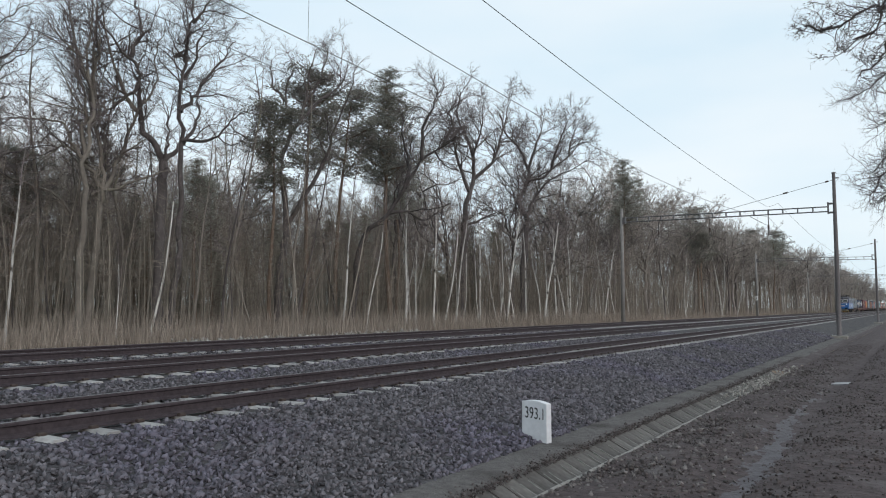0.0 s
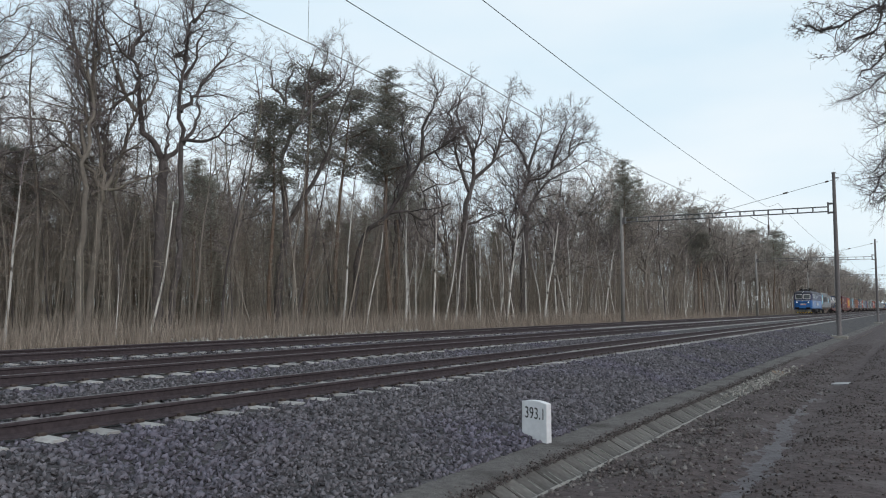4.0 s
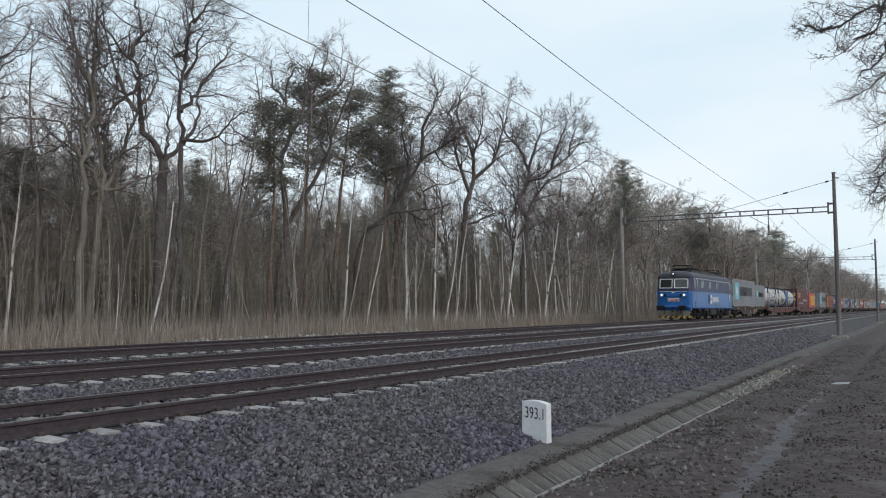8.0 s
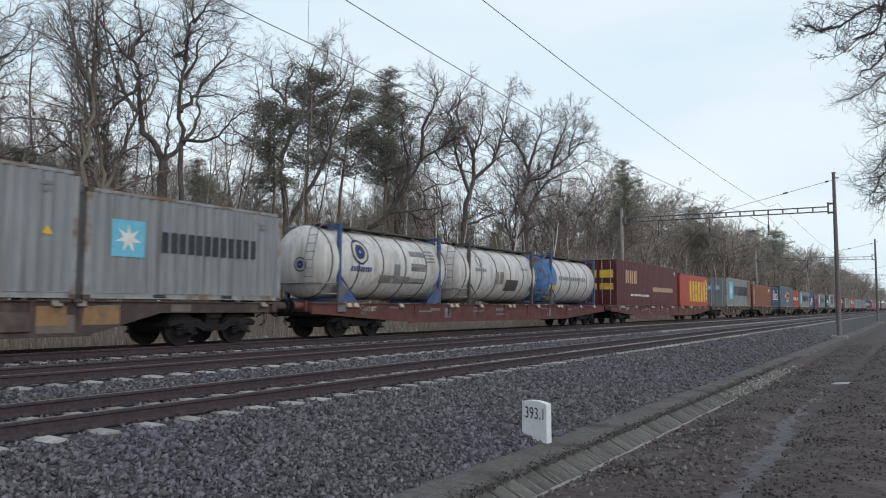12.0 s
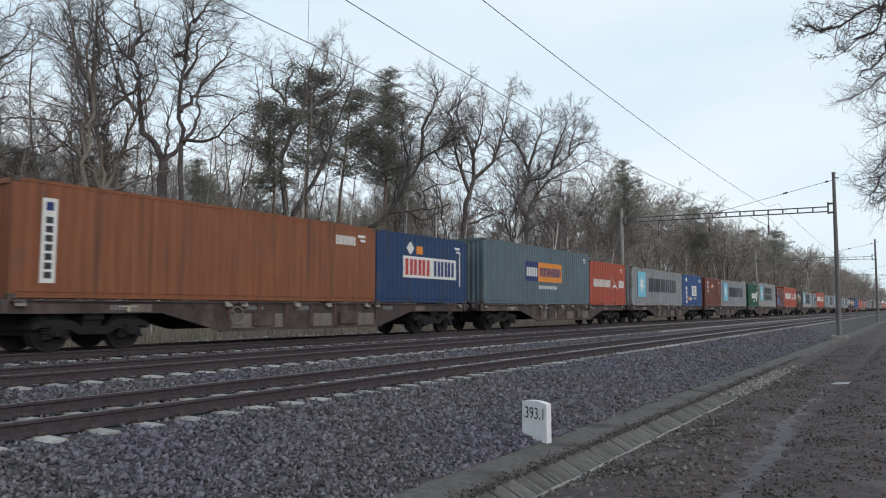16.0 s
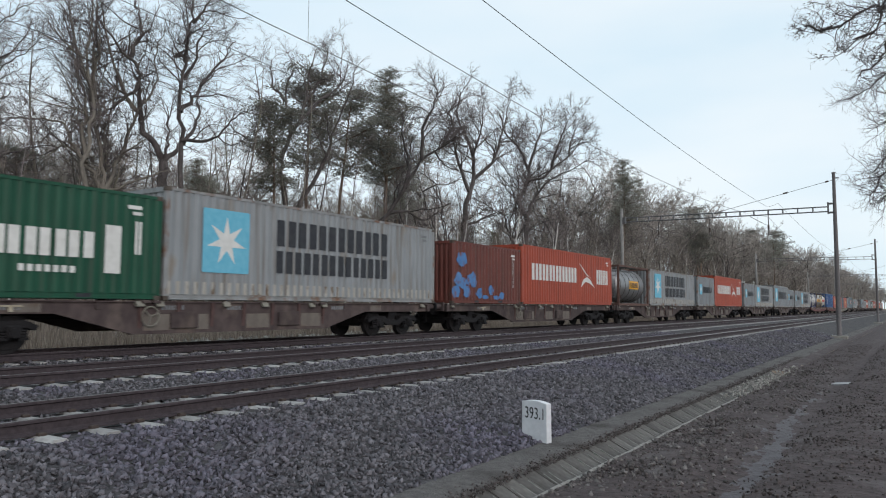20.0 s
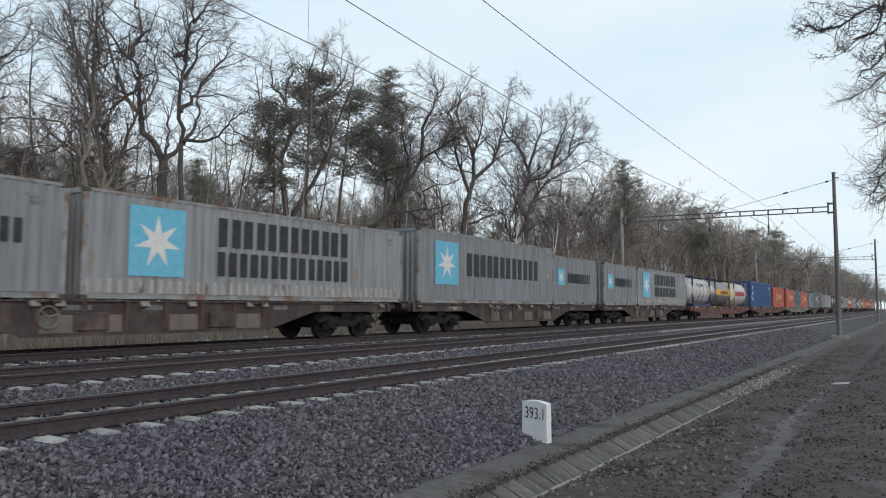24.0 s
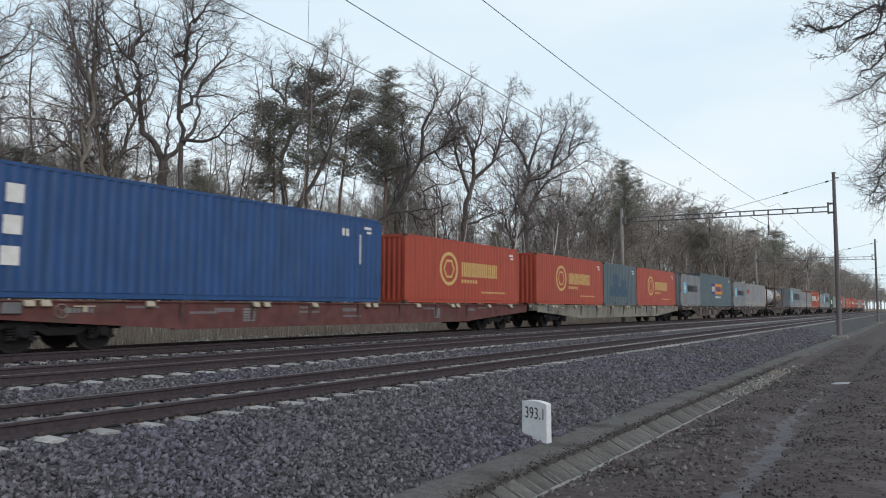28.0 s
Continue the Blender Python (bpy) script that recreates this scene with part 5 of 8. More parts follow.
def star_marks(L, H, size, two=False):
    z = H * 0.56
    if L > 10:
        out = [("emblem_panel", panel(1.15, 2.85 if not two else 2.75, z - 0.86, z + 0.86), K_SKY, "light blue square emblem"),
               ("emblem_star", star(2.0 if not two else 1.95, z, 0.68), K_WHITE, "white seven-pointed star")]
        if two:
            out += [("lettering", bars(3.75, 9.2, z + 0.02, z + 0.80, 6), K_BLACK, "row of dark bars"), ("lettering", bars(3.75, 9.2, z - 0.78, z - 0.12, 7), K_BLACK, "row of dark bars")]
        else:
            out += [("lettering", bars(3.5, 10.4, z - 0.46, z + 0.50, 6), K_BLACK, "row of dark bars")]
        return out
    return [("emblem_panel", panel(0.62, 1.5, z - 0.42, z + 0.46), K_SKY, "light blue square emblem"), ("emblem_star", star(1.06, z + 0.02, 0.36), K_WHITE, "white seven-pointed star"),
            ("lettering", bars(1.95, 5.1, z - 0.26, z + 0.26, 6), K_BLACK, "row of dark bars")]


def swoosh_marks(L, H):
    k = L / 12.19
    h = 0.95 if L > 10 else 0.52
    z = H * 0.42
    return [("lettering", bars(0.085 * L, 0.55 * L, z, z + h * 0.86, 7), K_WHITE, "row of white bars"), ("emblem", swoosh(0.575 * L, z - 0.25 * h, 0.19 * L, h * 1.45), K_WHITE, "white winged emblem"),
            ("lettering", bars(0.79 * L, 0.945 * L, z, z + h * 0.9, 3), K_WHITE, "row of white bars")]


def style(code):
    """Length, height, paint, label, marks, doors, rusty tail."""
    S, HC = 2.591, 2.896
    k = code.split(":")
    c = k[0]
    if c == "M40":
        return (12.192, HC, P_GREY, "grey forty-foot container with a blue star square", star_marks(12.19, HC, 1))
    if c == "M40s":
        return (12.192, S, P_GREY, "low grey forty-foot container with a blue star square", star_marks(12.19, S, 1))
    if c == "M40r":
        return (12.192, HC, P_GREY, "grey container with rusty patched end panels and closed doors", star_marks(12.19, HC, 1) + [("door_emblem", Geo().box(-0.68, -0.18, -0.004, 0.0, 1.65, 2.1).box(0.10, 0.58, -0.004, 0.0, 1.65, 2.1), K_SKY, "blue squares on the doors"),
                ("door_emblem", Geo().prism([(-0.43 + (0.19 if i % 2 == 0 else 0.07) * math.sin(math.pi * i / 7), 1.875 + (0.19 if i % 2 == 0 else 0.07) * math.cos(math.pi * i / 7)) for i in range(14)], -0.008, -0.005, "y").prism([(0.34 + (0.19 if i % 2 == 0 else 0.07) * math.sin(math.pi * i / 7), 1.875 + (0.19 if i % 2 == 0 else 0.07) * math.cos(math.pi * i / 7)) for i in range(14)], -0.008, -0.005, "y"), K_WHITE, "white stars on the doors")], True, P_RUSTPATCH)
    if c == "M20":
        return (6.058, S, P_GREY, "grey twenty-foot container with a small blue star square", star_marks(6.06, S, 1))
    if c == "MS40":
        return (12.192, S, P_WHITE, "pale grey stained container with star square and two rows of bars", star_marks(12.19, S, 1, True))
    if c == "MS40h":
        return (12.192, HC, P_WHITE, "tall pale grey stained container with star square and bars", star_marks(12.19, HC, 1, True))
    if c == "H40":
        return (12.192, HC, P_RED, "bright red forty-foot container with white winged emblem", swoosh_marks(12.19, HC))
    if c == "H20":
        return (6.058, S, P_RED, "bright red twenty-foot container with white winged emblem", swoosh_marks(6.06, S))
    if c == "PO":
        return (12.192, HC, P_SLATE, "slate-grey forty-foot container with blue and orange panel",
                [("emblem_panel", panel(4.05, 5.45, 1.14, 2.1), K_NAVY, "navy square panel"), ("emblem_panel", panel(5.45, 8.3, 1.14, 2.1), K_ORANGE, "orange panel"),
                 ("lettering", bars(4.15, 5.35, 1.38, 1.82, 3, HW + 0.007), K_WHITE, "white bars"), ("lettering", bars(5.6, 8.15, 1.4, 1.85, 8, HW + 0.007), K_NAVY, "navy bars"),
                 ("lettering", bars(5.5, 7.7, 0.78, 0.95, 12), K_WHITE, "small white bars")])
    if c == "BR40":
        return (12.192, S, P_BROWN, "orange-brown forty-foot container with a white strip", [("strip_panel", panel(0.62, 0.95, 0.35, 2.2), K_WHITE, "upright white strip"),
                ("lettering", stack(0.70, 0.87, 0.45, 1.85, 7, HW + 0.006), K_BLACK, "column of dark blocks"), ("emblem", panel(0.70, 0.87, 1.93, 2.12, HW + 0.006), K_NAVY, "small dark square"), ("lettering", bars(10.1, 11.1, 1.9, 2.2, 4), K_WHITE, "small white bars")])
    if c == "CMA":
        return (6.058, S, P_NAVY, "navy twenty-foot container with white emblem panel", [("emblem_panel", panel(1.55, 5.2, 0.95, 1.75), K_WHITE, "white panel"),
                ("lettering", bars(1.65, 3.3, 1.05, 1.65, 3, HW + 0.007, 0.9), K_RED, "red bars"), ("lettering", bars(3.55, 5.05, 1.05, 1.65, 3, HW + 0.007, 0.9), K_NAVY, "navy bars"),
                ("placard", Geo().prism([(1.75, 2.05), (2.0, 1.8), (2.25, 2.05), (2.0, 2.3)], HW + 0.002, HW + 0.005), K_WHITE, "white diamond placard"), ("placard", panel(2.4, 2.8, 1.85, 2.15), K_ORANGE, "orange placard"),
                ("code_mark", panel(5.45, 5.52, 0.7, 2.1), K_WHITE, "white stripe")])
    if c == "DEL":
        return (6.058, S, P_BLUE, "blue twenty-foot container with upright white marks", [("lettering", Geo().box(HW + .002, HW + .005, .85, 1.3, 2.02, 2.32).box(HW + .002, HW + .005, .85, 1.3, 1.3, 1.6).box(HW + .002, HW + .005, .85, 1.3, .95, 1.22)
                 .box(HW + .002, HW + .005, .85, 1.3, .6, .88).box(HW + .002, HW + .005, .85, 1.3, .25, .52), K_WHITE, "column of white bars"),
                 ("emblem_panel", panel(2.75, 4.25, 0.85, 1.7), K_WHITE, "white panel"), ("emblem_ring", ring(3.5, 1.28, 0.2, 0.3, HW + .008), K_NAVY, "blue ring"),
                 ("placard", panel(1.6, 2.05, 0.5, 0.76), K_ORANGE, "orange placard"), ("placard", Geo().prism([(2.15, .62), (2.4, .42), (2.65, .62), (2.4, .82)], HW + .002, HW + .005), K_WHITE, "white diamond placard"),
                 ("lettering", bars(3.3, 4.2, 0.6, 0.7, 8), K_WHITE, "small white bars"), ("lettering", bars(5.0, 5.8, 2.05, 2.15, 6), K_WHITE, "small white bars")])
    if c == "TEX":
        return (6.058, S, P_RUST, "oxide-red twenty-foot container with white marks", [("lettering", Geo().box(HW + .002, HW + .005, .82, 1.12, 2.0, 2.25).box(HW + .002, HW + .005, .82, 1.12, 1.62, 1.88).box(HW + .002, HW + .005, .82, 1.12, 1.25, 1.5), K_WHITE, "column of white bars"),
                 ("placard", panel(2.1, 2.5, 1.7, 1.95), K_ORANGE, "orange placard"), ("placard", Geo().prism([(2.65, 1.85), (2.85, 1.65), (3.05, 1.85), (2.85, 2.05)], HW + .002, HW + .005), K_WHITE, "white diamond placard"),
                 ("lettering", panel(5.33, 5.37, 1.0, 2.0), K_WHITE, "thin white stripe")])
    if c == "UA":
        return (6.058, S, P_GREEN, "green twenty-foot container with white marks", [("lettering", bars(1.7, 4.3, 0.95, 1.55, 4, duty=0.9), K_WHITE, "row of white bars"), ("lettering", bars(2.6, 3.9, 0.6, 0.75, 7), K_WHITE, "small white bars"),
                 ("emblem_panel", panel(4.55, 4.95, 0.62, 1.75), K_WHITE, "upright white panel"), ("lettering", bars(5.3, 5.5, 1.1, 1.9, 1), K_WHITE, "small white stripes")])
    if c == "OX20":
        spray, r = [], random.Random(3)
        for i in range(14):
            y, z, w = (0.3 + i * 0.17, 0.3 + r.random() * 0.8, r.uniform(0.16, 0.3)) if i < 9 else (2.2 + (i - 9) * 0.5, 0.25 + r.random() * 0.35, r.uniform(0.14, 0.24))
            if i in (2, 4):
                y, z, w = 0.45 + i * 0.1, 1.85, 0.24
            g = Geo().prism([(y + w * 1.35 * math.cos(a) * r.uniform(.7, 1.2), z + min(w * 1.5, z - 0.18) * math.sin(a) * r.uniform(.7, 1.0)) for a in (0, 0.6, 1.2, 1.7, 2.2, 2.8, 3.3, 3.8, 4.3, 4.8, 5.3, 5.8)], HW + 0.001 + i * 0.0004, HW + 0.002 + i * 0.0004)
            spray.append(("sprayed_patch", g, K_BLUE, "faded blue sprayed patch"))
        return (6.058, S, P_RUST, "oxide-red container with faded blue sprayed paint", spray + [("lettering", panel(5.28, 5.32, 0.75, 2.0), K_WHITE, "thin pale stripe")])
    if c == "RCS":
        return (13.716, HC, P_MAROON, "dark maroon forty-five-foot container with yellow door marks", [("lettering", bars(1.6, 4.0, 1.45, 2.3, 3, duty=0.7), mat("mark_beige", (0.42, 0.30, 0.20), (0.5, 0.36, 0.25), 5, 0.6), "beige bars"),
                 ("lettering", bars(7.4, 12.4, 1.0, 1.32, 16), MESHES.setdefault("beige", mat("mark_tan", (0.40, 0.29, 0.20), (0.47, 0.35, 0.25), 5, 0.6)), "beige bars"), ("lettering", bars(2.6, 6.6, 0.62, 0.76, 14), K_WHITE, "small pale dots"),
                 ("door_mark", Geo().box(-1.0, -0.1, -0.012, -0.008, 1.75, 2.25).box(0.1, 1.0, -0.012, -0.008, 1.75, 2.25).box(-1.0, -0.1, -0.012, -0.008, 1.0, 1.4).box(0.1, 1.0, -0.012, -0.008, 1.0, 1.4), K_YELLOW, "yellow blocks on the doors")], True)
    if c == "UBC":
        return (9.125, S, P_ORANGE, "orange thirty-foot container with large yellow bars", [("lettering", bars(2.7, 8.3, 0.4, 2.1, 3), K_YELLOW, "three pairs of large yellow bars"),
                 ("lettering", Geo().box(HW + .002, HW + .005, 8.5, 8.72, 1.82, 2.1).box(HW + .002, HW + .005, 8.5, 8.72, 1.4, 1.68).box(HW + .002, HW + .005, 8.5, 8.72, .98, 1.26).box(HW + .002, HW + .005, 8.5, 8.72, .56, .84), K_WHITE, "column of white bars")])
    if c == "UES":
        return (13.716, HC, P_BLUE, "blue forty-five-foot container with white column of bars and doors", [("lettering", Geo().box(HW + .002, HW + .005, 1.05, 1.42, 2.02, 2.42).box(HW + .002, HW + .005, 1.02, 1.4, 1.35, 1.75).box(HW + .002, HW + .005, 1.0, 1.38, .7, 1.1), K_WHITE, "column of white bars"),
                 ("lettering", bars(11.6, 12.0, 2.2, 2.45, 2), K_WHITE, "small white bars"), ("placard", panel(0.35, 0.6, 0.95, 1.3), K_YELLOW, "yellow placard"), ("lettering", bars(12.5, 12.6, 1.3, 2.3, 1), K_WHITE, "thin white stripes")], True)
    if c == "IB":
        return (9.125, S, P_ORANGE, "orange smooth-sided thirty-foot container with a gold ring", [("emblem_ring", ring(3.0, 1.4, 0.54, 0.68), K_GOLD, "pale gold ring"), ("emblem_ring", ring(3.0, 1.4, 0.32, 0.42, n=6), K_GOLD, "small gold hexagon ring"), 
                 ("lettering", bars(3.95, 7.0, 1.12, 1.72, 9), K_GOLD, "row of pale gold bars"), ("lettering", bars(3.95, 5.3, 0.86, 1.0, 6), K_GOLD, "small yellow bars"), ("lettering", bars(5.6, 7.8, 0.45, 0.53, 20), K_GOLD, "small yellow bars")])
    if c == "SL20":
        return (6.058, S, P_SLATE, "blue-grey twenty-foot container with dark painted patches", [("painted_patch", panel(1.0, 4.2, 0.55, 1.15), K_DUSK, "dark blue painted patch"), ("painted_patch", panel(1.6, 2.6, 1.15, 1.9), K_DUSK, "dark blue painted patch"), ("painted_patch", panel(3.0, 4.0, 1.15, 1.6), K_DUSK, "dark blue painted patch")])
    if c == "G40":
        return (12.192, S, P_WHITE, "plain pale grey forty-foot container", [("lettering", bars(0.8, 2.2, 1.5, 1.9, 4), K_RED, "small red bars")])
    if c == "W20":
        return (6.058, S, P_WHITE, "plain pale twenty-foot container", [("lettering", bars(1.5, 4.2, 1.1, 1.5, 5), K_DIM, "grey bars")])
    if c == "GN20":
        return (6.058, S, P_GREEN, "green twenty-foot container far down the train", [("emblem_panel", panel(1.5, 4.0, 0.8, 1.7), K_WHITE, "white panel")])
    if c == "R40":
        return (12.192, HC, P_RED, "red forty-foot container far down the train", [("lettering", bars(2, 9, 1.1, 1.8, 7), K_WHITE, "row of white bars")])
    if c == "O30":
        return (9.125, S, P_ORANGE, "orange container far down the train", [("lettering", bars(3, 7, 1.1, 1.7, 6), K_YELLOW, "row of yellow bars")])
    return (6.058, S, P_BLUE, "blue twenty-foot container", [("lettering", bars(1.5, 4.2, 1.1, 1.5, 5), K_WHITE, "row of white bars")])


def tank(code):
    """A tank in a twenty-foot frame; swap tanks reach beyond the frame."""
    shell, frame_m, over, label = {"TI": (T_WHITE, T_BLUE, 1.0, "grimy white tank in a blue frame with round blue emblem"), "TS": (T_WHITE, T_DARK, 0.95, "white tank in a dark steel frame"),
                                   "TC": (T_WHITE, T_NAVY, 0.95, "clean white tank in a navy frame"), "TB": (T_STEEL, T_BROWN, 1.0, "dull steel tank with an orange band"),
                                   "TV": (T_CREAM, FRAME_GREY, 0.85, "white ribbed tank with cream ends and red bars"), "TF": (T_STEEL, T_BROWN, 0.0, "steel tank inside a brown frame"),
                                   "TU": (T_WHITE, T_BLUE, 0.6, "white tank with a blue and yellow end"), "TW": (T_WHITE, T_BROWN, 0.0, "white tank inside a brown frame")}[code]
    t = thing("tank_container", label, "tank container", "tank containers on the train")
    L, H, R, zc = 6.058, 2.591, 1.215 if over else 1.08, 1.335
    a, b = -over + 0.12, L + over - 0.12
    g = Geo()
    g.smooth = True
    prof = [(a - 0.0, 0.05), (a + 0.02, 0.35), (a + 0.08, 0.65), (a + 0.18, 0.88), (a + 0.34, R - 0.06), (a + 0.5, R), (b - 0.5, R), (b - 0.34, R - 0.06), (b - 0.18, 0.88), (b - 0.08, 0.65), (b - 0.02, 0.35), (b, 0.05)]
    barrel = part("barrel", g.lathe((0, 0, zc), prof, "y", 40), shell, t)
    lift = 0.032 if code == "TV" else 0.005 if code == "TB" else 0.014
    for y in [a + 0.55 + (b - a - 1.1) * i / 5 for i in range(6)] if code != "TV" else [a + 1.4 + (b - a - 2.6) * i / 6 for i in range(7)]:
        h = Geo()
        h.smooth = True
        part("hoop", h.lathe((0, y - 0.03, zc), [(0, R), (0.004, R + lift), (0.056, R + lift), (0.06, R)], "y", 40), T_WHITE if code == "TV" else T_STEEL if code == "TB" else T_DARK, barrel)
    if code in ("TV", "TU"):
        for e, (y0, y1) in enumerate(((a + 0.30, a + 1.15), (b - 1.15, b - 0.30)) if code == "TU" else ((a + 1.15, b - 0.95),)):
            if code == "TU" and e == 1:
                continue
            h = Geo()
            h.smooth = True
            part("end_band", h.lathe((0, y0, zc), [(0, R + 0.004), (0.01, R + 0.018), (y1 - y0 - 0.01, R + 0.018), (y1 - y0, R + 0.004)], "y", 40), T_WHITE if code == "TV" else K_BLUE, barrel, "white jacket round the tank" if code == "TV" else "coloured band round the tank end")
    if code == "TU":
        h = Geo()
        h.smooth = True
        part("end_dome", h.lathe((0, 0, zc), [(t_ - 0.012, r_ + 0.010) for t_, r_ in prof[:6]], "y", 40), K_BLUE, barrel, "blue painted end dome")
    for y in (0.0, L - 0.12):
        for s in (-1, 1):
            part("frame_post", Geo().box(s * HW - s * 0.13, s * HW, y, y + 0.12, 0.0, H if not over else H - 0.12, 0.01), frame_m, t)
            if code != "TB":
                part("brace", Geo().tube([(s * (HW - 0.08), y + 0.06, 0.1), (s * (HW - 0.08), y + (0.95 if y < 1 else -0.83), 0.14), (s * (HW - 0.08), y + 0.06, 0.95)], [0.05, 0.05, 0.05], 4), frame_m, t)
            for z in (0.0, H - 0.118):
                part("corner_casting", Geo().box(s * (HW + 0.004) - s * 0.162, s * (HW + 0.004), y - 0.02, y + 0.14, z, z + 0.118, 0.01), frame_m, t)
        for z in (0.02, H - 0.13):
            part("frame_beam", Geo().box(-HW + 0.1, HW - 0.1, y + 0.01, y + 0.11, z, z + 0.115), frame_m, t)
    if code == "TF":
        for s in (-1, 1):
            part("side_rail", Geo().box(s * HW - s * 0.1, s * HW, 0.12, L - 0.12, H - 0.11, H - 0.01).box(s * HW - s * 0.1, s * HW, 0.12, L - 0.12, 0.0, 0.14), frame_m, t)
    if code == "TI":
        for y in (0.12, L - 0.95):
            part("corner_gusset", Geo().prism([(y, 0.02), (y + 0.83, 0.02), (y + (0.55 if y < 1 else 0.83), 0.3), (y + (0.0 if y < 1 else 0.83), 0.62), (y + (0.0 if y < 1 else 0.28), 0.3)], HW - 0.06, HW - 0.02), frame_m, t)
    if code == "TC":
        part("side_skirt", Geo().box(HW - 0.09, HW - 0.03, 0.12, L - 0.12, 0.02, 0.24), frame_m, t)
    part("walkway", Geo().box(0.30, 0.34, a + 0.5, b - 0.5, H - 0.06, H).box(0.66, 0.70, a + 0.5, b - 0.5, H - 0.06, H).box(0.35, 0.65, a + 0.5, b - 0.5, H - 0.03, H - 0.015).box(0.30, 0.74, 1.2, 1.26, H - 0.12, H - 0.06).box(0.30, 0.74, 3.0, 3.06, H - 0.12, H - 0.06).box(0.30, 0.74, 4.8, 4.86, H - 0.12, H - 0.06), T_DARK, t, "dark steel catwalk")
    part("manhole", Geo().cyl((0, L / 2, zc + R - 0.05), 0.28, 0.18, "z", 16), T_DARK, t)
    for x in (0.55, 0.92) if code != "TB" else ():
        part("ladder_rail", Geo().tube([(x, a - 0.02, 0.45), (x, a - 0.05, 1.4), (x, a + 0.2, 2.4), (x, a + 0.5, 2.6)], [0.018] * 4, 5), K_DIM, t)
    for i in range(7 if code != "TB" else 0):
        z = 0.55 + i * 0.27
        y = a - 0.04 + max(0, z - 1.4) * 0.26
        part("rung", Geo().bar((0.55, y, z), (0.92, y, z), 0.013, 5), K_DIM, t)
    if over:
        part("guard_bar", Geo().tube([(HW - 0.1, 0.0, 0.62), (HW - 0.15, a + 0.2, 0.62), (0.2, a + 0.05, 0.62), (-HW + 0.2, a + 0.2, 0.62)], [0.03] * 4, 6).tube([(HW - 0.1, 0.0, 0.28), (HW - 0.15, a + 0.2, 0.28), (HW - 0.15, a + 0.2, 0.62)], [0.03] * 3, 6), K_DIM, t)

    def on_side(y0, y1, z0, z1, n, m, name="lettering", text="", duty=0.8):
        w = (y1 - y0) / n
        for i in range(n):
            h = Geo()
            ya, yb = y0 + i * w + w * (1 - duty) / 2, y0 + (i + 1) * w - w * (1 - duty) / 2
            zs = [z0 + (z1 - z0) * j / 4 for j in range(5)]
            o = len(h.v)
            for z in zs:
                x = math.sqrt(max(0.01, (R + 0.022) ** 2 - (z - zc) ** 2))
                h.v.extend(((x, ya, z), (x, yb, z)))
            h.f.extend((o + 2 * j, o + 2 * j + 1, o + 2 * j + 3, o + 2 * j + 2) for j in range(4))
            part(name, h, m, barrel, text)
    if code == "TB" or code == "TF":
        on_side(0.13 if code == "TB" else 2.4, L - 0.13 if code == "TB" else 4.2, 1.08, 1.62, 1, K_AMBER, "amber_band", "amber band", 1.0)
        zc_, R_ = zc, R
        R = R + 0.006
        on_side(1.9 if code == "TB" else 2.55, 5.0 if code == "TB" else 4.05, 1.19, 1.51, 16 if code == "TB" else 8, K_BLACK, "lettering", "dark bars", 0.6)
        R = R_ + 0.009
        if code == "TB":
            on_side(3.06, 3.36, 1.2, 1.5, 1, K_RED, "emblem", "small red square", 1.0)
            on_side(0.13, L - 0.13, 0.74, 0.765, 1, K_DIM, "jacket_seam", "pale seam of the steel jacket", 1.0)
            on_side(4.75, 5.15, 1.74, 2.02, 1, K_DIM, "placard", "pale square label", 0.8)
            on_side(5.2, 5.9, 1.84, 1.90, 5, K_WHITE, "lettering", "small pale bars", 0.7)
            on_side(5.2, 5.8, 1.74, 1.79, 4, K_WHITE, "lettering", "small pale bars", 0.7)
            # Thin white strips painted on for the highlights along the jacket straps.
            for y in (1.15, 2.35, 2.95, 4.2):
                on_side(y, y + 0.035, 1.78, 2.08, 1, K_WHITE, "jacket_clip", "bright clip of the steel jacket", 1.0)
            on_side(0.2, 0.75, 1.86, 1.885, 1, T_DARK, "panel_edge", "dark edge of an access panel", 1.0)
            on_side(0.75, 0.775, 1.63, 1.885, 1, T_DARK, "panel_edge", "dark edge of an access panel", 1.0)
        R = R_
    if code == "TV":
        R += 0.014
        on_side(0.4, 5.0, 1.12, 1.58, 13, K_RED, "lettering", "red bars")
        R -= 0.014
    if code == "TC":
        on_side(2.5, 4.1, 1.72, 1.98, 6, K_DIM, "lettering", "grey bars", 0.6)
        on_side(1.5, 1.95, 1.66, 1.96, 2, K_NAVY, "emblem", "blue emblem", 0.7)
        on_side(5.0, 5.6, 1.35, 1.5, 3, K_YELLOW, "placard", "yellow labels")
        for z, n in ((1.84, 5), (1.73, 6), (1.62, 4)):
            on_side(4.75, 4.75 + 0.13 * n, z, z + 0.06, n, K_DIM, "lettering", "small grey bars", 0.75)
        on_side(4.3, 4.95, 0.42, 0.72, 1, K_WHITE, "placard", "pale square plate", 1.0)
        on_side(1.4, 4.2, 0.80, 0.94, 4, K_DIM, "placard", "faded square labels", 0.3)
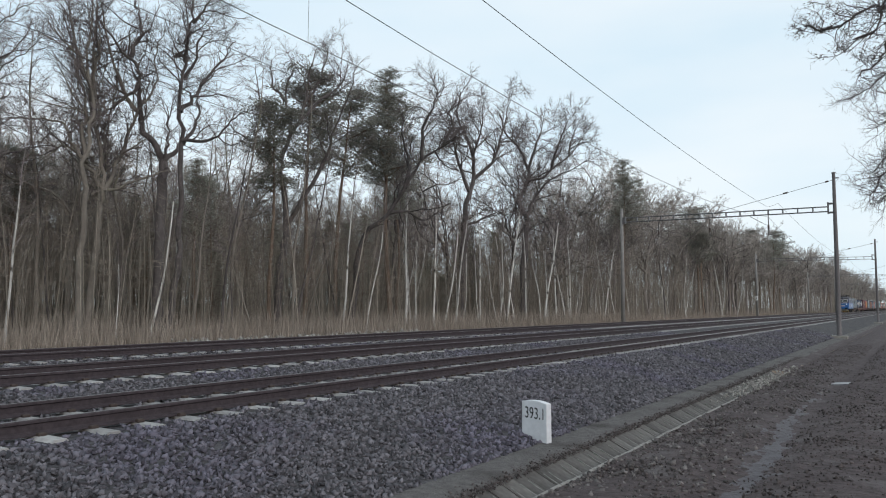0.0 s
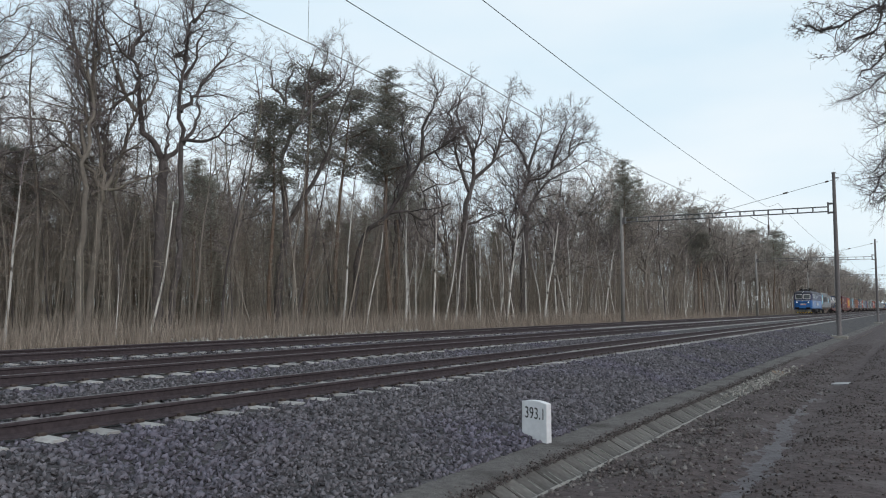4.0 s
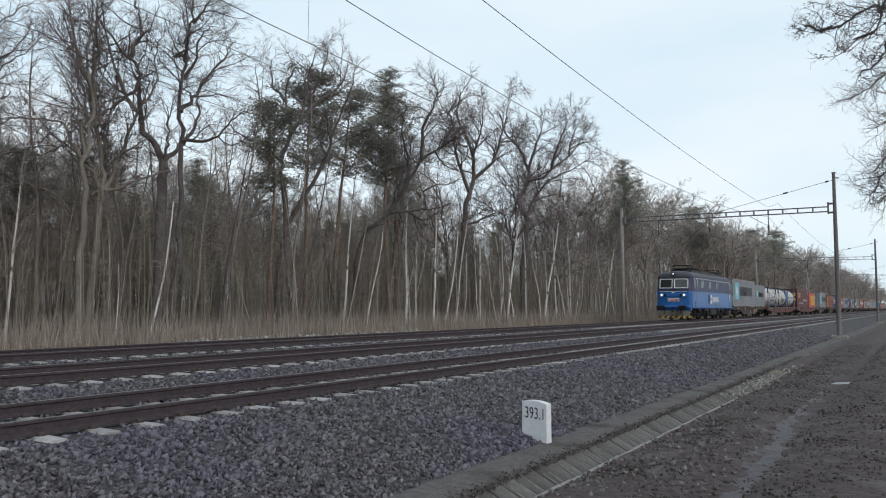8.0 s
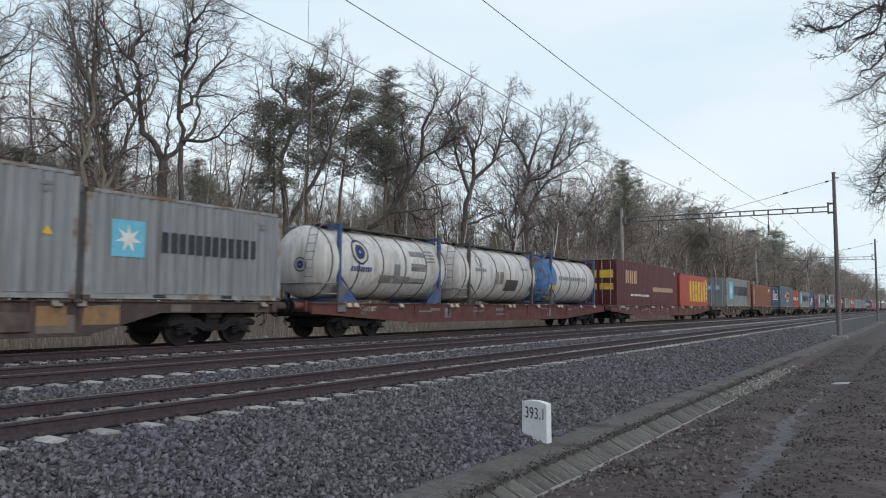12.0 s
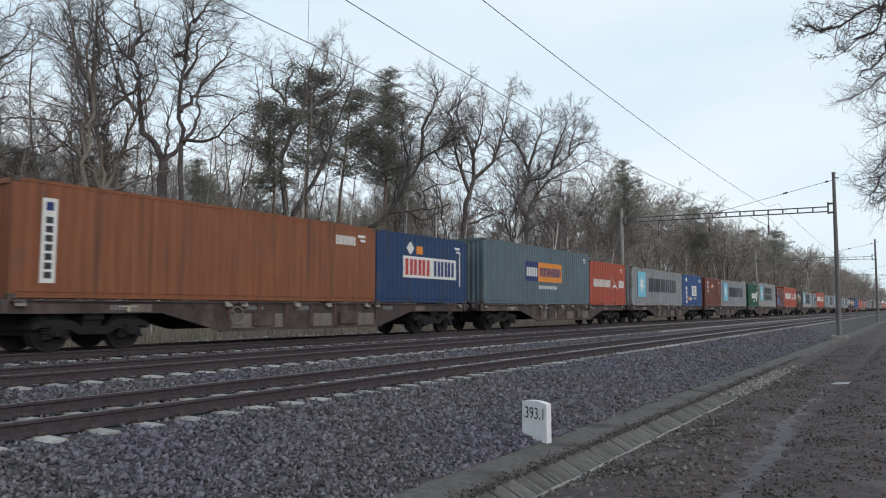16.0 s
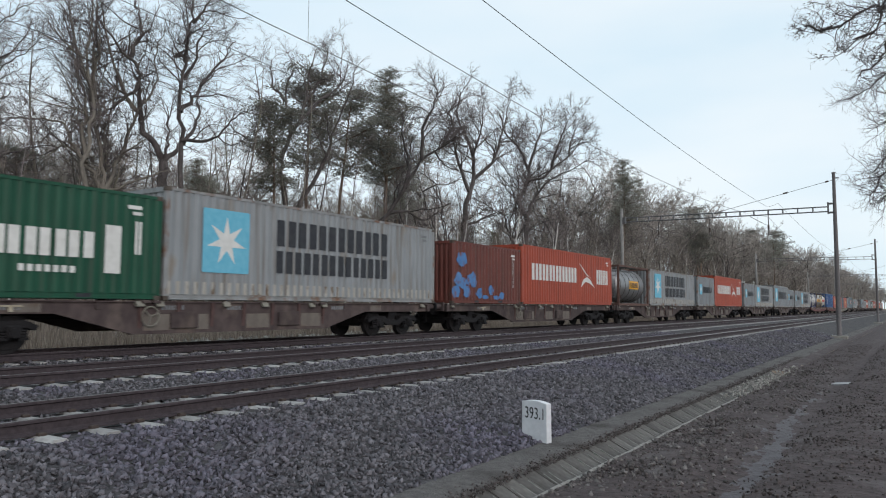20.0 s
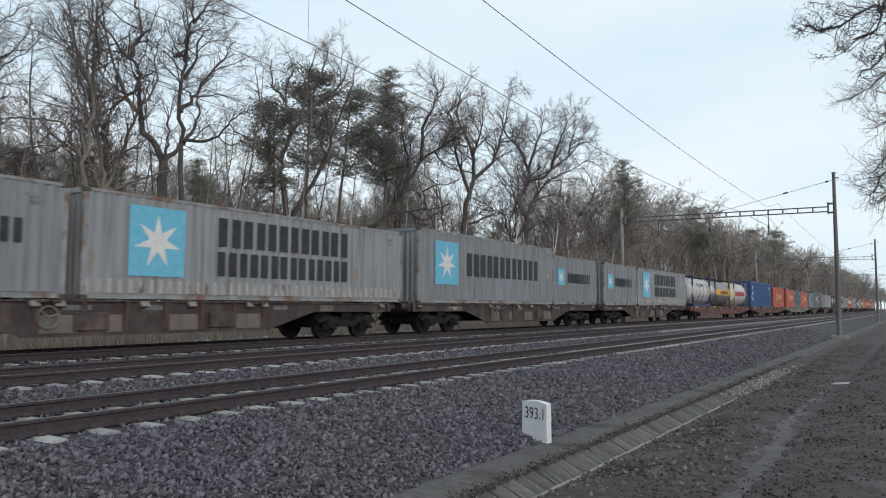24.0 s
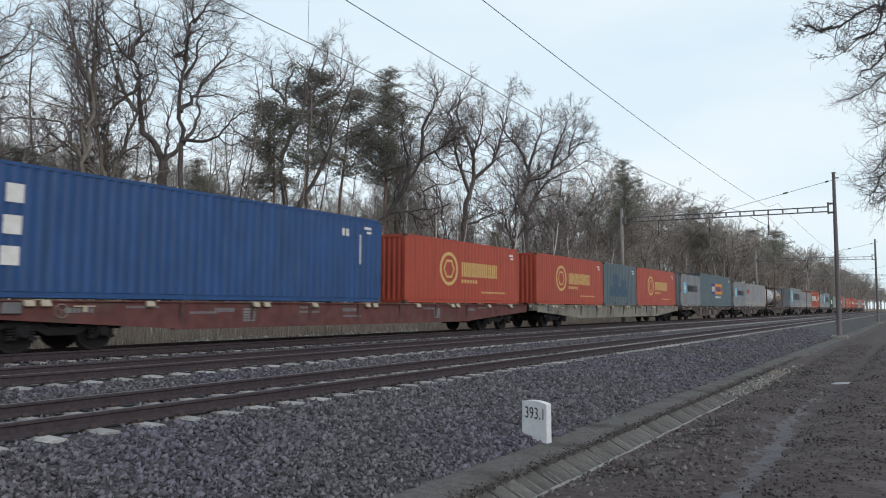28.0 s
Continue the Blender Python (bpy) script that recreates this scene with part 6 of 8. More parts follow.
    if code == "TI":
        for r0, r1, m, text in ((0.05, 0.24, K_NAVY, "navy pupil"), (0.27, 0.34, T_CREAM, "cream ring"), (0.37, 0.43, K_NAVY, "navy ring")):
            h = ring(1.1, 1.72, r0, r1, 0)
            h.v = [(math.sqrt(max(0.01, (R + 0.022) ** 2 - (z - zc) ** 2)), y, z) for x, y, z in h.v]
            part("emblem_ring", h, m, barrel, text)
        for r0, r1, m, text in ((0.03, 0.13, K_NAVY, "navy pupil"), (0.20, 0.24, K_NAVY, "navy ring")):
            h = ring(0.30, 1.22, r0, r1, 0)
            h.v = [(y, a - 0.014 + 0.19 * max(0.0, math.hypot(y, z - zc)) ** 2, z) for x, y, z in h.v]
            part("emblem_ring", h, m, barrel, text)
        on_side(0.6, 1.7, 1.05, 1.22, 9, K_NAVY, "lettering", "blue bars", 0.6)
        on_side(4.05, 5.0, 0.25, 2.42, 1, T_GRIME, "grime", "grey grimy band", 1.0)
        on_side(3.0, 3.35, 0.95, 1.4, 1, K_DIM, "placard", "grey label", 1.0)
        for z in (1.95, 1.82, 1.69, 1.56):
            on_side(4.95, 5.65, z, z + 0.07, 6, K_DIM, "lettering", "small grey bars", 0.7)
        on_side(2.2, 4.05, 0.72, 0.98, 5, T_GRIME, "grime", "grey smear", 0.92)
    if code == "TS":
        h = ring(0.95, 1.85, 0.20, 0.25, 0)
        h.v = [(math.sqrt(max(0.01, (R + 0.022) ** 2 - (z - zc) ** 2)), y, z) for x, y, z in h.v]
        part("emblem_ring", h, K_DIM, barrel, "thin grey ring")
        on_side(0.5, 1.45, 1.40, 1.54, 5, K_DIM, "lettering", "grey bars", 0.7)
        on_side(3.3, 4.5, 0.62, 1.12, 1, T_DARK, "grime", "dark painted-over block", 1.0)
        on_side(2.2, 3.1, 0.9, 1.45, 2, T_GRIME, "grime", "grey patch", 0.7)
        on_side(4.8, 5.5, 1.62, 1.7, 6, K_DIM, "lettering", "small grey bars", 0.7)
    if code == "TU":
        on_side(-0.16, 0.65, 0.2, 1.02, 1, K_YELLOW, "end_mark", "yellow lower half of the end band", 1.0)
        on_side(0.9, 4.6, 1.3, 1.5, 14, K_DIM, "lettering", "grey bars", 0.6)
    return t


WHEEL_R = 0.46
SPINNERS = {}


def wheelset(parent, y, r=WHEEL_R):
    """Two wheels on an axle, a part that turns about x."""
    def make():
        g = Geo()
        g.smooth = False
        for s in (-1, 1):
            g.lathe((s * 0.68 if s > 0 else -0.68 - 0.135, 0, 0), [(0, r + 0.0), (0.0, r), (0.135, r - 0.004)] if s > 0 else [(0, r - 0.004), (0.135, r)], "x", 20)
            g.lathe((0.655 if s > 0 else -0.685, 0, 0), [(0, r + 0.026), (0.03, r + 0.03)], "x", 20)
            g.lathe((0.815 if s > 0 else -0.835, 0, 0), [(0, r * 0.82), (0.02, r * 0.80)], "x", 16)
            g.lathe((0.82 if s > 0 else -0.90, 0, 0), [(0, 0.15), (0.08, 0.12)], "x", 16)
            for i in range(2):
                a = math.pi * i
                g.box(s * 0.832, s * 0.842, r * 0.5 * math.cos(a) - 0.05, r * 0.5 * math.cos(a) + 0.05, r * 0.5 * math.sin(a) - 0.05, r * 0.5 * math.sin(a) + 0.05)
        g.cyl((-1.05, 0, 0), 0.075, 2.1, "x", 12)
        return g
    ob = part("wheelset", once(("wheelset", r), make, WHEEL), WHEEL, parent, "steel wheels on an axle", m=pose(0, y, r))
    SPINNERS.setdefault((round(y, 3), r), []).append(ob)
    return ob


def bogie(parent, y):
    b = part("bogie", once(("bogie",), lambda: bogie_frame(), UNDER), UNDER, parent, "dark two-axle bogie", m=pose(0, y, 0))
    for a in (-0.9, 0.9):
        wheelset(b, a)
    return b


def bogie_frame():
    g = Geo()
    for s in (-1, 1):
        g.prism([(-1.45, 0.60), (-1.2, 0.72), (-0.5, 0.70), (-0.3, 0.56), (0.3, 0.56), (0.5, 0.70), (1.2, 0.72), (1.45, 0.60), (1.4, 0.50), (1.2, 0.56), (0.6, 0.52), (0.35, 0.38), (-0.35, 0.38), (-0.6, 0.52), (-1.2, 0.56), (-1.4, 0.50)], s * 0.93, s * 1.05, "x")
        for a in (-0.9, 0.9):
            g.box(s * 0.93, s * 1.16, a - 0.15, a + 0.15, 0.34, 0.62, 0.03)
            g.cyl((s * 1.16 if s > 0 else -1.2, a, 0.46), 0.11, 0.04, "x", 12)
            for d in (-0.22, 0.22):
                for k in range(3):
                    g.lathe((s * 1.04, a + d, 0.36 + k * 0.06), [(0, 0.075), (0.02, 0.09), (0.045, 0.075)], "z", 8)
                g.box(s * 0.96, s * 1.12, a + d - 0.1, a + d + 0.1, 0.30, 0.36)
        g.box(s * 0.95, s * 1.02, -0.25, 0.25, 0.72, 0.86)
    g.box(-0.95, 0.95, -0.22, 0.22, 0.5, 0.78)
    g.box(-0.55, 0.55, -1.3, 1.3, 0.36, 0.74)
    g.box(-0.9, 0.9, -1.45, -1.35, 0.5, 0.6).box(-0.9, 0.9, 1.35, 1.45, 0.5, 0.6)
    return g


def buffers(t, y, d, m=None, z=1.05, reach=0.62, head=0.22, square=False):
    for s in (-1, 1):
        b = part("buffer", Geo().cyl((s * 0.875, y - d * reach, z), 0.11, d * reach * 0.9, "y", 12).box(s * 0.875 - 0.17, s * 0.875 + 0.17, y - d * 0.08, y, z - 0.17, z + 0.17), m or UNDER, t)
        part("buffer_plate", Geo().box(s * 0.875 - 0.31, s * 0.875 + 0.31, y - d * reach, y - d * (reach - 0.05), z - 0.17, z + 0.17, 0.02) if square else Geo().cyl((s * 0.875, y - d * (reach + 0.0), z), head, d * 0.04, "y", 18), UNDER, b, "dark greasy buffer plate")
    part("coupling", Geo().box(-0.05, 0.05, y - d * 0.42, y, z - 0.12, z + 0.02).tube([(0, y - d * 0.4, z), (0, y - d * 0.55, z - 0.22), (0, y - d * 0.3, z - 0.34)], [0.03] * 3, 6), UNDER, t, "screw coupling")
    part("air_hose", Geo().tube([(0.35, y, z - 0.05), (0.37, y - d * 0.25, z - 0.2), (0.36, y - d * 0.3, z - 0.5), (0.3, y - d * 0.15, z - 0.6)], [0.025] * 4, 6), UNDER, t, "black rubber hose")


def wagon(length, m, label, long=False):
    """A skeletal container wagon on two bogies; y runs from its front buffers to its rear ones."""
    t = thing("container_wagon", label, "railway wagon", "wagons of the train")
    L = length
    a, pivot = (4.5, 2.77) if not long else (0.9, 3.2)
    xa, xb = (1.06, 1.12) if not long else (1.20, 1.25)
    top, shallow, deep = 1.155, (0.86 if not long else 0.80), (0.37 if not long else 0.47)
    slope = 1.85 if not long else 5.0
    prof = [(0.62, top), (0.62, shallow), (a, shallow), (a + slope, deep), (L - a - slope, deep), (L - a, shallow), (L - 0.62, shallow), (L - 0.62, top)]
    for s in (-1, 1):
        sill = part("side_sill", once(("side_sill", L, m.name, s), lambda: Geo().prism(prof, s * xa, s * xb, "x").box(s * 1.0, s * (xb + 0.06), 0.62, L - 0.62, top - 0.03, top), m), m, t)
        if s == 1:
            ys = [a + slope + 0.25 + (L - 2 * (a + slope) - 0.5) * i / 6 for i in range(7)]
            for y in ys:
                part("gusset", once(("gusset", m.name, long), lambda: Geo().prism([(xb, deep + 0.12), (xb, top - 0.03), (xb + 0.055, top - 0.03), (xb + 0.055, top - 0.14)], -0.05, 0.05, "y"), FRAME_POST), FRAME_POST, sill, m=pose(0, y, 0))
            if not long:
                for i in (0, 1, 3, 5):
                    w = (ys[1] - ys[0]) - 0.22
                    part("worn_patch", once(("worn_patch", round(w, 2)), lambda: Geo().box(xb + 0.002, xb + 0.006, 0.11, 0.11 + w, deep + 0.06, deep + 0.46), SILL_BEIGE), SILL_BEIGE, sill, "dirty beige patch", m=pose(0, ys[i], 0))
                for y in (a - 0.9, L - a + 0.3):
                    part("worn_patch", once(("worn_patch_end",), lambda: Geo().box(xb + 0.002, xb + 0.006, 0.0, 0.6, shallow + 0.03, shallow + 0.22), SILL_BEIGE), SILL_BEIGE, sill, "dirty beige patch", m=pose(0, y, 0))
            part("bottom_flange", once(("bottom_flange", L, m.name), lambda: Geo().box(xb - 0.12, xb + 0.04, a + slope, L - a - slope, deep - 0.025, deep + 0.003), m), m, sill)
            for y in (a + slope + 1.1, L - a - slope - 2.2) if not long else (1.75,):
                part("equipment_box", once(("equipment_box", m.name, y), lambda: Geo().box(xb + 0.01, xb + 0.07, y, y + 0.85, deep + 0.1, deep + 0.52, 0.015) if not long else Geo().box(xb + 0.01, xb + 0.09, y, y + 0.4, 0.86, 1.10, 0.015), FRAME_BROWN if not long else L_BOXGREY), m, sill)
            if long:
                for y in (8.2, L - 8.6):
                    part("table_mark", once(("table_mark", y), lambda: stack(y, y + 0.42, 0.62, 1.0, 5, xb + 0.006), K_DIM), K_DIM, sill, "small pale table")
                for y, z in ((4.6, 0.98), (6.4, 0.84), (10.4, 0.98), (10.4, 0.84), (12.4, 0.70), (17.0, 0.95), (L - 5.2, 0.98)):
                    part("data_panel", once(("data_panel", m.name, y, z), lambda: bars(y, y + 0.9, z, z + 0.06, 12, xb + 0.006), K_DIM), K_DIM, sill, "small faded bars")
            for y in (3.1, 7.2, L * 0.47, L - 6.2):
                part("data_panel", once(("data_panel", m.name, round(y, 1)), lambda: bars(y, y + 0.7, shallow + 0.08, shallow + 0.19, 7, xb + 0.006), K_DIM), K_DIM, sill, "small faded bars")
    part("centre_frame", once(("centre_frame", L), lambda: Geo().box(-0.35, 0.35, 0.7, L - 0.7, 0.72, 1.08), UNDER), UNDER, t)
    for y in (0.62, L - 0.80):
        part("end_beam", once(("end_beam", y, m.name), lambda: Geo().box(-1.2, 1.2, y, y + 0.18, 0.86, 1.16, 0.015), m), m, t)
    for i in range(5 if not long else 7):
        y = 1.2 + (L - 2.4) * i / (4 if not long else 6)
        part("cross_beam", once(("cross_beam", m.name), lambda: Geo().box(-1.15, 1.15, -0.08, 0.08, 0.95, 1.15), m), m, t, m=pose(0, y, 0))
    for y in ((0.95, 6.7, 7.0, 12.7, 13.0, L - 0.95) if not long else (2.6, 3.1, 8.6, 9.1, 10.9, 13.6, 14.1, 16.6, 19.0, 19.5, 24.0)):
        part("container_spigot", once(("container_spigot", long), lambda: Geo().box(1.1, 1.26, -0.11, 0.11, 1.1, 1.168, 0.01) if not long else Geo().box(1.1, 1.28, -0.17, 0.17, 1.12, 1.166, 0.01), CLAMP if long else m), m, t, m=pose(0, y, 0))
    for y in ((1.0, 6.55, 7.1, 12.55, 13.1, 18.6, 9.2, 10.6) if not long else (2.3, 2.65, 5.2, 8.6, 9.0, 11.0, 13.6, 14.0, 16.6, 19.0, 19.4, 22.0, 24.0)):
        part("lock_flap", once(("lock_flap", long), lambda: Geo().prism([(xb + 0.005, 1.15), (xb + 0.07, 1.15), (xb + 0.13, 1.03), (xb + 0.10, 1.01), (xb + 0.005, 1.09)], -0.11, 0.11, "y"), CLAMP if long else FRAME_GREY), m, t, "hinged container lock", m=pose(0, y, 0))
    wheel = part("brake_wheel", once(("brake_wheel",), lambda: brake_wheel(), FRAME_GREY), FRAME_GREY, t, "round brake hand wheel", m=pose(xb + 0.08, a + slope + 0.5 if not long else 3.0, 0.78 if not long else 0.92) @ Matrix.Scale(1.0 if not long else 0.62, 4))
    part("brake_lever", Geo().box(xb + 0.01, xb + 0.04, 3.3, 3.8, 1.01, 1.04).box(xb + 0.01, xb + 0.05, 3.52, 3.6, 0.9, 1.03), CLAMP, t, "yellow change-over lever")
    buffers(t, 0.62, 1, m)
    buffers(t, L - 0.62, -1, m)
    bogie(t, pivot)
    bogie(t, L - pivot)
    return t


def brake_wheel():
    g = Geo()
    n = 20
    for i in range(n):
        a, b = 2 * math.pi * i / n, 2 * math.pi * (i + 1) / n
        g.bar((0, 0.24 * math.cos(a), 0.24 * math.sin(a)), (0, 0.24 * math.cos(b), 0.24 * math.sin(b)), 0.02, 5)
    for a in (0.3, 2.4, 4.5):
        g.bar((0, 0, 0), (0, 0.24 * math.cos(a), 0.24 * math.sin(a)), 0.015, 4)
    return g


# ---- the locomotive ----
L_BLUE = mat("loco_blue", (0.016, 0.094, 0.275), (0.022, 0.112, 0.315), 1.5, 0.32, c3=(0.03, 0.10, 0.28), s3=0.8, k3=0.62, stretch=(1, 1, 0.4))
L_NAVY = mat("loco_navy", (0.024, 0.027, 0.070), (0.034, 0.038, 0.090), 1.5, 0.45, c3=(0.035, 0.04, 0.07), s3=0.8, k3=0.62)
L_ROOF = mat("loco_roof", (0.034, 0.037, 0.055), (0.055, 0.058, 0.078), 2.5, 0.6, c3=(0.05, 0.05, 0.055), s3=0.9)
L_HATCH = mat("roof_cover", (0.030, 0.028, 0.030), (0.055, 0.050, 0.052), 4, 0.8, c3=(0.075, 0.068, 0.064), s3=1.5)
L_STEEL = mat("loco_rail", (0.45, 0.46, 0.48), (0.55, 0.56, 0.58), 8, 0.35, metal=0.6)
L_GLASS = mat("cab_glass", (0.02, 0.025, 0.025), (0.03, 0.035, 0.035), 3, 0.06, spec=0.8)
L_SIDEGLASS = mat("side_glass", (0.012, 0.015, 0.018), (0.02, 0.024, 0.027), 3, 0.15, spec=0.25)
L_GREYBOX = mat("loco_box", (0.038, 0.036, 0.040), (0.064, 0.060, 0.062), 5, 0.85)
L_LAMP = mat("headlamp_on", (0.85, 0.93, 1.0), (0.85, 0.93, 1.0), 3, 0.3, glow=1.8)
L_LENS = mat("lamp_lens", (0.25, 0.26, 0.28), (0.35, 0.36, 0.38), 6, 0.1)


def plan(y0, y1, w, r, bow=0.10):
    """A cab-ended outline of the body in plan: rounded corners and a bowed nose at both ends."""
    pts = []
    for sx, sy in ((1, 0), (-1, 0), (-1, 1), (1, 1)):
        arc = []
        for i in range(5):
            a = math.pi / 2 * i / 4
            cx, ox = w - r, math.sin(a) * r
            oy = r - math.cos(a) * r
            arc.append((sx * (w - r + r * math.cos(math.pi / 2 - a)), oy + bow))
        ys = [(x, (y0 + d) if sy == 0 else (y1 - d)) for x, d in arc]
        if (sx, sy) in ((1, 0), (-1, 1)):
            ys = ys[::-1]
        pts += ys
        if (sx, sy) == (1, 0):
            pts += [(w * 0.35, y0 + 0.02), (-w * 0.35, y0 + 0.02)]
        if (sx, sy) == (-1, 1):
            pts += [(-w * 0.35, y1 - 0.02), (w * 0.35, y1 - 0.02)]
    return pts


def loft(rings):
    """Outlines stacked at heights, closed at top and bottom."""
    g, n = Geo(), len(rings[0][0])
    for poly, z in rings:
        g.v.extend((x, y, z) for x, y in poly)
    for j in range(len(rings) - 1):
        for i in range(n):
            g.f.append((j * n + i, j * n + (i + 1) % n, (j + 1) * n + (i + 1) % n, (j + 1) * n + i))
    g.f.append(tuple(range(n))[::-1])
    g.f.append(tuple(range((len(rings) - 1) * n, len(rings) * n)))
    return g


def locomotive():
    t = thing("electric_locomotive", "blue and navy four-axle electric locomotive with lit headlamps", "locomotive")
    A, B = 0.72, 16.48
    low = part("lower_body", loft([(plan(A, B, 1.44, 0.35), 0.98), (plan(A, B, 1.475, 0.38), 1.06), (plan(A, B, 1.475, 0.38), 2.34), (plan(A + 0.02, B - 0.02, 1.475, 0.38), 2.40)]), L_BLUE, t, "bright blue lower body")
    up = part("upper_body", loft([(plan(A + 0.025, B - 0.025, 1.473, 0.38), 2.40), (plan(A + 0.05, B - 0.05, 1.473, 0.40), 2.52), (plan(A + 0.20, B - 0.20, 1.455, 0.45), 3.48), (plan(A + 0.22, B - 0.22, 1.44, 0.45), 3.52)]), L_NAVY, t, "dark navy upper body")
    roof = part("roof", loft([(plan(A + 0.14, B - 0.14, 1.46, 0.45), 3.52), (plan(A + 0.13, B - 0.13, 1.46, 0.45), 3.62), (plan(A + 0.20, B - 0.20, 1.38, 0.5), 3.82), (plan(A + 0.45, B - 0.45, 1.16, 0.5), 4.0), (plan(A + 0.9, B - 0.9, 0.75, 0.4), 4.10)]), L_ROOF, t, "rounded grey roof")
    for z in (3.46, 3.51):
        part("gutter_strip", Geo().box(1.455, 1.482, A + 0.9, B - 0.9, z, z + 0.022), L_STEEL, up, "pale rain strip")
    tilt = math.degrees(math.atan(0.15 / 0.96))
    for e in (0, 1):
        y = (lambda d: A + d) if e == 0 else (lambda d: B - d)
        k = 1 if e == 0 else -1
        for s in (-1, 1):
            pose_ = pose(s * 0.62, y(0.135), 3.04, -tilt * k, 0, s * 8 * k)
            w = part("windscreen", Geo().box(-0.50, 0.50, -0.012, 0.012, -0.34, 0.34, 0.01), L_GLASS, up, "dark glass windscreen", m=pose_)
            d0, d1 = (-0.035, 0.02) if k == 1 else (-0.02, 0.035)
            part("window_frame", Geo().box(-0.57, 0.57, d0, d1, 0.33, 0.41, 0.025).box(-0.57, 0.57, d0, d1, -0.41, -0.33, 0.025).box(-0.57, -0.49, d0, d1, -0.36, 0.36, 0.02).box(0.49, 0.57, d0, d1, -0.36, 0.36, 0.02), K_WHITE, w, "white window frame")
            part("wiper", Geo().bar((0.1, -0.04 * k, -0.3), (0.25 * s, -0.04 * k, 0.12), 0.01, 4), UNDER, w)
            lamp_box = Geo()
            lamp_box.smooth = True
            lamp_box.lathe((s * 0.92, y(0.28), 2.08), [(-0.42 * k, 0.155), (-0.40 * k, 0.17), (-0.1 * k, 0.18), (0.2 * k, 0.14)], "y", 20)
            h = part("headlamp", lamp_box, L_BLUE, t, "round lamp housing")
            part("lens", Geo().cyl((s * 0.92, y(-0.145), 2.08), 0.06 if e == 0 else 0.11, 0.012 * k, "y", 18), L_LAMP if e == 0 else L_LENS, h, "lit white lens" if e == 0 else "unlit lens")
            part("lamp_rim", Geo().lathe((s * 0.92, y(-0.142), 2.08), [(0, 0.095), (-0.085 * k, 0.10), (-0.085 * k, 0.13), (0, 0.14)], "y", 18), L_STEEL, h, "bright metal lamp rim")
            part("marker_lens", Geo().cyl((s * 0.66, y(-0.07), 2.08), 0.10, 0.05 * k, "y", 18), UNDER, h, "dark marker lens")
            part("step_board", Geo().box(s * 0.95, s * 1.45, y(0.0), y(0.25), 0.92, 1.14, 0.02), L_BLUE, t)
        part("nose_bulge", Geo().box(-0.95, 0.95, y(-0.03), y(0.2), 1.94, 2.22, 0.06), L_BLUE, low)
        part("cab_stripe", Geo().box(-1.12, 1.12, y(-0.012), y(0.05), 2.37, 2.395), K_WHITE, low, "thin white stripe")
        part("nose_emblem", Geo().box(-0.12, 0.02, y(-0.02), y(0.03), 2.24, 2.35).box(0.03, 0.12, y(-0.02), y(0.03), 2.26, 2.33), K_WHITE, low, "small white emblem")
        plate = part("number_plate", Geo().box(-0.42, 0.42, y(-0.012), y(0.06), 1.60, 1.78, 0.01), K_RED, low, "red plate with pale bars")
        part("plate_border", Geo().box(-0.47, 0.47, y(-0.006), y(0.05), 1.56, 1.82, 0.01), K_WHITE, low, "white plate border")
        g = Geo()
        for i in range(7):
            g.box(-0.36 + i * 0.105, -0.29 + i * 0.105, y(-0.017), y(-0.011), 1.64, 1.74)
        part("plate_bars", g, K_WHITE, plate, "pale bars")
        top_lamp = part("roof_lamp", Geo().cyl((0, y(0.12), 3.86), 0.17, 0.5 * k, "y", 18).box(-0.19, 0.19, y(0.28), y(0.85), 3.6, 3.95, 0.03), L_ROOF, roof, "round lamp on the roof front")
        part("lens", Geo().cyl((0, y(0.105), 3.86), 0.055, 0.015 * k, "y", 18), L_LAMP if e == 0 else L_LENS, top_lamp, "lamp lens")
        part("lamp_rim", Geo().lathe((0, y(0.118), 3.86), [(0, 0.11), (-0.10 * k, 0.115), (-0.10 * k, 0.15), (0, 0.165)], "y", 18), L_ROOF, top_lamp)
        part("front_skirt", Geo().box(-1.36, 1.36, y(-0.30), y(0.12), 1.0, 1.24, 0.05), L_BLUE, t, "blue apron above the buffer beam")
        part("buffer_beam", Geo().box(-1.4, 1.4, y(-0.02), y(0.2), 0.80, 1.22, 0.02), L_BLUE, t)
        buffers(t, y(0.0), k, UNDER, 1.05, 0.70, 0.28, True)
        plough = part("snow_plough", Geo().prism([(-1.35, 0.20), (1.35, 0.20), (1.25, 0.80), (-1.25, 0.80)], y(0.0), y(0.06), "y").box(-1.2, 1.2, y(0.06), y(0.9), 0.62, 0.70), FRAME_GREY, t, "grey plough under the buffer beam")
        g = Geo()
        for i in range(6):
            x = -1.25 + i * 0.44
            g.prism([(x, 0.21), (x + 0.2, 0.21), (x + 0.3, 0.36), (x + 0.1, 0.36)], y(-0.008), y(-0.002), "y")
        part("warning_stripes", g, K_BLACK, plough, "dark slanted stripes")
        g = Geo()
        for i in range(6):
            x = -1.03 + i * 0.44
            g.prism([(x, 0.21), (x + 0.2, 0.21), (x + 0.3, 0.36), (x + 0.1, 0.36)], y(-0.009), y(-0.002), "y")
        part("yellow_stripes", g, K_YELLOW, plough, "yellow slanted stripes")
        part("pipe_set", Geo().bar((0.75, y(-0.1), 1.0), (0.75, y(-0.15), 0.45), 0.035).bar((0.62, y(-0.1), 1.0), (0.58, y(-0.15), 0.5), 0.03).bar((-0.7, y(-0.1), 1.0), (-0.7, y(-0.15), 0.5), 0.03), UNDER, t)
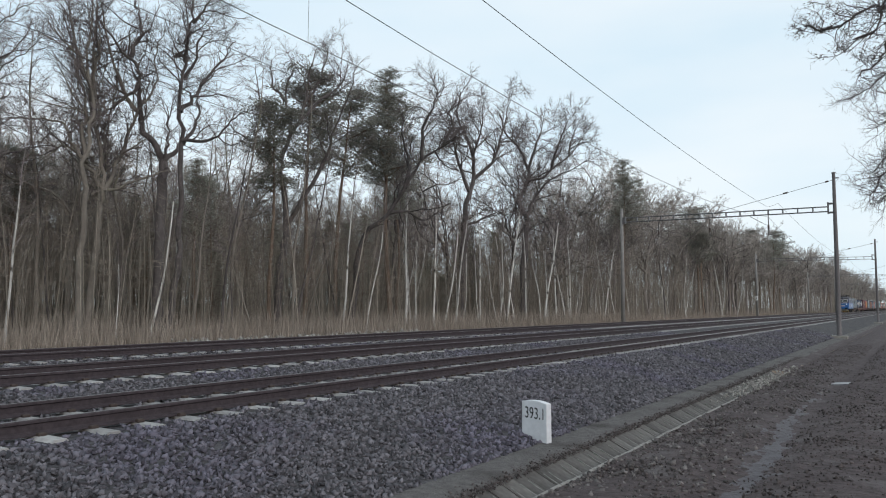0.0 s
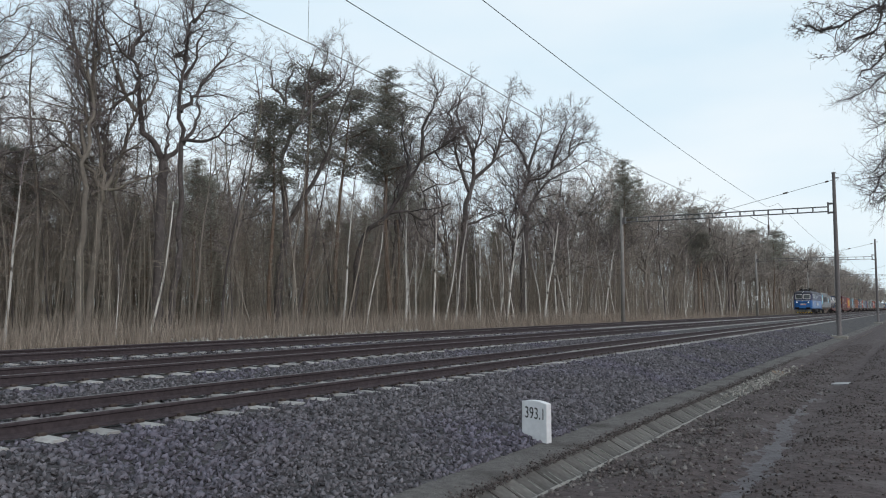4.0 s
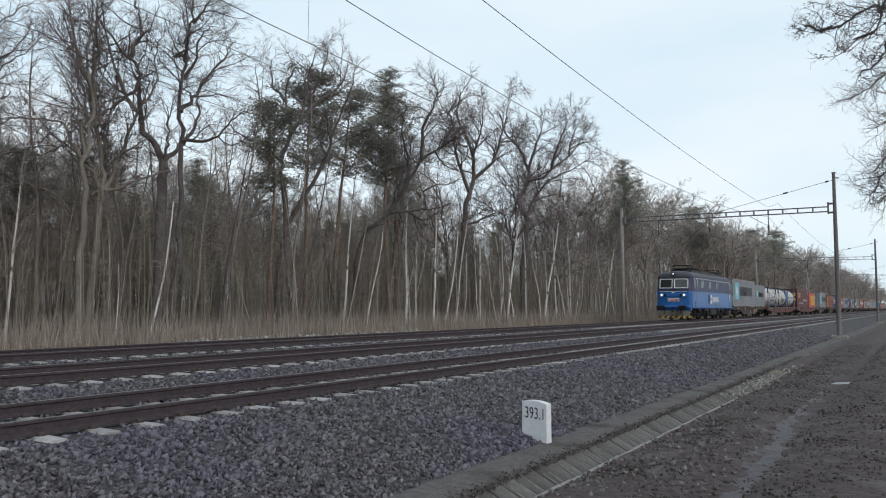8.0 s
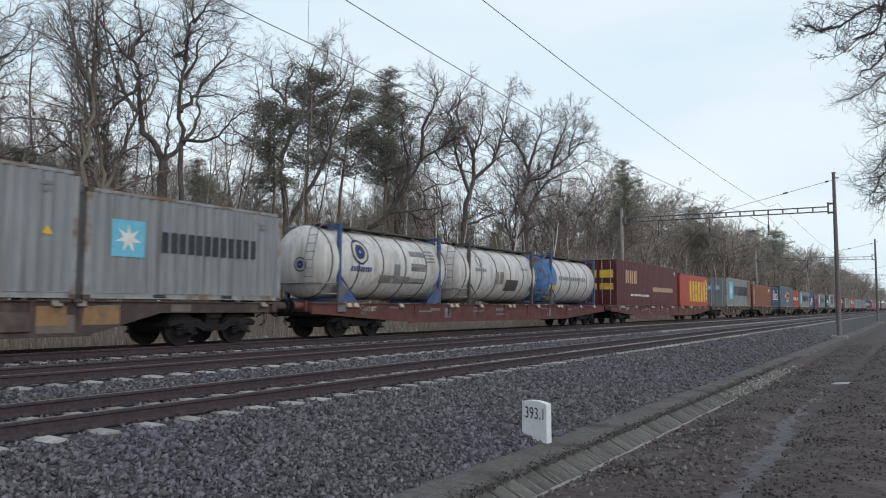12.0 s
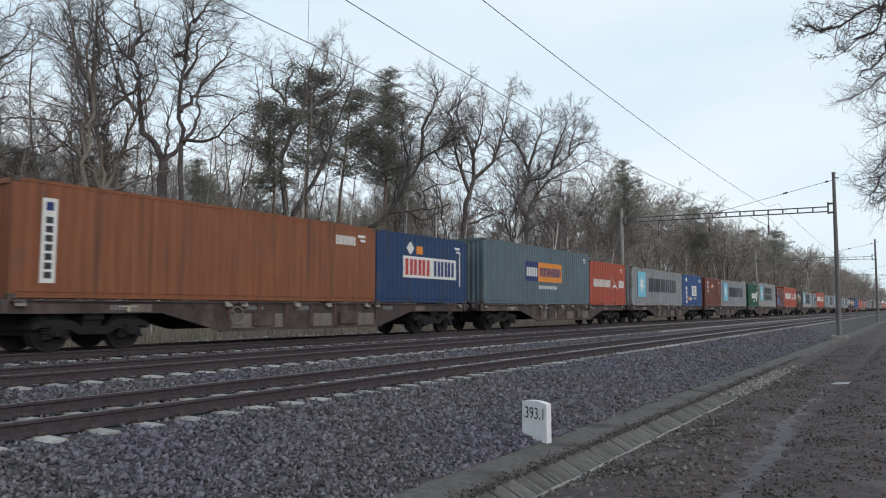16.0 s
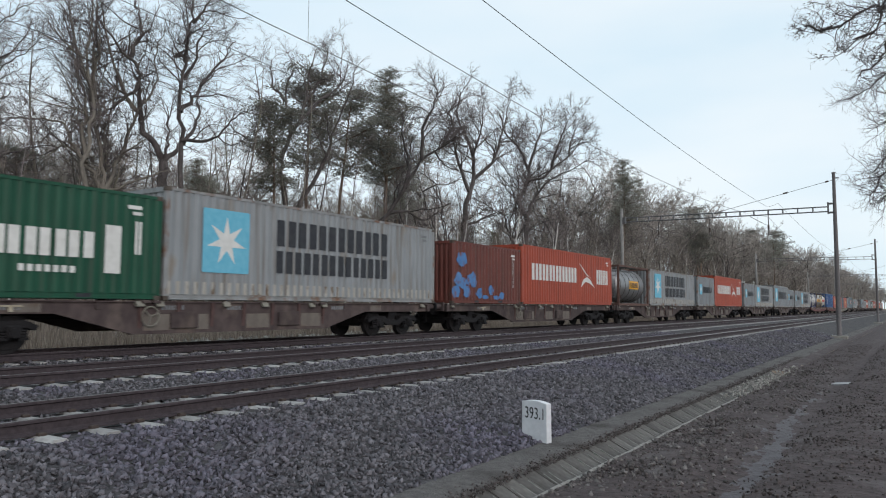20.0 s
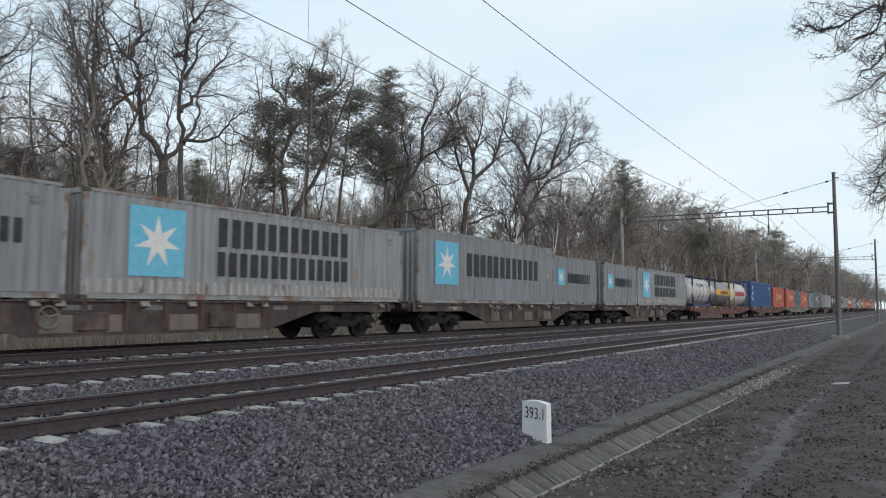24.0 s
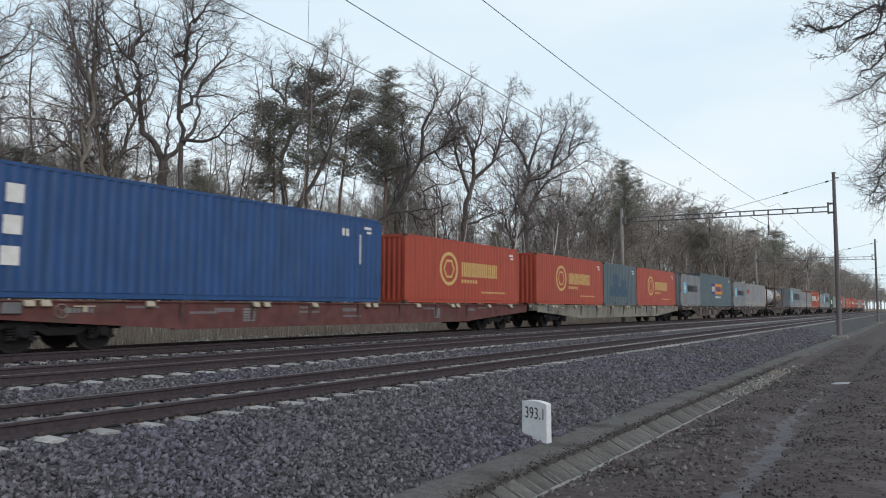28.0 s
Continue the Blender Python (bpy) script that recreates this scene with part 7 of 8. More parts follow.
    # doors, grab rails and steps on both sides
    for s in (-1, 1):
        for y in (2.0, 15.2):
            d = part("cab_door", Geo().box(s * 1.47, s * 1.482, y - 0.36, y + 0.36, 1.75, 3.42, 0.004), L_NAVY, t, "cab door")
            part("door_lower", Geo().box(s * 1.474, s * 1.484, y - 0.36, y + 0.36, 1.75, 2.40), L_BLUE, d)
            part("door_window", Geo().box(s * 1.478, s * 1.490, y - 0.24, y + 0.24, 2.72, 3.30, 0.005), L_SIDEGLASS, d, "dark door window")
            for q in (-0.47, 0.47):
                part("grab_rail", Geo().tube([(s * 1.49, y + q, 1.72), (s * 1.54, y + q, 1.78), (s * 1.54, y + q, 3.36), (s * 1.47, y + q, 3.42)], [0.026] * 4, 6), L_STEEL, t, "pale steel grab rail")
            # No hollow is cut: black plates stand for the shade in the steps.
            for z in (1.10, 1.36):
                part("step_recess", Geo().box(s * 1.475, s * 1.48, y - 0.2, y + 0.2, z, z + 0.14), K_BLACK, t, "dark step recess")
            part("step", Geo().box(s * 1.25, s * 1.45, y - 0.25, y + 0.25, 0.62, 0.65).box(s * 1.25, s * 1.28, y - 0.25, y - 0.2, 0.62, 1.0).box(s * 1.25, s * 1.28, y + 0.2, y + 0.25, 0.62, 1.0), UNDER, t)
        for y, half in ((4.45, 0.52), (7.15, 0.48), (9.8, 0.30)):
            wv = part("side_window", Geo().box(s * 1.462, s * 1.4745, y - half, y + half, 2.76, 3.36, 0.005), L_SIDEGLASS, up, "dark side window")
            part("window_frame", Geo().box(s * 1.465, s * 1.480, y - half - 0.03, y + half + 0.03, 3.35, 3.38).box(s * 1.465, s * 1.480, y - half - 0.03, y + half + 0.03, 2.73, 2.76).box(s * 1.465, s * 1.480, y - half - 0.03, y - half, 2.76, 3.35)
                 .box(s * 1.465, s * 1.480, y + half, y + half + 0.03, 2.76, 3.35).box(s * 1.465, s * 1.478, y - half, y + half, 3.10, 3.13), L_NAVY, wv)
        part("air_scoop", Geo().prism([(s * 1.46, 3.10), (s * 1.53, 3.10), (s * 1.47, 3.30), (s * 1.46, 3.30)], 11.65, 12.55, "y"), L_NAVY, up, "navy ventilation scoop")
    x = 1.4785
    part("emblem_dark", Geo().box(x, x + .003, 6.4, 7.1, 1.42, 2.2).box(x, x + .003, 7.1, 7.22, 1.42, 1.66), K_NAVY, low, "navy square emblem")
    part("emblem_light", Geo().box(x + .001, x + .004, 7.22, 7.86, 1.95, 2.2).box(x + .001, x + .004, 7.62, 7.86, 1.42, 1.95).box(x + .001, x + .004, 7.14, 7.62, 1.42, 1.66), K_WHITE, low, "white square emblem")
    part("lettering", bars(8.05, 10.35, 1.56, 2.02, 5, x + 0.004), K_WHITE, low, "row of white bars")
    part("lettering", bars(8.9, 11.2, 1.22, 1.34, 16, x + 0.004), K_DIM, low, "small pale bars")
    part("notice", Geo().box(x + 0.004, x + 0.008, 15.08, 15.36, 2.02, 2.32), K_WHITE, t, "white paper notice")
    # roof gear
    part("roof_walk", Geo().box(0.55, 0.85, 3.2, 14.2, 4.40, 4.43).box(-0.85, -0.55, 3.2, 14.2, 4.40, 4.43), UNDER, roof)
    for y in range(4, 14):
        part("roof_insulator", once(("roof_insulator",), lambda: Geo().lathe((0, 0, 0), [(0, .06), (.04, .09), (.08, .06), (.12, .09), (.16, .06), (.22, .03)], "z", 10), L_STEEL), L_STEEL, roof, "pale insulator", m=pose(0.2 if y % 2 else -0.3, y + 0.3, 4.30))
    part("roof_busbar", Geo().bar((0.2, 4.2, 4.53), (0.2, 13.4, 4.53), 0.025).bar((-0.3, 5, 4.53), (-0.3, 12.6, 4.53), 0.025), UNDER, roof)
    for y, k in ((3.6, 1), (13.6, -1)):
        pan = part("pantograph", Geo().box(-0.7, 0.7, y - 0.6, y + 0.6, 4.36, 4.42), UNDER, t, "folded dark pantograph")
        for s in (-1, 1):
            part("lower_arm", Geo().bar((s * 0.55, y - 0.5, 4.38), (s * 0.6, y + 1.1 * k, 4.50), 0.03).bar((s * 0.6, y + 1.1 * k, 4.50), (s * 0.35, y - 0.3, 4.66), 0.025), UNDER, pan)
        part("collector_head", Geo().tube([(-0.9, y - 0.3, 4.54), (-0.6, y - 0.3, 4.69), (0.6, y - 0.3, 4.69), (0.9, y - 0.3, 4.54)], [0.03] * 4, 6).tube([(-0.9, y, 4.54), (-0.6, y, 4.69), (0.6, y, 4.69), (0.9, y, 4.54)], [0.03] * 4, 6), UNDER, pan)
    for ya, yb, h in ((3.2, 5.9, 4.30), (6.0, 9.4, 4.36), (9.5, 12.2, 4.32), (12.3, 14.0, 4.26)):
        part("roof_hatch", Geo().prism([(-0.95, 3.98), (0.95, 3.98), (0.86, h), (-0.86, h)], ya, yb, "y"), L_HATCH, roof, "dark raised equipment cover")
        part("hatch_rail", Geo().box(0.84, 0.93, ya + 0.05, yb - 0.05, h, h + 0.03), L_GREYBOX, roof)
    part("whistle", Geo().lathe((0.3, 5.4, 4.3), [(0, .12), (.12, .16), (.2, .1), (.26, .02)], "z", 12), L_STEEL, roof)
    # running gear
    for y in (4.25, 12.95):
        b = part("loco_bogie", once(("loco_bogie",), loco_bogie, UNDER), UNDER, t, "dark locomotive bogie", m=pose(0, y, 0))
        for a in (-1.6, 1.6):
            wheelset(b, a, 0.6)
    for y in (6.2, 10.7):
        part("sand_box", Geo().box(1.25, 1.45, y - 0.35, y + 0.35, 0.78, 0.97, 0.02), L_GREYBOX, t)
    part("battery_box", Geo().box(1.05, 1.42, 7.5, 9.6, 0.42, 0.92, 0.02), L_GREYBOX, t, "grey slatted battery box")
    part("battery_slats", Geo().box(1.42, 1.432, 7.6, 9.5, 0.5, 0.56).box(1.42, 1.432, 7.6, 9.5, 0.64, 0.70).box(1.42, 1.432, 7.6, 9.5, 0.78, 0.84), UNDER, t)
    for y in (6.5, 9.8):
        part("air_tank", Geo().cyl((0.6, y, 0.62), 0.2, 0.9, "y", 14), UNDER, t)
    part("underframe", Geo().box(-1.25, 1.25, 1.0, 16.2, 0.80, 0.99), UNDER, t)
    for ya, yb, za, x in ((1.35, 1.9, 0.30, 1.15), (6.75, 7.4, 0.40, 1.30), (9.75, 10.35, 0.46, 1.28), (10.5, 11.0, 0.36, 1.05), (15.3, 15.9, 0.32, 1.15)):
        part("equipment_case", Geo().box(0.2, x, ya, yb, za, 0.84, 0.02), L_GREYBOX if ya == 9.75 else UNDER, t, "dark equipment case")
    for y in (3.3, 5.4, 11.9, 14.0):
        part("sand_pipe", Geo().tube([(1.22, y, 0.95), (1.2, y + 0.05, 0.5), (0.85, y + 0.15, 0.14)], [0.03] * 3, 6), UNDER, t)
        part("sand_filler", Geo().prism([(y - 0.22, 0.98), (y + 0.22, 0.98), (y + 0.14, 0.80), (y - 0.14, 0.80)], 1.32, 1.47, "x"), L_GREYBOX, t, "grey sand filler")
    return t


def loco_bogie():
    g = Geo()
    for s in (-1, 1):
        g.prism([(-2.5, 0.62), (-2.3, 0.86), (2.3, 0.86), (2.5, 0.62), (2.2, 0.5), (1.0, 0.56), (0.6, 0.42), (-0.6, 0.42), (-1.0, 0.56), (-2.2, 0.5)], s * 1.0, s * 1.14, "x")
        for a in (-1.6, 1.6):
            g.box(s * 1.0, s * 1.26, a - 0.2, a + 0.2, 0.42, 0.78, 0.03)
            g.cyl((s * 1.26 if s > 0 else -1.3, a, 0.6), 0.15, 0.04, "x", 14)
            for d in (-0.38, 0.38):
                g.lathe((s * 1.12, a + d, 0.3), [(0, .1), (.02, .12), (.2, .12), (.4, .12), (.42, .1)], "z", 12)
        g.box(s * 1.05, s * 1.32, -0.45, 0.45, 0.62, 0.82, 0.02)
        g.box(s * 1.2, s * 1.36, -0.2, 0.2, 0.6, 0.95, 0.02)
        g.bar((s * 1.2, -2.4, 0.3), (s * 1.2, 2.4, 0.3), 0.03, 5)
        for d in (-2.35, 2.35):
            g.bar((s * 0.78, d, 0.65), (s * 0.76, d * 1.0, 0.12), 0.03, 5)
    g.box(-1.0, 1.0, -0.4, 0.4, 0.45, 0.8)
    g.box(-0.62, 0.62, -2.5, 2.5, 0.32, 0.86)
    return g


# The train from its front: the wagon's kind, its place behind the locomotive's front buffers and length, and its load at places on the train.
SHORT, LONG = 19.72, 26.35
CONSIST = [("s", 17.05, [("M40", 17.80), ("M20", 30.18)]),
           ("r", 36.95, [("TI", 38.85), ("TS", 47.10), ("TU", 55.30)]),
           ("r", 63.32, [("RCS", 65.05), ("UBC", 79.62)]),
           ("s", 89.68, [("M40r", 96.52)]),
           ("s", 109.40, [("BR40", 110.15), ("CMA", 122.42)]),
           ("s", 129.12, [("PO", 129.90), ("H20", 142.20)]),
           ("s", 148.84, [("M40s", 149.62), ("DEL", 162.05)]),
           ("s", 168.56, [("TEX", 169.45), ("M40s", 175.62)]),
           ("s", 188.28, [("UA", 189.30), ("MS40h", 195.45)]),
           ("s", 208.00, [("OX20", 208.95), ("H40", 215.15)]),
           ("s", 227.72, [("TF", 228.65), ("MS40", 234.98)]),
           ("s", 247.44, [("M20", 248.40), ("H40", 254.75)]),
           ("s", 267.36, [("M20", 268.50), ("MS40", 274.90)]),
           ("s", 287.25, [("M40", 288.15), ("M20", 300.28)]),
           ("s", 306.95, [("M20", 307.65), ("MS40", 313.92)]),
           ("r", 326.68, [("TC", 328.42), ("TB", 336.62), ("TV", 344.85)]),
           ("r", 353.03, [("UES", 353.75), ("IB", 368.90)]),
           ("g", 379.38, [("IB", 379.95), ("SL20", 389.22), ("IB", 395.42)]),
           ("s", 405.75, [("M20", 406.40), ("PO", 412.55)])]
FAR_CONSIST = [("s", [("M20", 0.75), ("G40", 6.9)]), ("s", [("TW", 0.8), ("TF", 7.2)]), ("s", [("M40", 0.75), ("W20", 13.0)]), ("s", [("W20", 0.75), ("H40", 6.9)]),
               ("s", [("W20", 0.75), ("M40", 6.9)]), ("s", [("GN20", 0.75), ("G40", 6.9)]), ("s", [("R40", 0.75), ("W20", 13.0)]), ("s", [("O30", 0.75), ("O30", 10.0)]),
               ("s", [("R40", 0.75), ("H20", 13.0)]), ("s", [("H20", 0.75), ("G40", 6.9)]), ("s", [("W20", 0.75), ("R40", 6.9)])]
MOVERS = []
KIND = {"s": (SHORT, FRAME_BROWN, "dusty brown skeletal container wagon on two bogies", False), "r": (LONG, FRAME_RED, "long red skeletal container wagon with yellow clamps", True),
        "g": (LONG, FRAME_GREY, "long grey-beige skeletal container wagon", True)}
rows = list(CONSIST)
place = 425.47
for kind, load in FAR_CONSIST:
    rows.append((kind, place, [(c, place + d) for c, d in load]))
    place += SHORT
MOVERS.append((locomotive(), -0.28, 0.0))
PROTO = {}
SEEN = {}
for kind, at, load in rows:
    L, m, label, long = KIND[kind]
    if kind not in PROTO:
        PROTO[kind] = w = wagon(L, m, label, long)
    else:
        w = copy_thing(PROTO[kind], pose(0, at, 0))
    MOVERS.append((w, at, 0.0))
    for code, u in load:
        if code in SEEN:
            c = copy_thing(SEEN[code], pose(0, u, 1.17))
        elif code.startswith("T") and code != "TEX":
            c = SEEN[code] = tank(code)
        else:
            c = SEEN[code] = container(*style(code)[:5], *style(code)[5:])
        MOVERS.append((c, u, 1.172))
for ya, yb in ((12.13, 12.80), (13.16, 14.10)):
    part("painted_patch", Geo().box(1.126, 1.131, ya, yb, 0.60, 1.03), SILL_OCHRE, PROTO["s"], "faded ochre patch")


# ---- small ground pieces: gutter slabs, sleepers, stones ----
def tri_mesh(name, V, F, material):
    me = bpy.data.meshes.new(name)
    me.vertices.add(len(V))
    me.vertices.foreach_set("co", V.astype(np.float32).ravel())
    me.loops.add(F.size)
    me.loops.foreach_set("vertex_index", F.astype(np.int32).ravel())
    me.polygons.add(len(F))
    me.polygons.foreach_set("loop_start", np.arange(0, F.size, 3, dtype=np.int32))
    me.materials.append(material)
    me.update(calc_edges=True)
    return me


OCTA_V = np.array([(1, 0, 0), (-1, 0, 0), (0, 1, 0), (0, -1, 0), (0, 0, 1), (0, 0, -1)], float)
OCTA_F = np.array([(0, 2, 4), (2, 1, 4), (1, 3, 4), (3, 0, 4), (2, 0, 5), (1, 2, 5), (3, 1, 5), (0, 3, 5)])


def stones(seed, xyz, size, flat=0.6):
    """Angular crushed stones: jittered octahedra, each turned its own way."""
    r = np.random.RandomState(seed)
    n = len(xyz)
    S = size[:, None] * r.uniform(0.55, 1.25, (n, 3)) * np.array([1, 1, flat])
    V = OCTA_V[None] * S[:, None, :] + r.normal(0, 0.22, (n, 6, 3)) * size[:, None, None]
    q = r.normal(size=(n, 4))
    q /= np.linalg.norm(q, axis=1, keepdims=True)
    w, x, y, z = q.T
    R = np.stack([1 - 2 * (y * y + z * z), 2 * (x * y - z * w), 2 * (x * z + y * w), 2 * (x * y + z * w), 1 - 2 * (x * x + z * z), 2 * (y * z - x * w),
                  2 * (x * z - y * w), 2 * (y * z + x * w), 1 - 2 * (x * x + y * y)], 1).reshape(n, 3, 3)
    V = np.einsum("nij,nkj->nki", R, V) + xyz[:, None, :]
    F = OCTA_F[None] + 6 * np.arange(n)[:, None, None]
    return V.reshape(-1, 3), F.reshape(-1, 3)


npr = np.random.RandomState(9)
bx, bz = np.array([p[0] for p in BED]), np.array([p[1] for p in BED])


def ballast_points(n, xa, xb, ya, yb, bias):
    x = npr.uniform(xa, xb, n)
    y = ya + (yb - ya) * npr.uniform(0, 1, n) ** bias
    keep = np.ones(n, bool)
    for _, xc, zc, phase, p_ in SLEEPER_SET:
        d = np.abs((y - phase + p_ / 2) % p_ - p_ / 2)
        keep &= ~((np.abs(x - xc) < 1.31) & (d < 0.16))
        for s in (-0.7525, 0.7525):
            keep &= np.abs(x - xc - s) > 0.10
    x, y = x[keep], y[keep]
    return np.stack([x, y, np.interp(x, bx, bz) + npr.uniform(-0.012, 0.018, len(x))], 1)


pts = np.concatenate([ballast_points(25000, -7.7, -4.86, 1.5, 24, 1.5), ballast_points(9000, -7.7, -4.9, 22, 60, 1.3), ballast_points(7000, -10.3, -7.6, 2, 22, 1.3),
                      ballast_points(12000, -11.9, -10.1, 3, 40, 1.5), ballast_points(5000, -15.9, -14.3, 4, 40, 1.4), ballast_points(2500, -18.3, -15.7, 5, 40, 1.4)])
sz = npr.uniform(0.026, 0.055, len(pts)) * (1 + 0.010 * np.clip(pts[:, 1], 0, 60))
tagged(new("ballast_stones", tri_mesh("ballast_stones", *stones(1, pts, sz), M_STONE)), "loose angular dark grey ballast stones", "ballast", "", "stuff")

n = 3600
x = -3.7 + 1.7 * npr.uniform(0, 1, n) ** 1.6
y = 3.5 + 26 * npr.uniform(0, 1, n) ** 1.7
lx, lz = np.array([p[0] for p in LAND]), np.array([p[1] for p in LAND])
pts = np.stack([x, y, np.interp(x, lx, lz) + npr.uniform(0.0, 0.025, n)], 1)
sz = npr.uniform(0.012, 0.064, n) * npr.uniform(0.4, 1.2, n)
tagged(new("rubble_stones", tri_mesh("rubble_stones", *stones(2, pts, sz), M_RUBBLE)), "brown-grey rubble along the gutter", "rubble", "", "stuff")
n = 7000
x = npr.uniform(-3.3, 1.1, n)
y = 3 + 40 * npr.uniform(0, 1, n) ** 1.6
pts = np.stack([x, y, np.interp(x, lx, lz) + npr.uniform(0.0, 0.02, n)], 1)
keep = ~((x > -2.3) & (x < -1.8))
sz = npr.uniform(0.006, 0.034, n) * npr.uniform(0.4, 1.2, n)
tagged(new("path_pebbles", tri_mesh("path_pebbles", *stones(3, pts[keep], sz[keep], 0.35), M_RUBBLE)), "pebbles and leaf scraps on the muddy path", "pebbles", "", "stuff")
n = 5200
x, y = -4.205 - np.abs(npr.normal(0, 0.09, n)), 4 + 30 * npr.uniform(0, 1, n) ** 1.5
pts = np.stack([x, y, np.interp(x, [-5, -4.42, -4.31, -4.22, -4.15, -4.05], [-0.79, -0.80, -0.81, -0.835, -0.875, -0.96]) + npr.uniform(-0.01, 0.015, n)], 1)
tagged(new("soil_clods", tri_mesh("soil_clods", *stones(6, pts, npr.uniform(0.006, 0.022, n)), M_CLOD)), "dark soil clods along the gutter's upper edge", "soil", "", "stuff")
n = 34000
x = npr.uniform(-3.68, 1.1, n)
y = 3.5 + 46 * npr.uniform(0, 1, n) ** 2.2
keep = np.abs(x + 2.0) > 0.20 * npr.uniform(0.3, 1.6, n)
pts = np.stack([x, y, np.interp(x, lx, lz) + npr.uniform(-0.005, 0.03, n)], 1)[keep]
tagged(new("path_clods", tri_mesh("path_clods", *stones(7, pts, npr.uniform(0.008, 0.042, len(pts)) * npr.uniform(0.3, 1.1, len(pts)), 0.5), M_CLOD)), "trampled clods of dark brown mud and dead leaves on the path", "soil", "", "stuff")
n = 260
x, y = npr.uniform(-26.5, -23.5, n), npr.uniform(19, 36, n)
pts = np.stack([x, y, np.full(n, -0.20)], 1)
tagged(new("pale_rubble", tri_mesh("pale_rubble", *stones(4, pts, npr.uniform(0.04, 0.15, n)), M_PALE)), "heap of pale broken stones on the verge", "rubble", "", "stuff")
n = 500
x, y = npr.normal(-3.85, 0.14, n), npr.normal(23.5, 2.6, n)
pts = np.stack([x, y, npr.uniform(-0.9, -0.82, n)], 1)
tagged(new("pale_gravel", tri_mesh("pale_gravel", *stones(5, pts, npr.uniform(0.015, 0.05, n)), M_PALE)), "patch of pale gravel spilled by the gutter", "gravel", "", "stuff")

M_PUDDLE = mat("puddle_water", (0.10, 0.10, 0.11), (0.14, 0.14, 0.15), 4, 0.34, spec=0.4)
pool = [(-1.9 + (0.23 + 0.05 * math.sin(3 * a + 1)) * math.cos(a) + 0.10 * math.sin(a), 23.75 + (0.42 + 0.1 * math.sin(2 * a)) * math.sin(a)) for a in [2 * math.pi * i / 18 for i in range(18)]]
setting("puddle", Geo().prism(pool, -0.93, -0.868, "z"), M_PUDDLE, "small bright puddle of rainwater in the path's rut", "puddle")
SLAB = Geo().prism([(-4.30, -0.84), (-4.16, -0.905), (-4.02, -0.975), (-3.90, -1.025), (-3.82, -1.04), (-3.78, -1.035), (-3.78, -1.13), (-3.86, -1.13), (-4.32, -0.91)], 0.0, 0.290, "y").mesh("slab", M_GUTTER)
JOINT = Geo().prism([(-4.16, -0.901), (-4.02, -0.971), (-3.90, -1.021), (-3.82, -1.036), (-3.78, -1.031), (-3.78, -1.06), (-3.86, -1.06), (-4.16, -0.93)], -0.012, 0.014, "y").mesh("joint", M_JOINT)
LIP = Geo().box(-3.78, -3.722, 0.0, 0.290, -1.12, -0.905, 0.018).mesh("lip", M_LIP)
gutter = tagged(thing("drain_gutter", "shallow drain of sloping concrete slabs beside the path", "drain"), kind="structure")
for i in range(-14, 87):
    y = 0.6 + i * 0.301
    slab = part("slab", SLAB, None, gutter, m=pose(rnd(-.008, .008), y, rnd(-.004, .004) - 0.004, 0.7, 0, rnd(-.3, .3)))
    part("joint", JOINT, None, gutter, "pale mortar joint", m=pose(rnd(-.004, .004), y + 0.008, rnd(-.002, .004), 0, 0, rnd(-1.2, 1.2)))
    part("lip", LIP, None, gutter, "pale concrete edge", m=pose(rnd(-.006, .006), y, rnd(-.006, .006)))

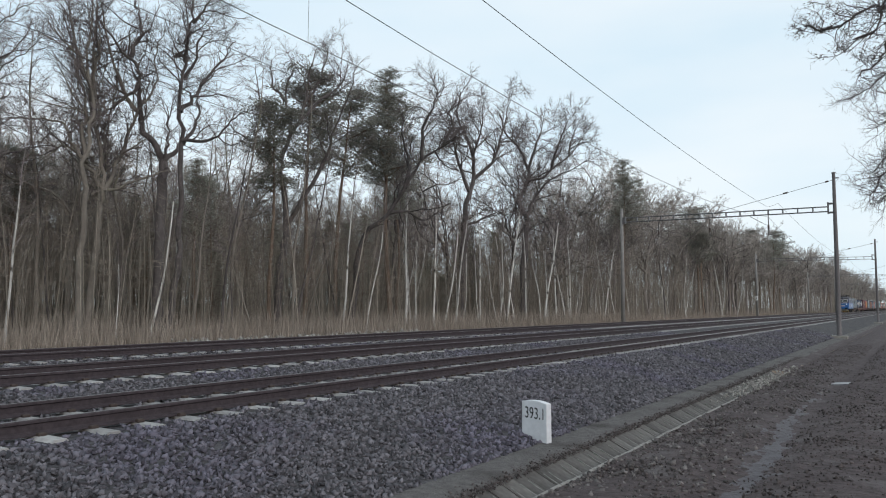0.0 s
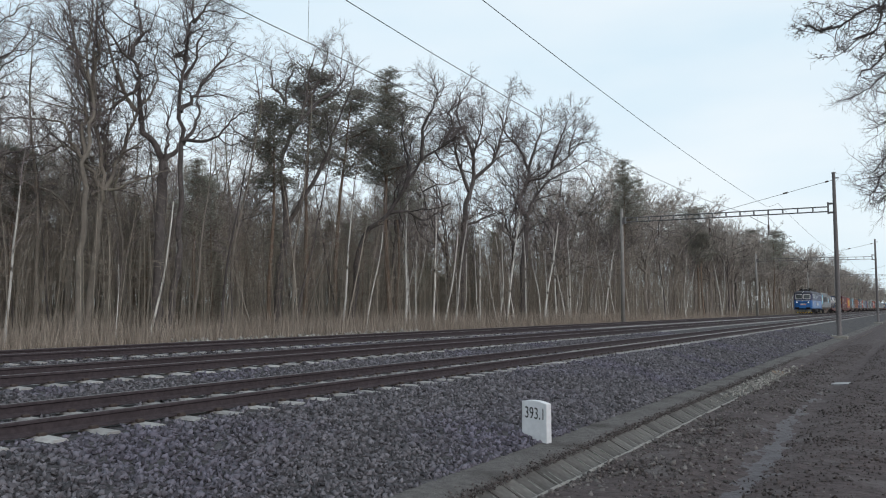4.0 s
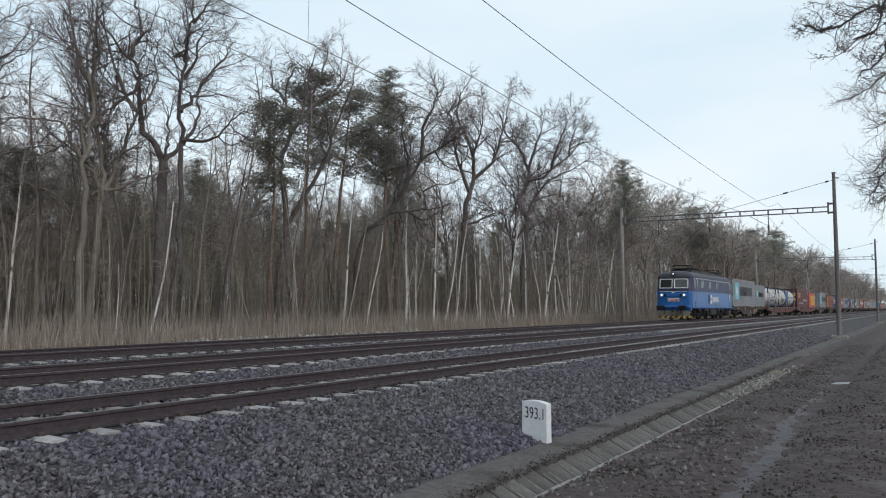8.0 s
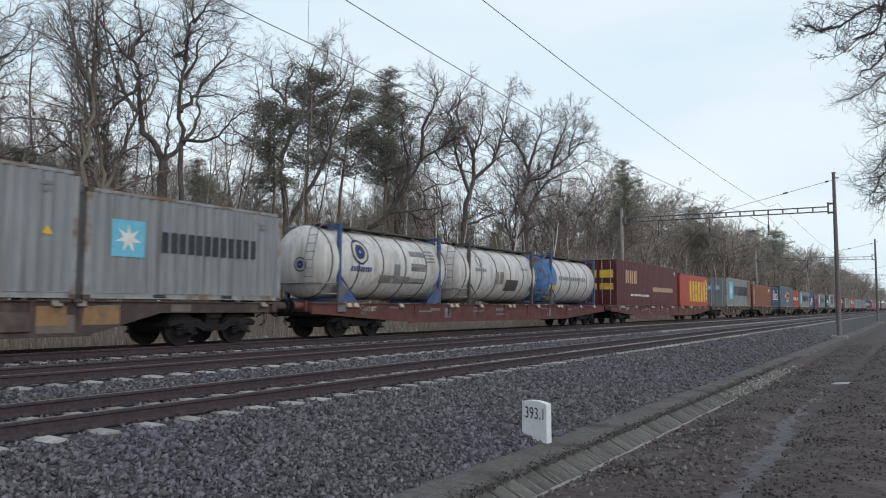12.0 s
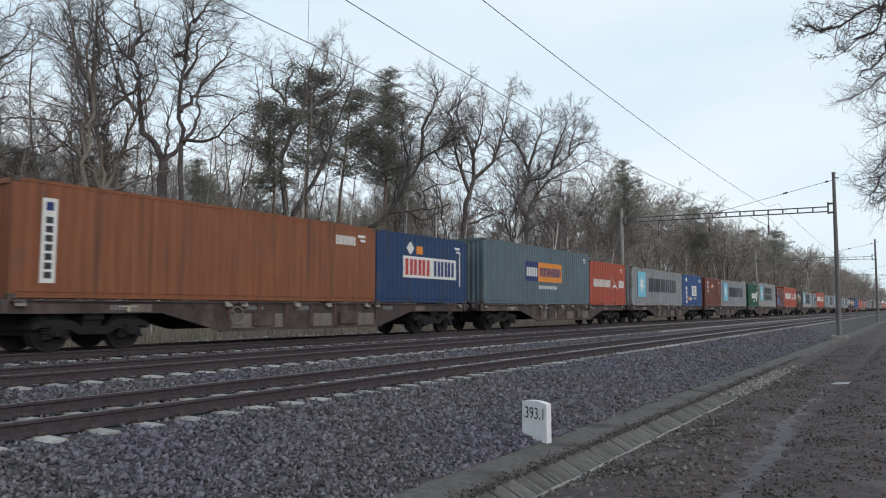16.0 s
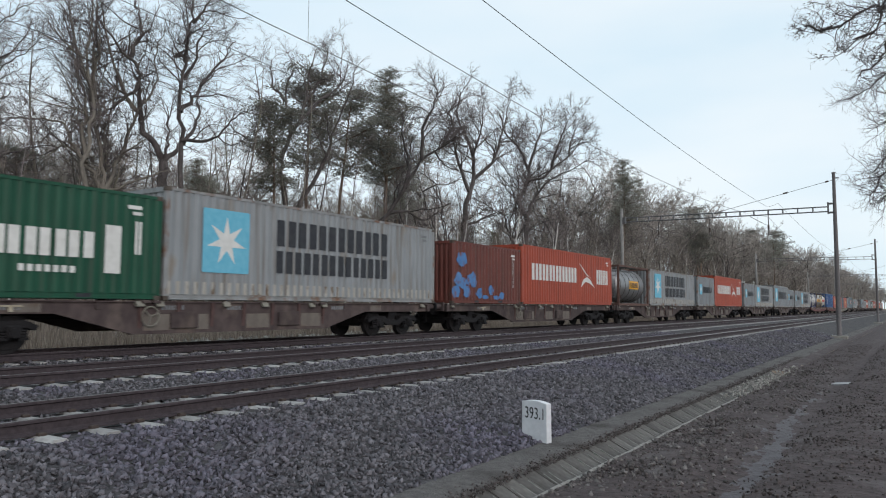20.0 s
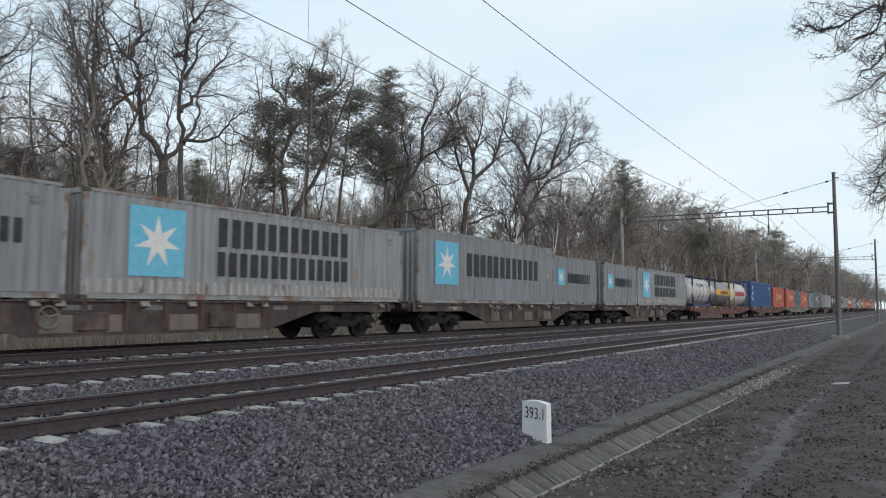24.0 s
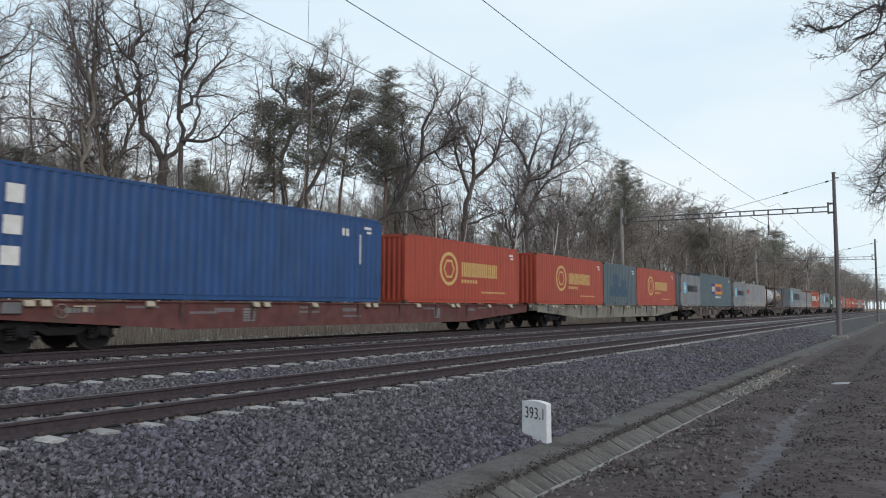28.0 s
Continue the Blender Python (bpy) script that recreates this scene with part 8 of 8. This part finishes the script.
prof = [(-0.13, -0.2), (0.13, -0.2), (0.11, -0.045), (0.07, 0.0), (-0.07, 0.0), (-0.11, -0.045)]
S_GEO = Geo().prism([(a, b) for a, b in prof], -1.25, -0.45, "x").prism(prof, 0.45, 1.25, "x").prism([(a, b - 0.03) for a, b in prof], -0.45, 0.45, "x")
SLEEPER = S_GEO.mesh("sleeper", M_SLEEPER)
CLIP_GEO = Geo()
for s in (-0.7525, 0.7525):
    for d in (-0.10, 0.10):
        CLIP_GEO.box(s + d - 0.035, s + d + 0.035, -0.05, 0.05, -0.005, 0.04, 0.01)
CLIPS = CLIP_GEO.mesh("rail_clips", M_CLIP)
for track, xc, zc, phase, p_ in SLEEPER_SET:
    top = zc - 0.178
    for i in range(-4, 200):
        o = part("sleeper", SLEEPER, None, track, m=pose(xc + rnd(-.012, .012), phase + i * p_ + rnd(-.01, .01), top + rnd(-.006, .006), 0, 0, rnd(-.4, .4)))
        if i < 50:
            part("rail_clips", CLIPS, None, track, m=pose(xc, phase + i * p_, top))
    g = Geo()
    for i in list(range(int((Y0 - phase) / p_), -4)) + list(range(200, int((700 - phase) / p_))):
        y = phase + i * p_
        g.box(xc - 1.25, xc + 1.25, y - 0.09, y + 0.09, top - 0.1, top)
    tagged(part("far_sleepers", g, M_SLEEPER, track), kind="stuff")


# ---- what moves: the train at an even speed, its wheels rolling ----
def motions():
    x, z = T3
    for ob, u, h in MOVERS:
        walk(ob, [(t, pose(x, u - 0.4 - SPEED * (t - 11.0), z + h)) for t in (0.0, 7.0, 14.0, 21.0, CLIP)])
    steps = int(CLIP * FPS) + 1
    for (y, r), sets in SPINNERS.items():
        turn = math.degrees(SPEED / FPS / r)
        walk(sets[0], [(i / FPS, pose(0, y, r, turn * i)) for i in range(steps)])
    for o in bpy.data.objects:
        if o.name.startswith("wheelset"):
            for (y, r), sets in SPINNERS.items():
                if o is not sets[0] and o.animation_data is None and abs(o.location.y - y) < 0.01 and abs(o.location.z - r) < 0.01:
                    o.rotation_mode = "QUATERNION"
                    keys = o.animation_data_create()
                    keys.action = sets[0].animation_data.action
                    keys.action_slot = sets[0].animation_data.action_slot


motions()
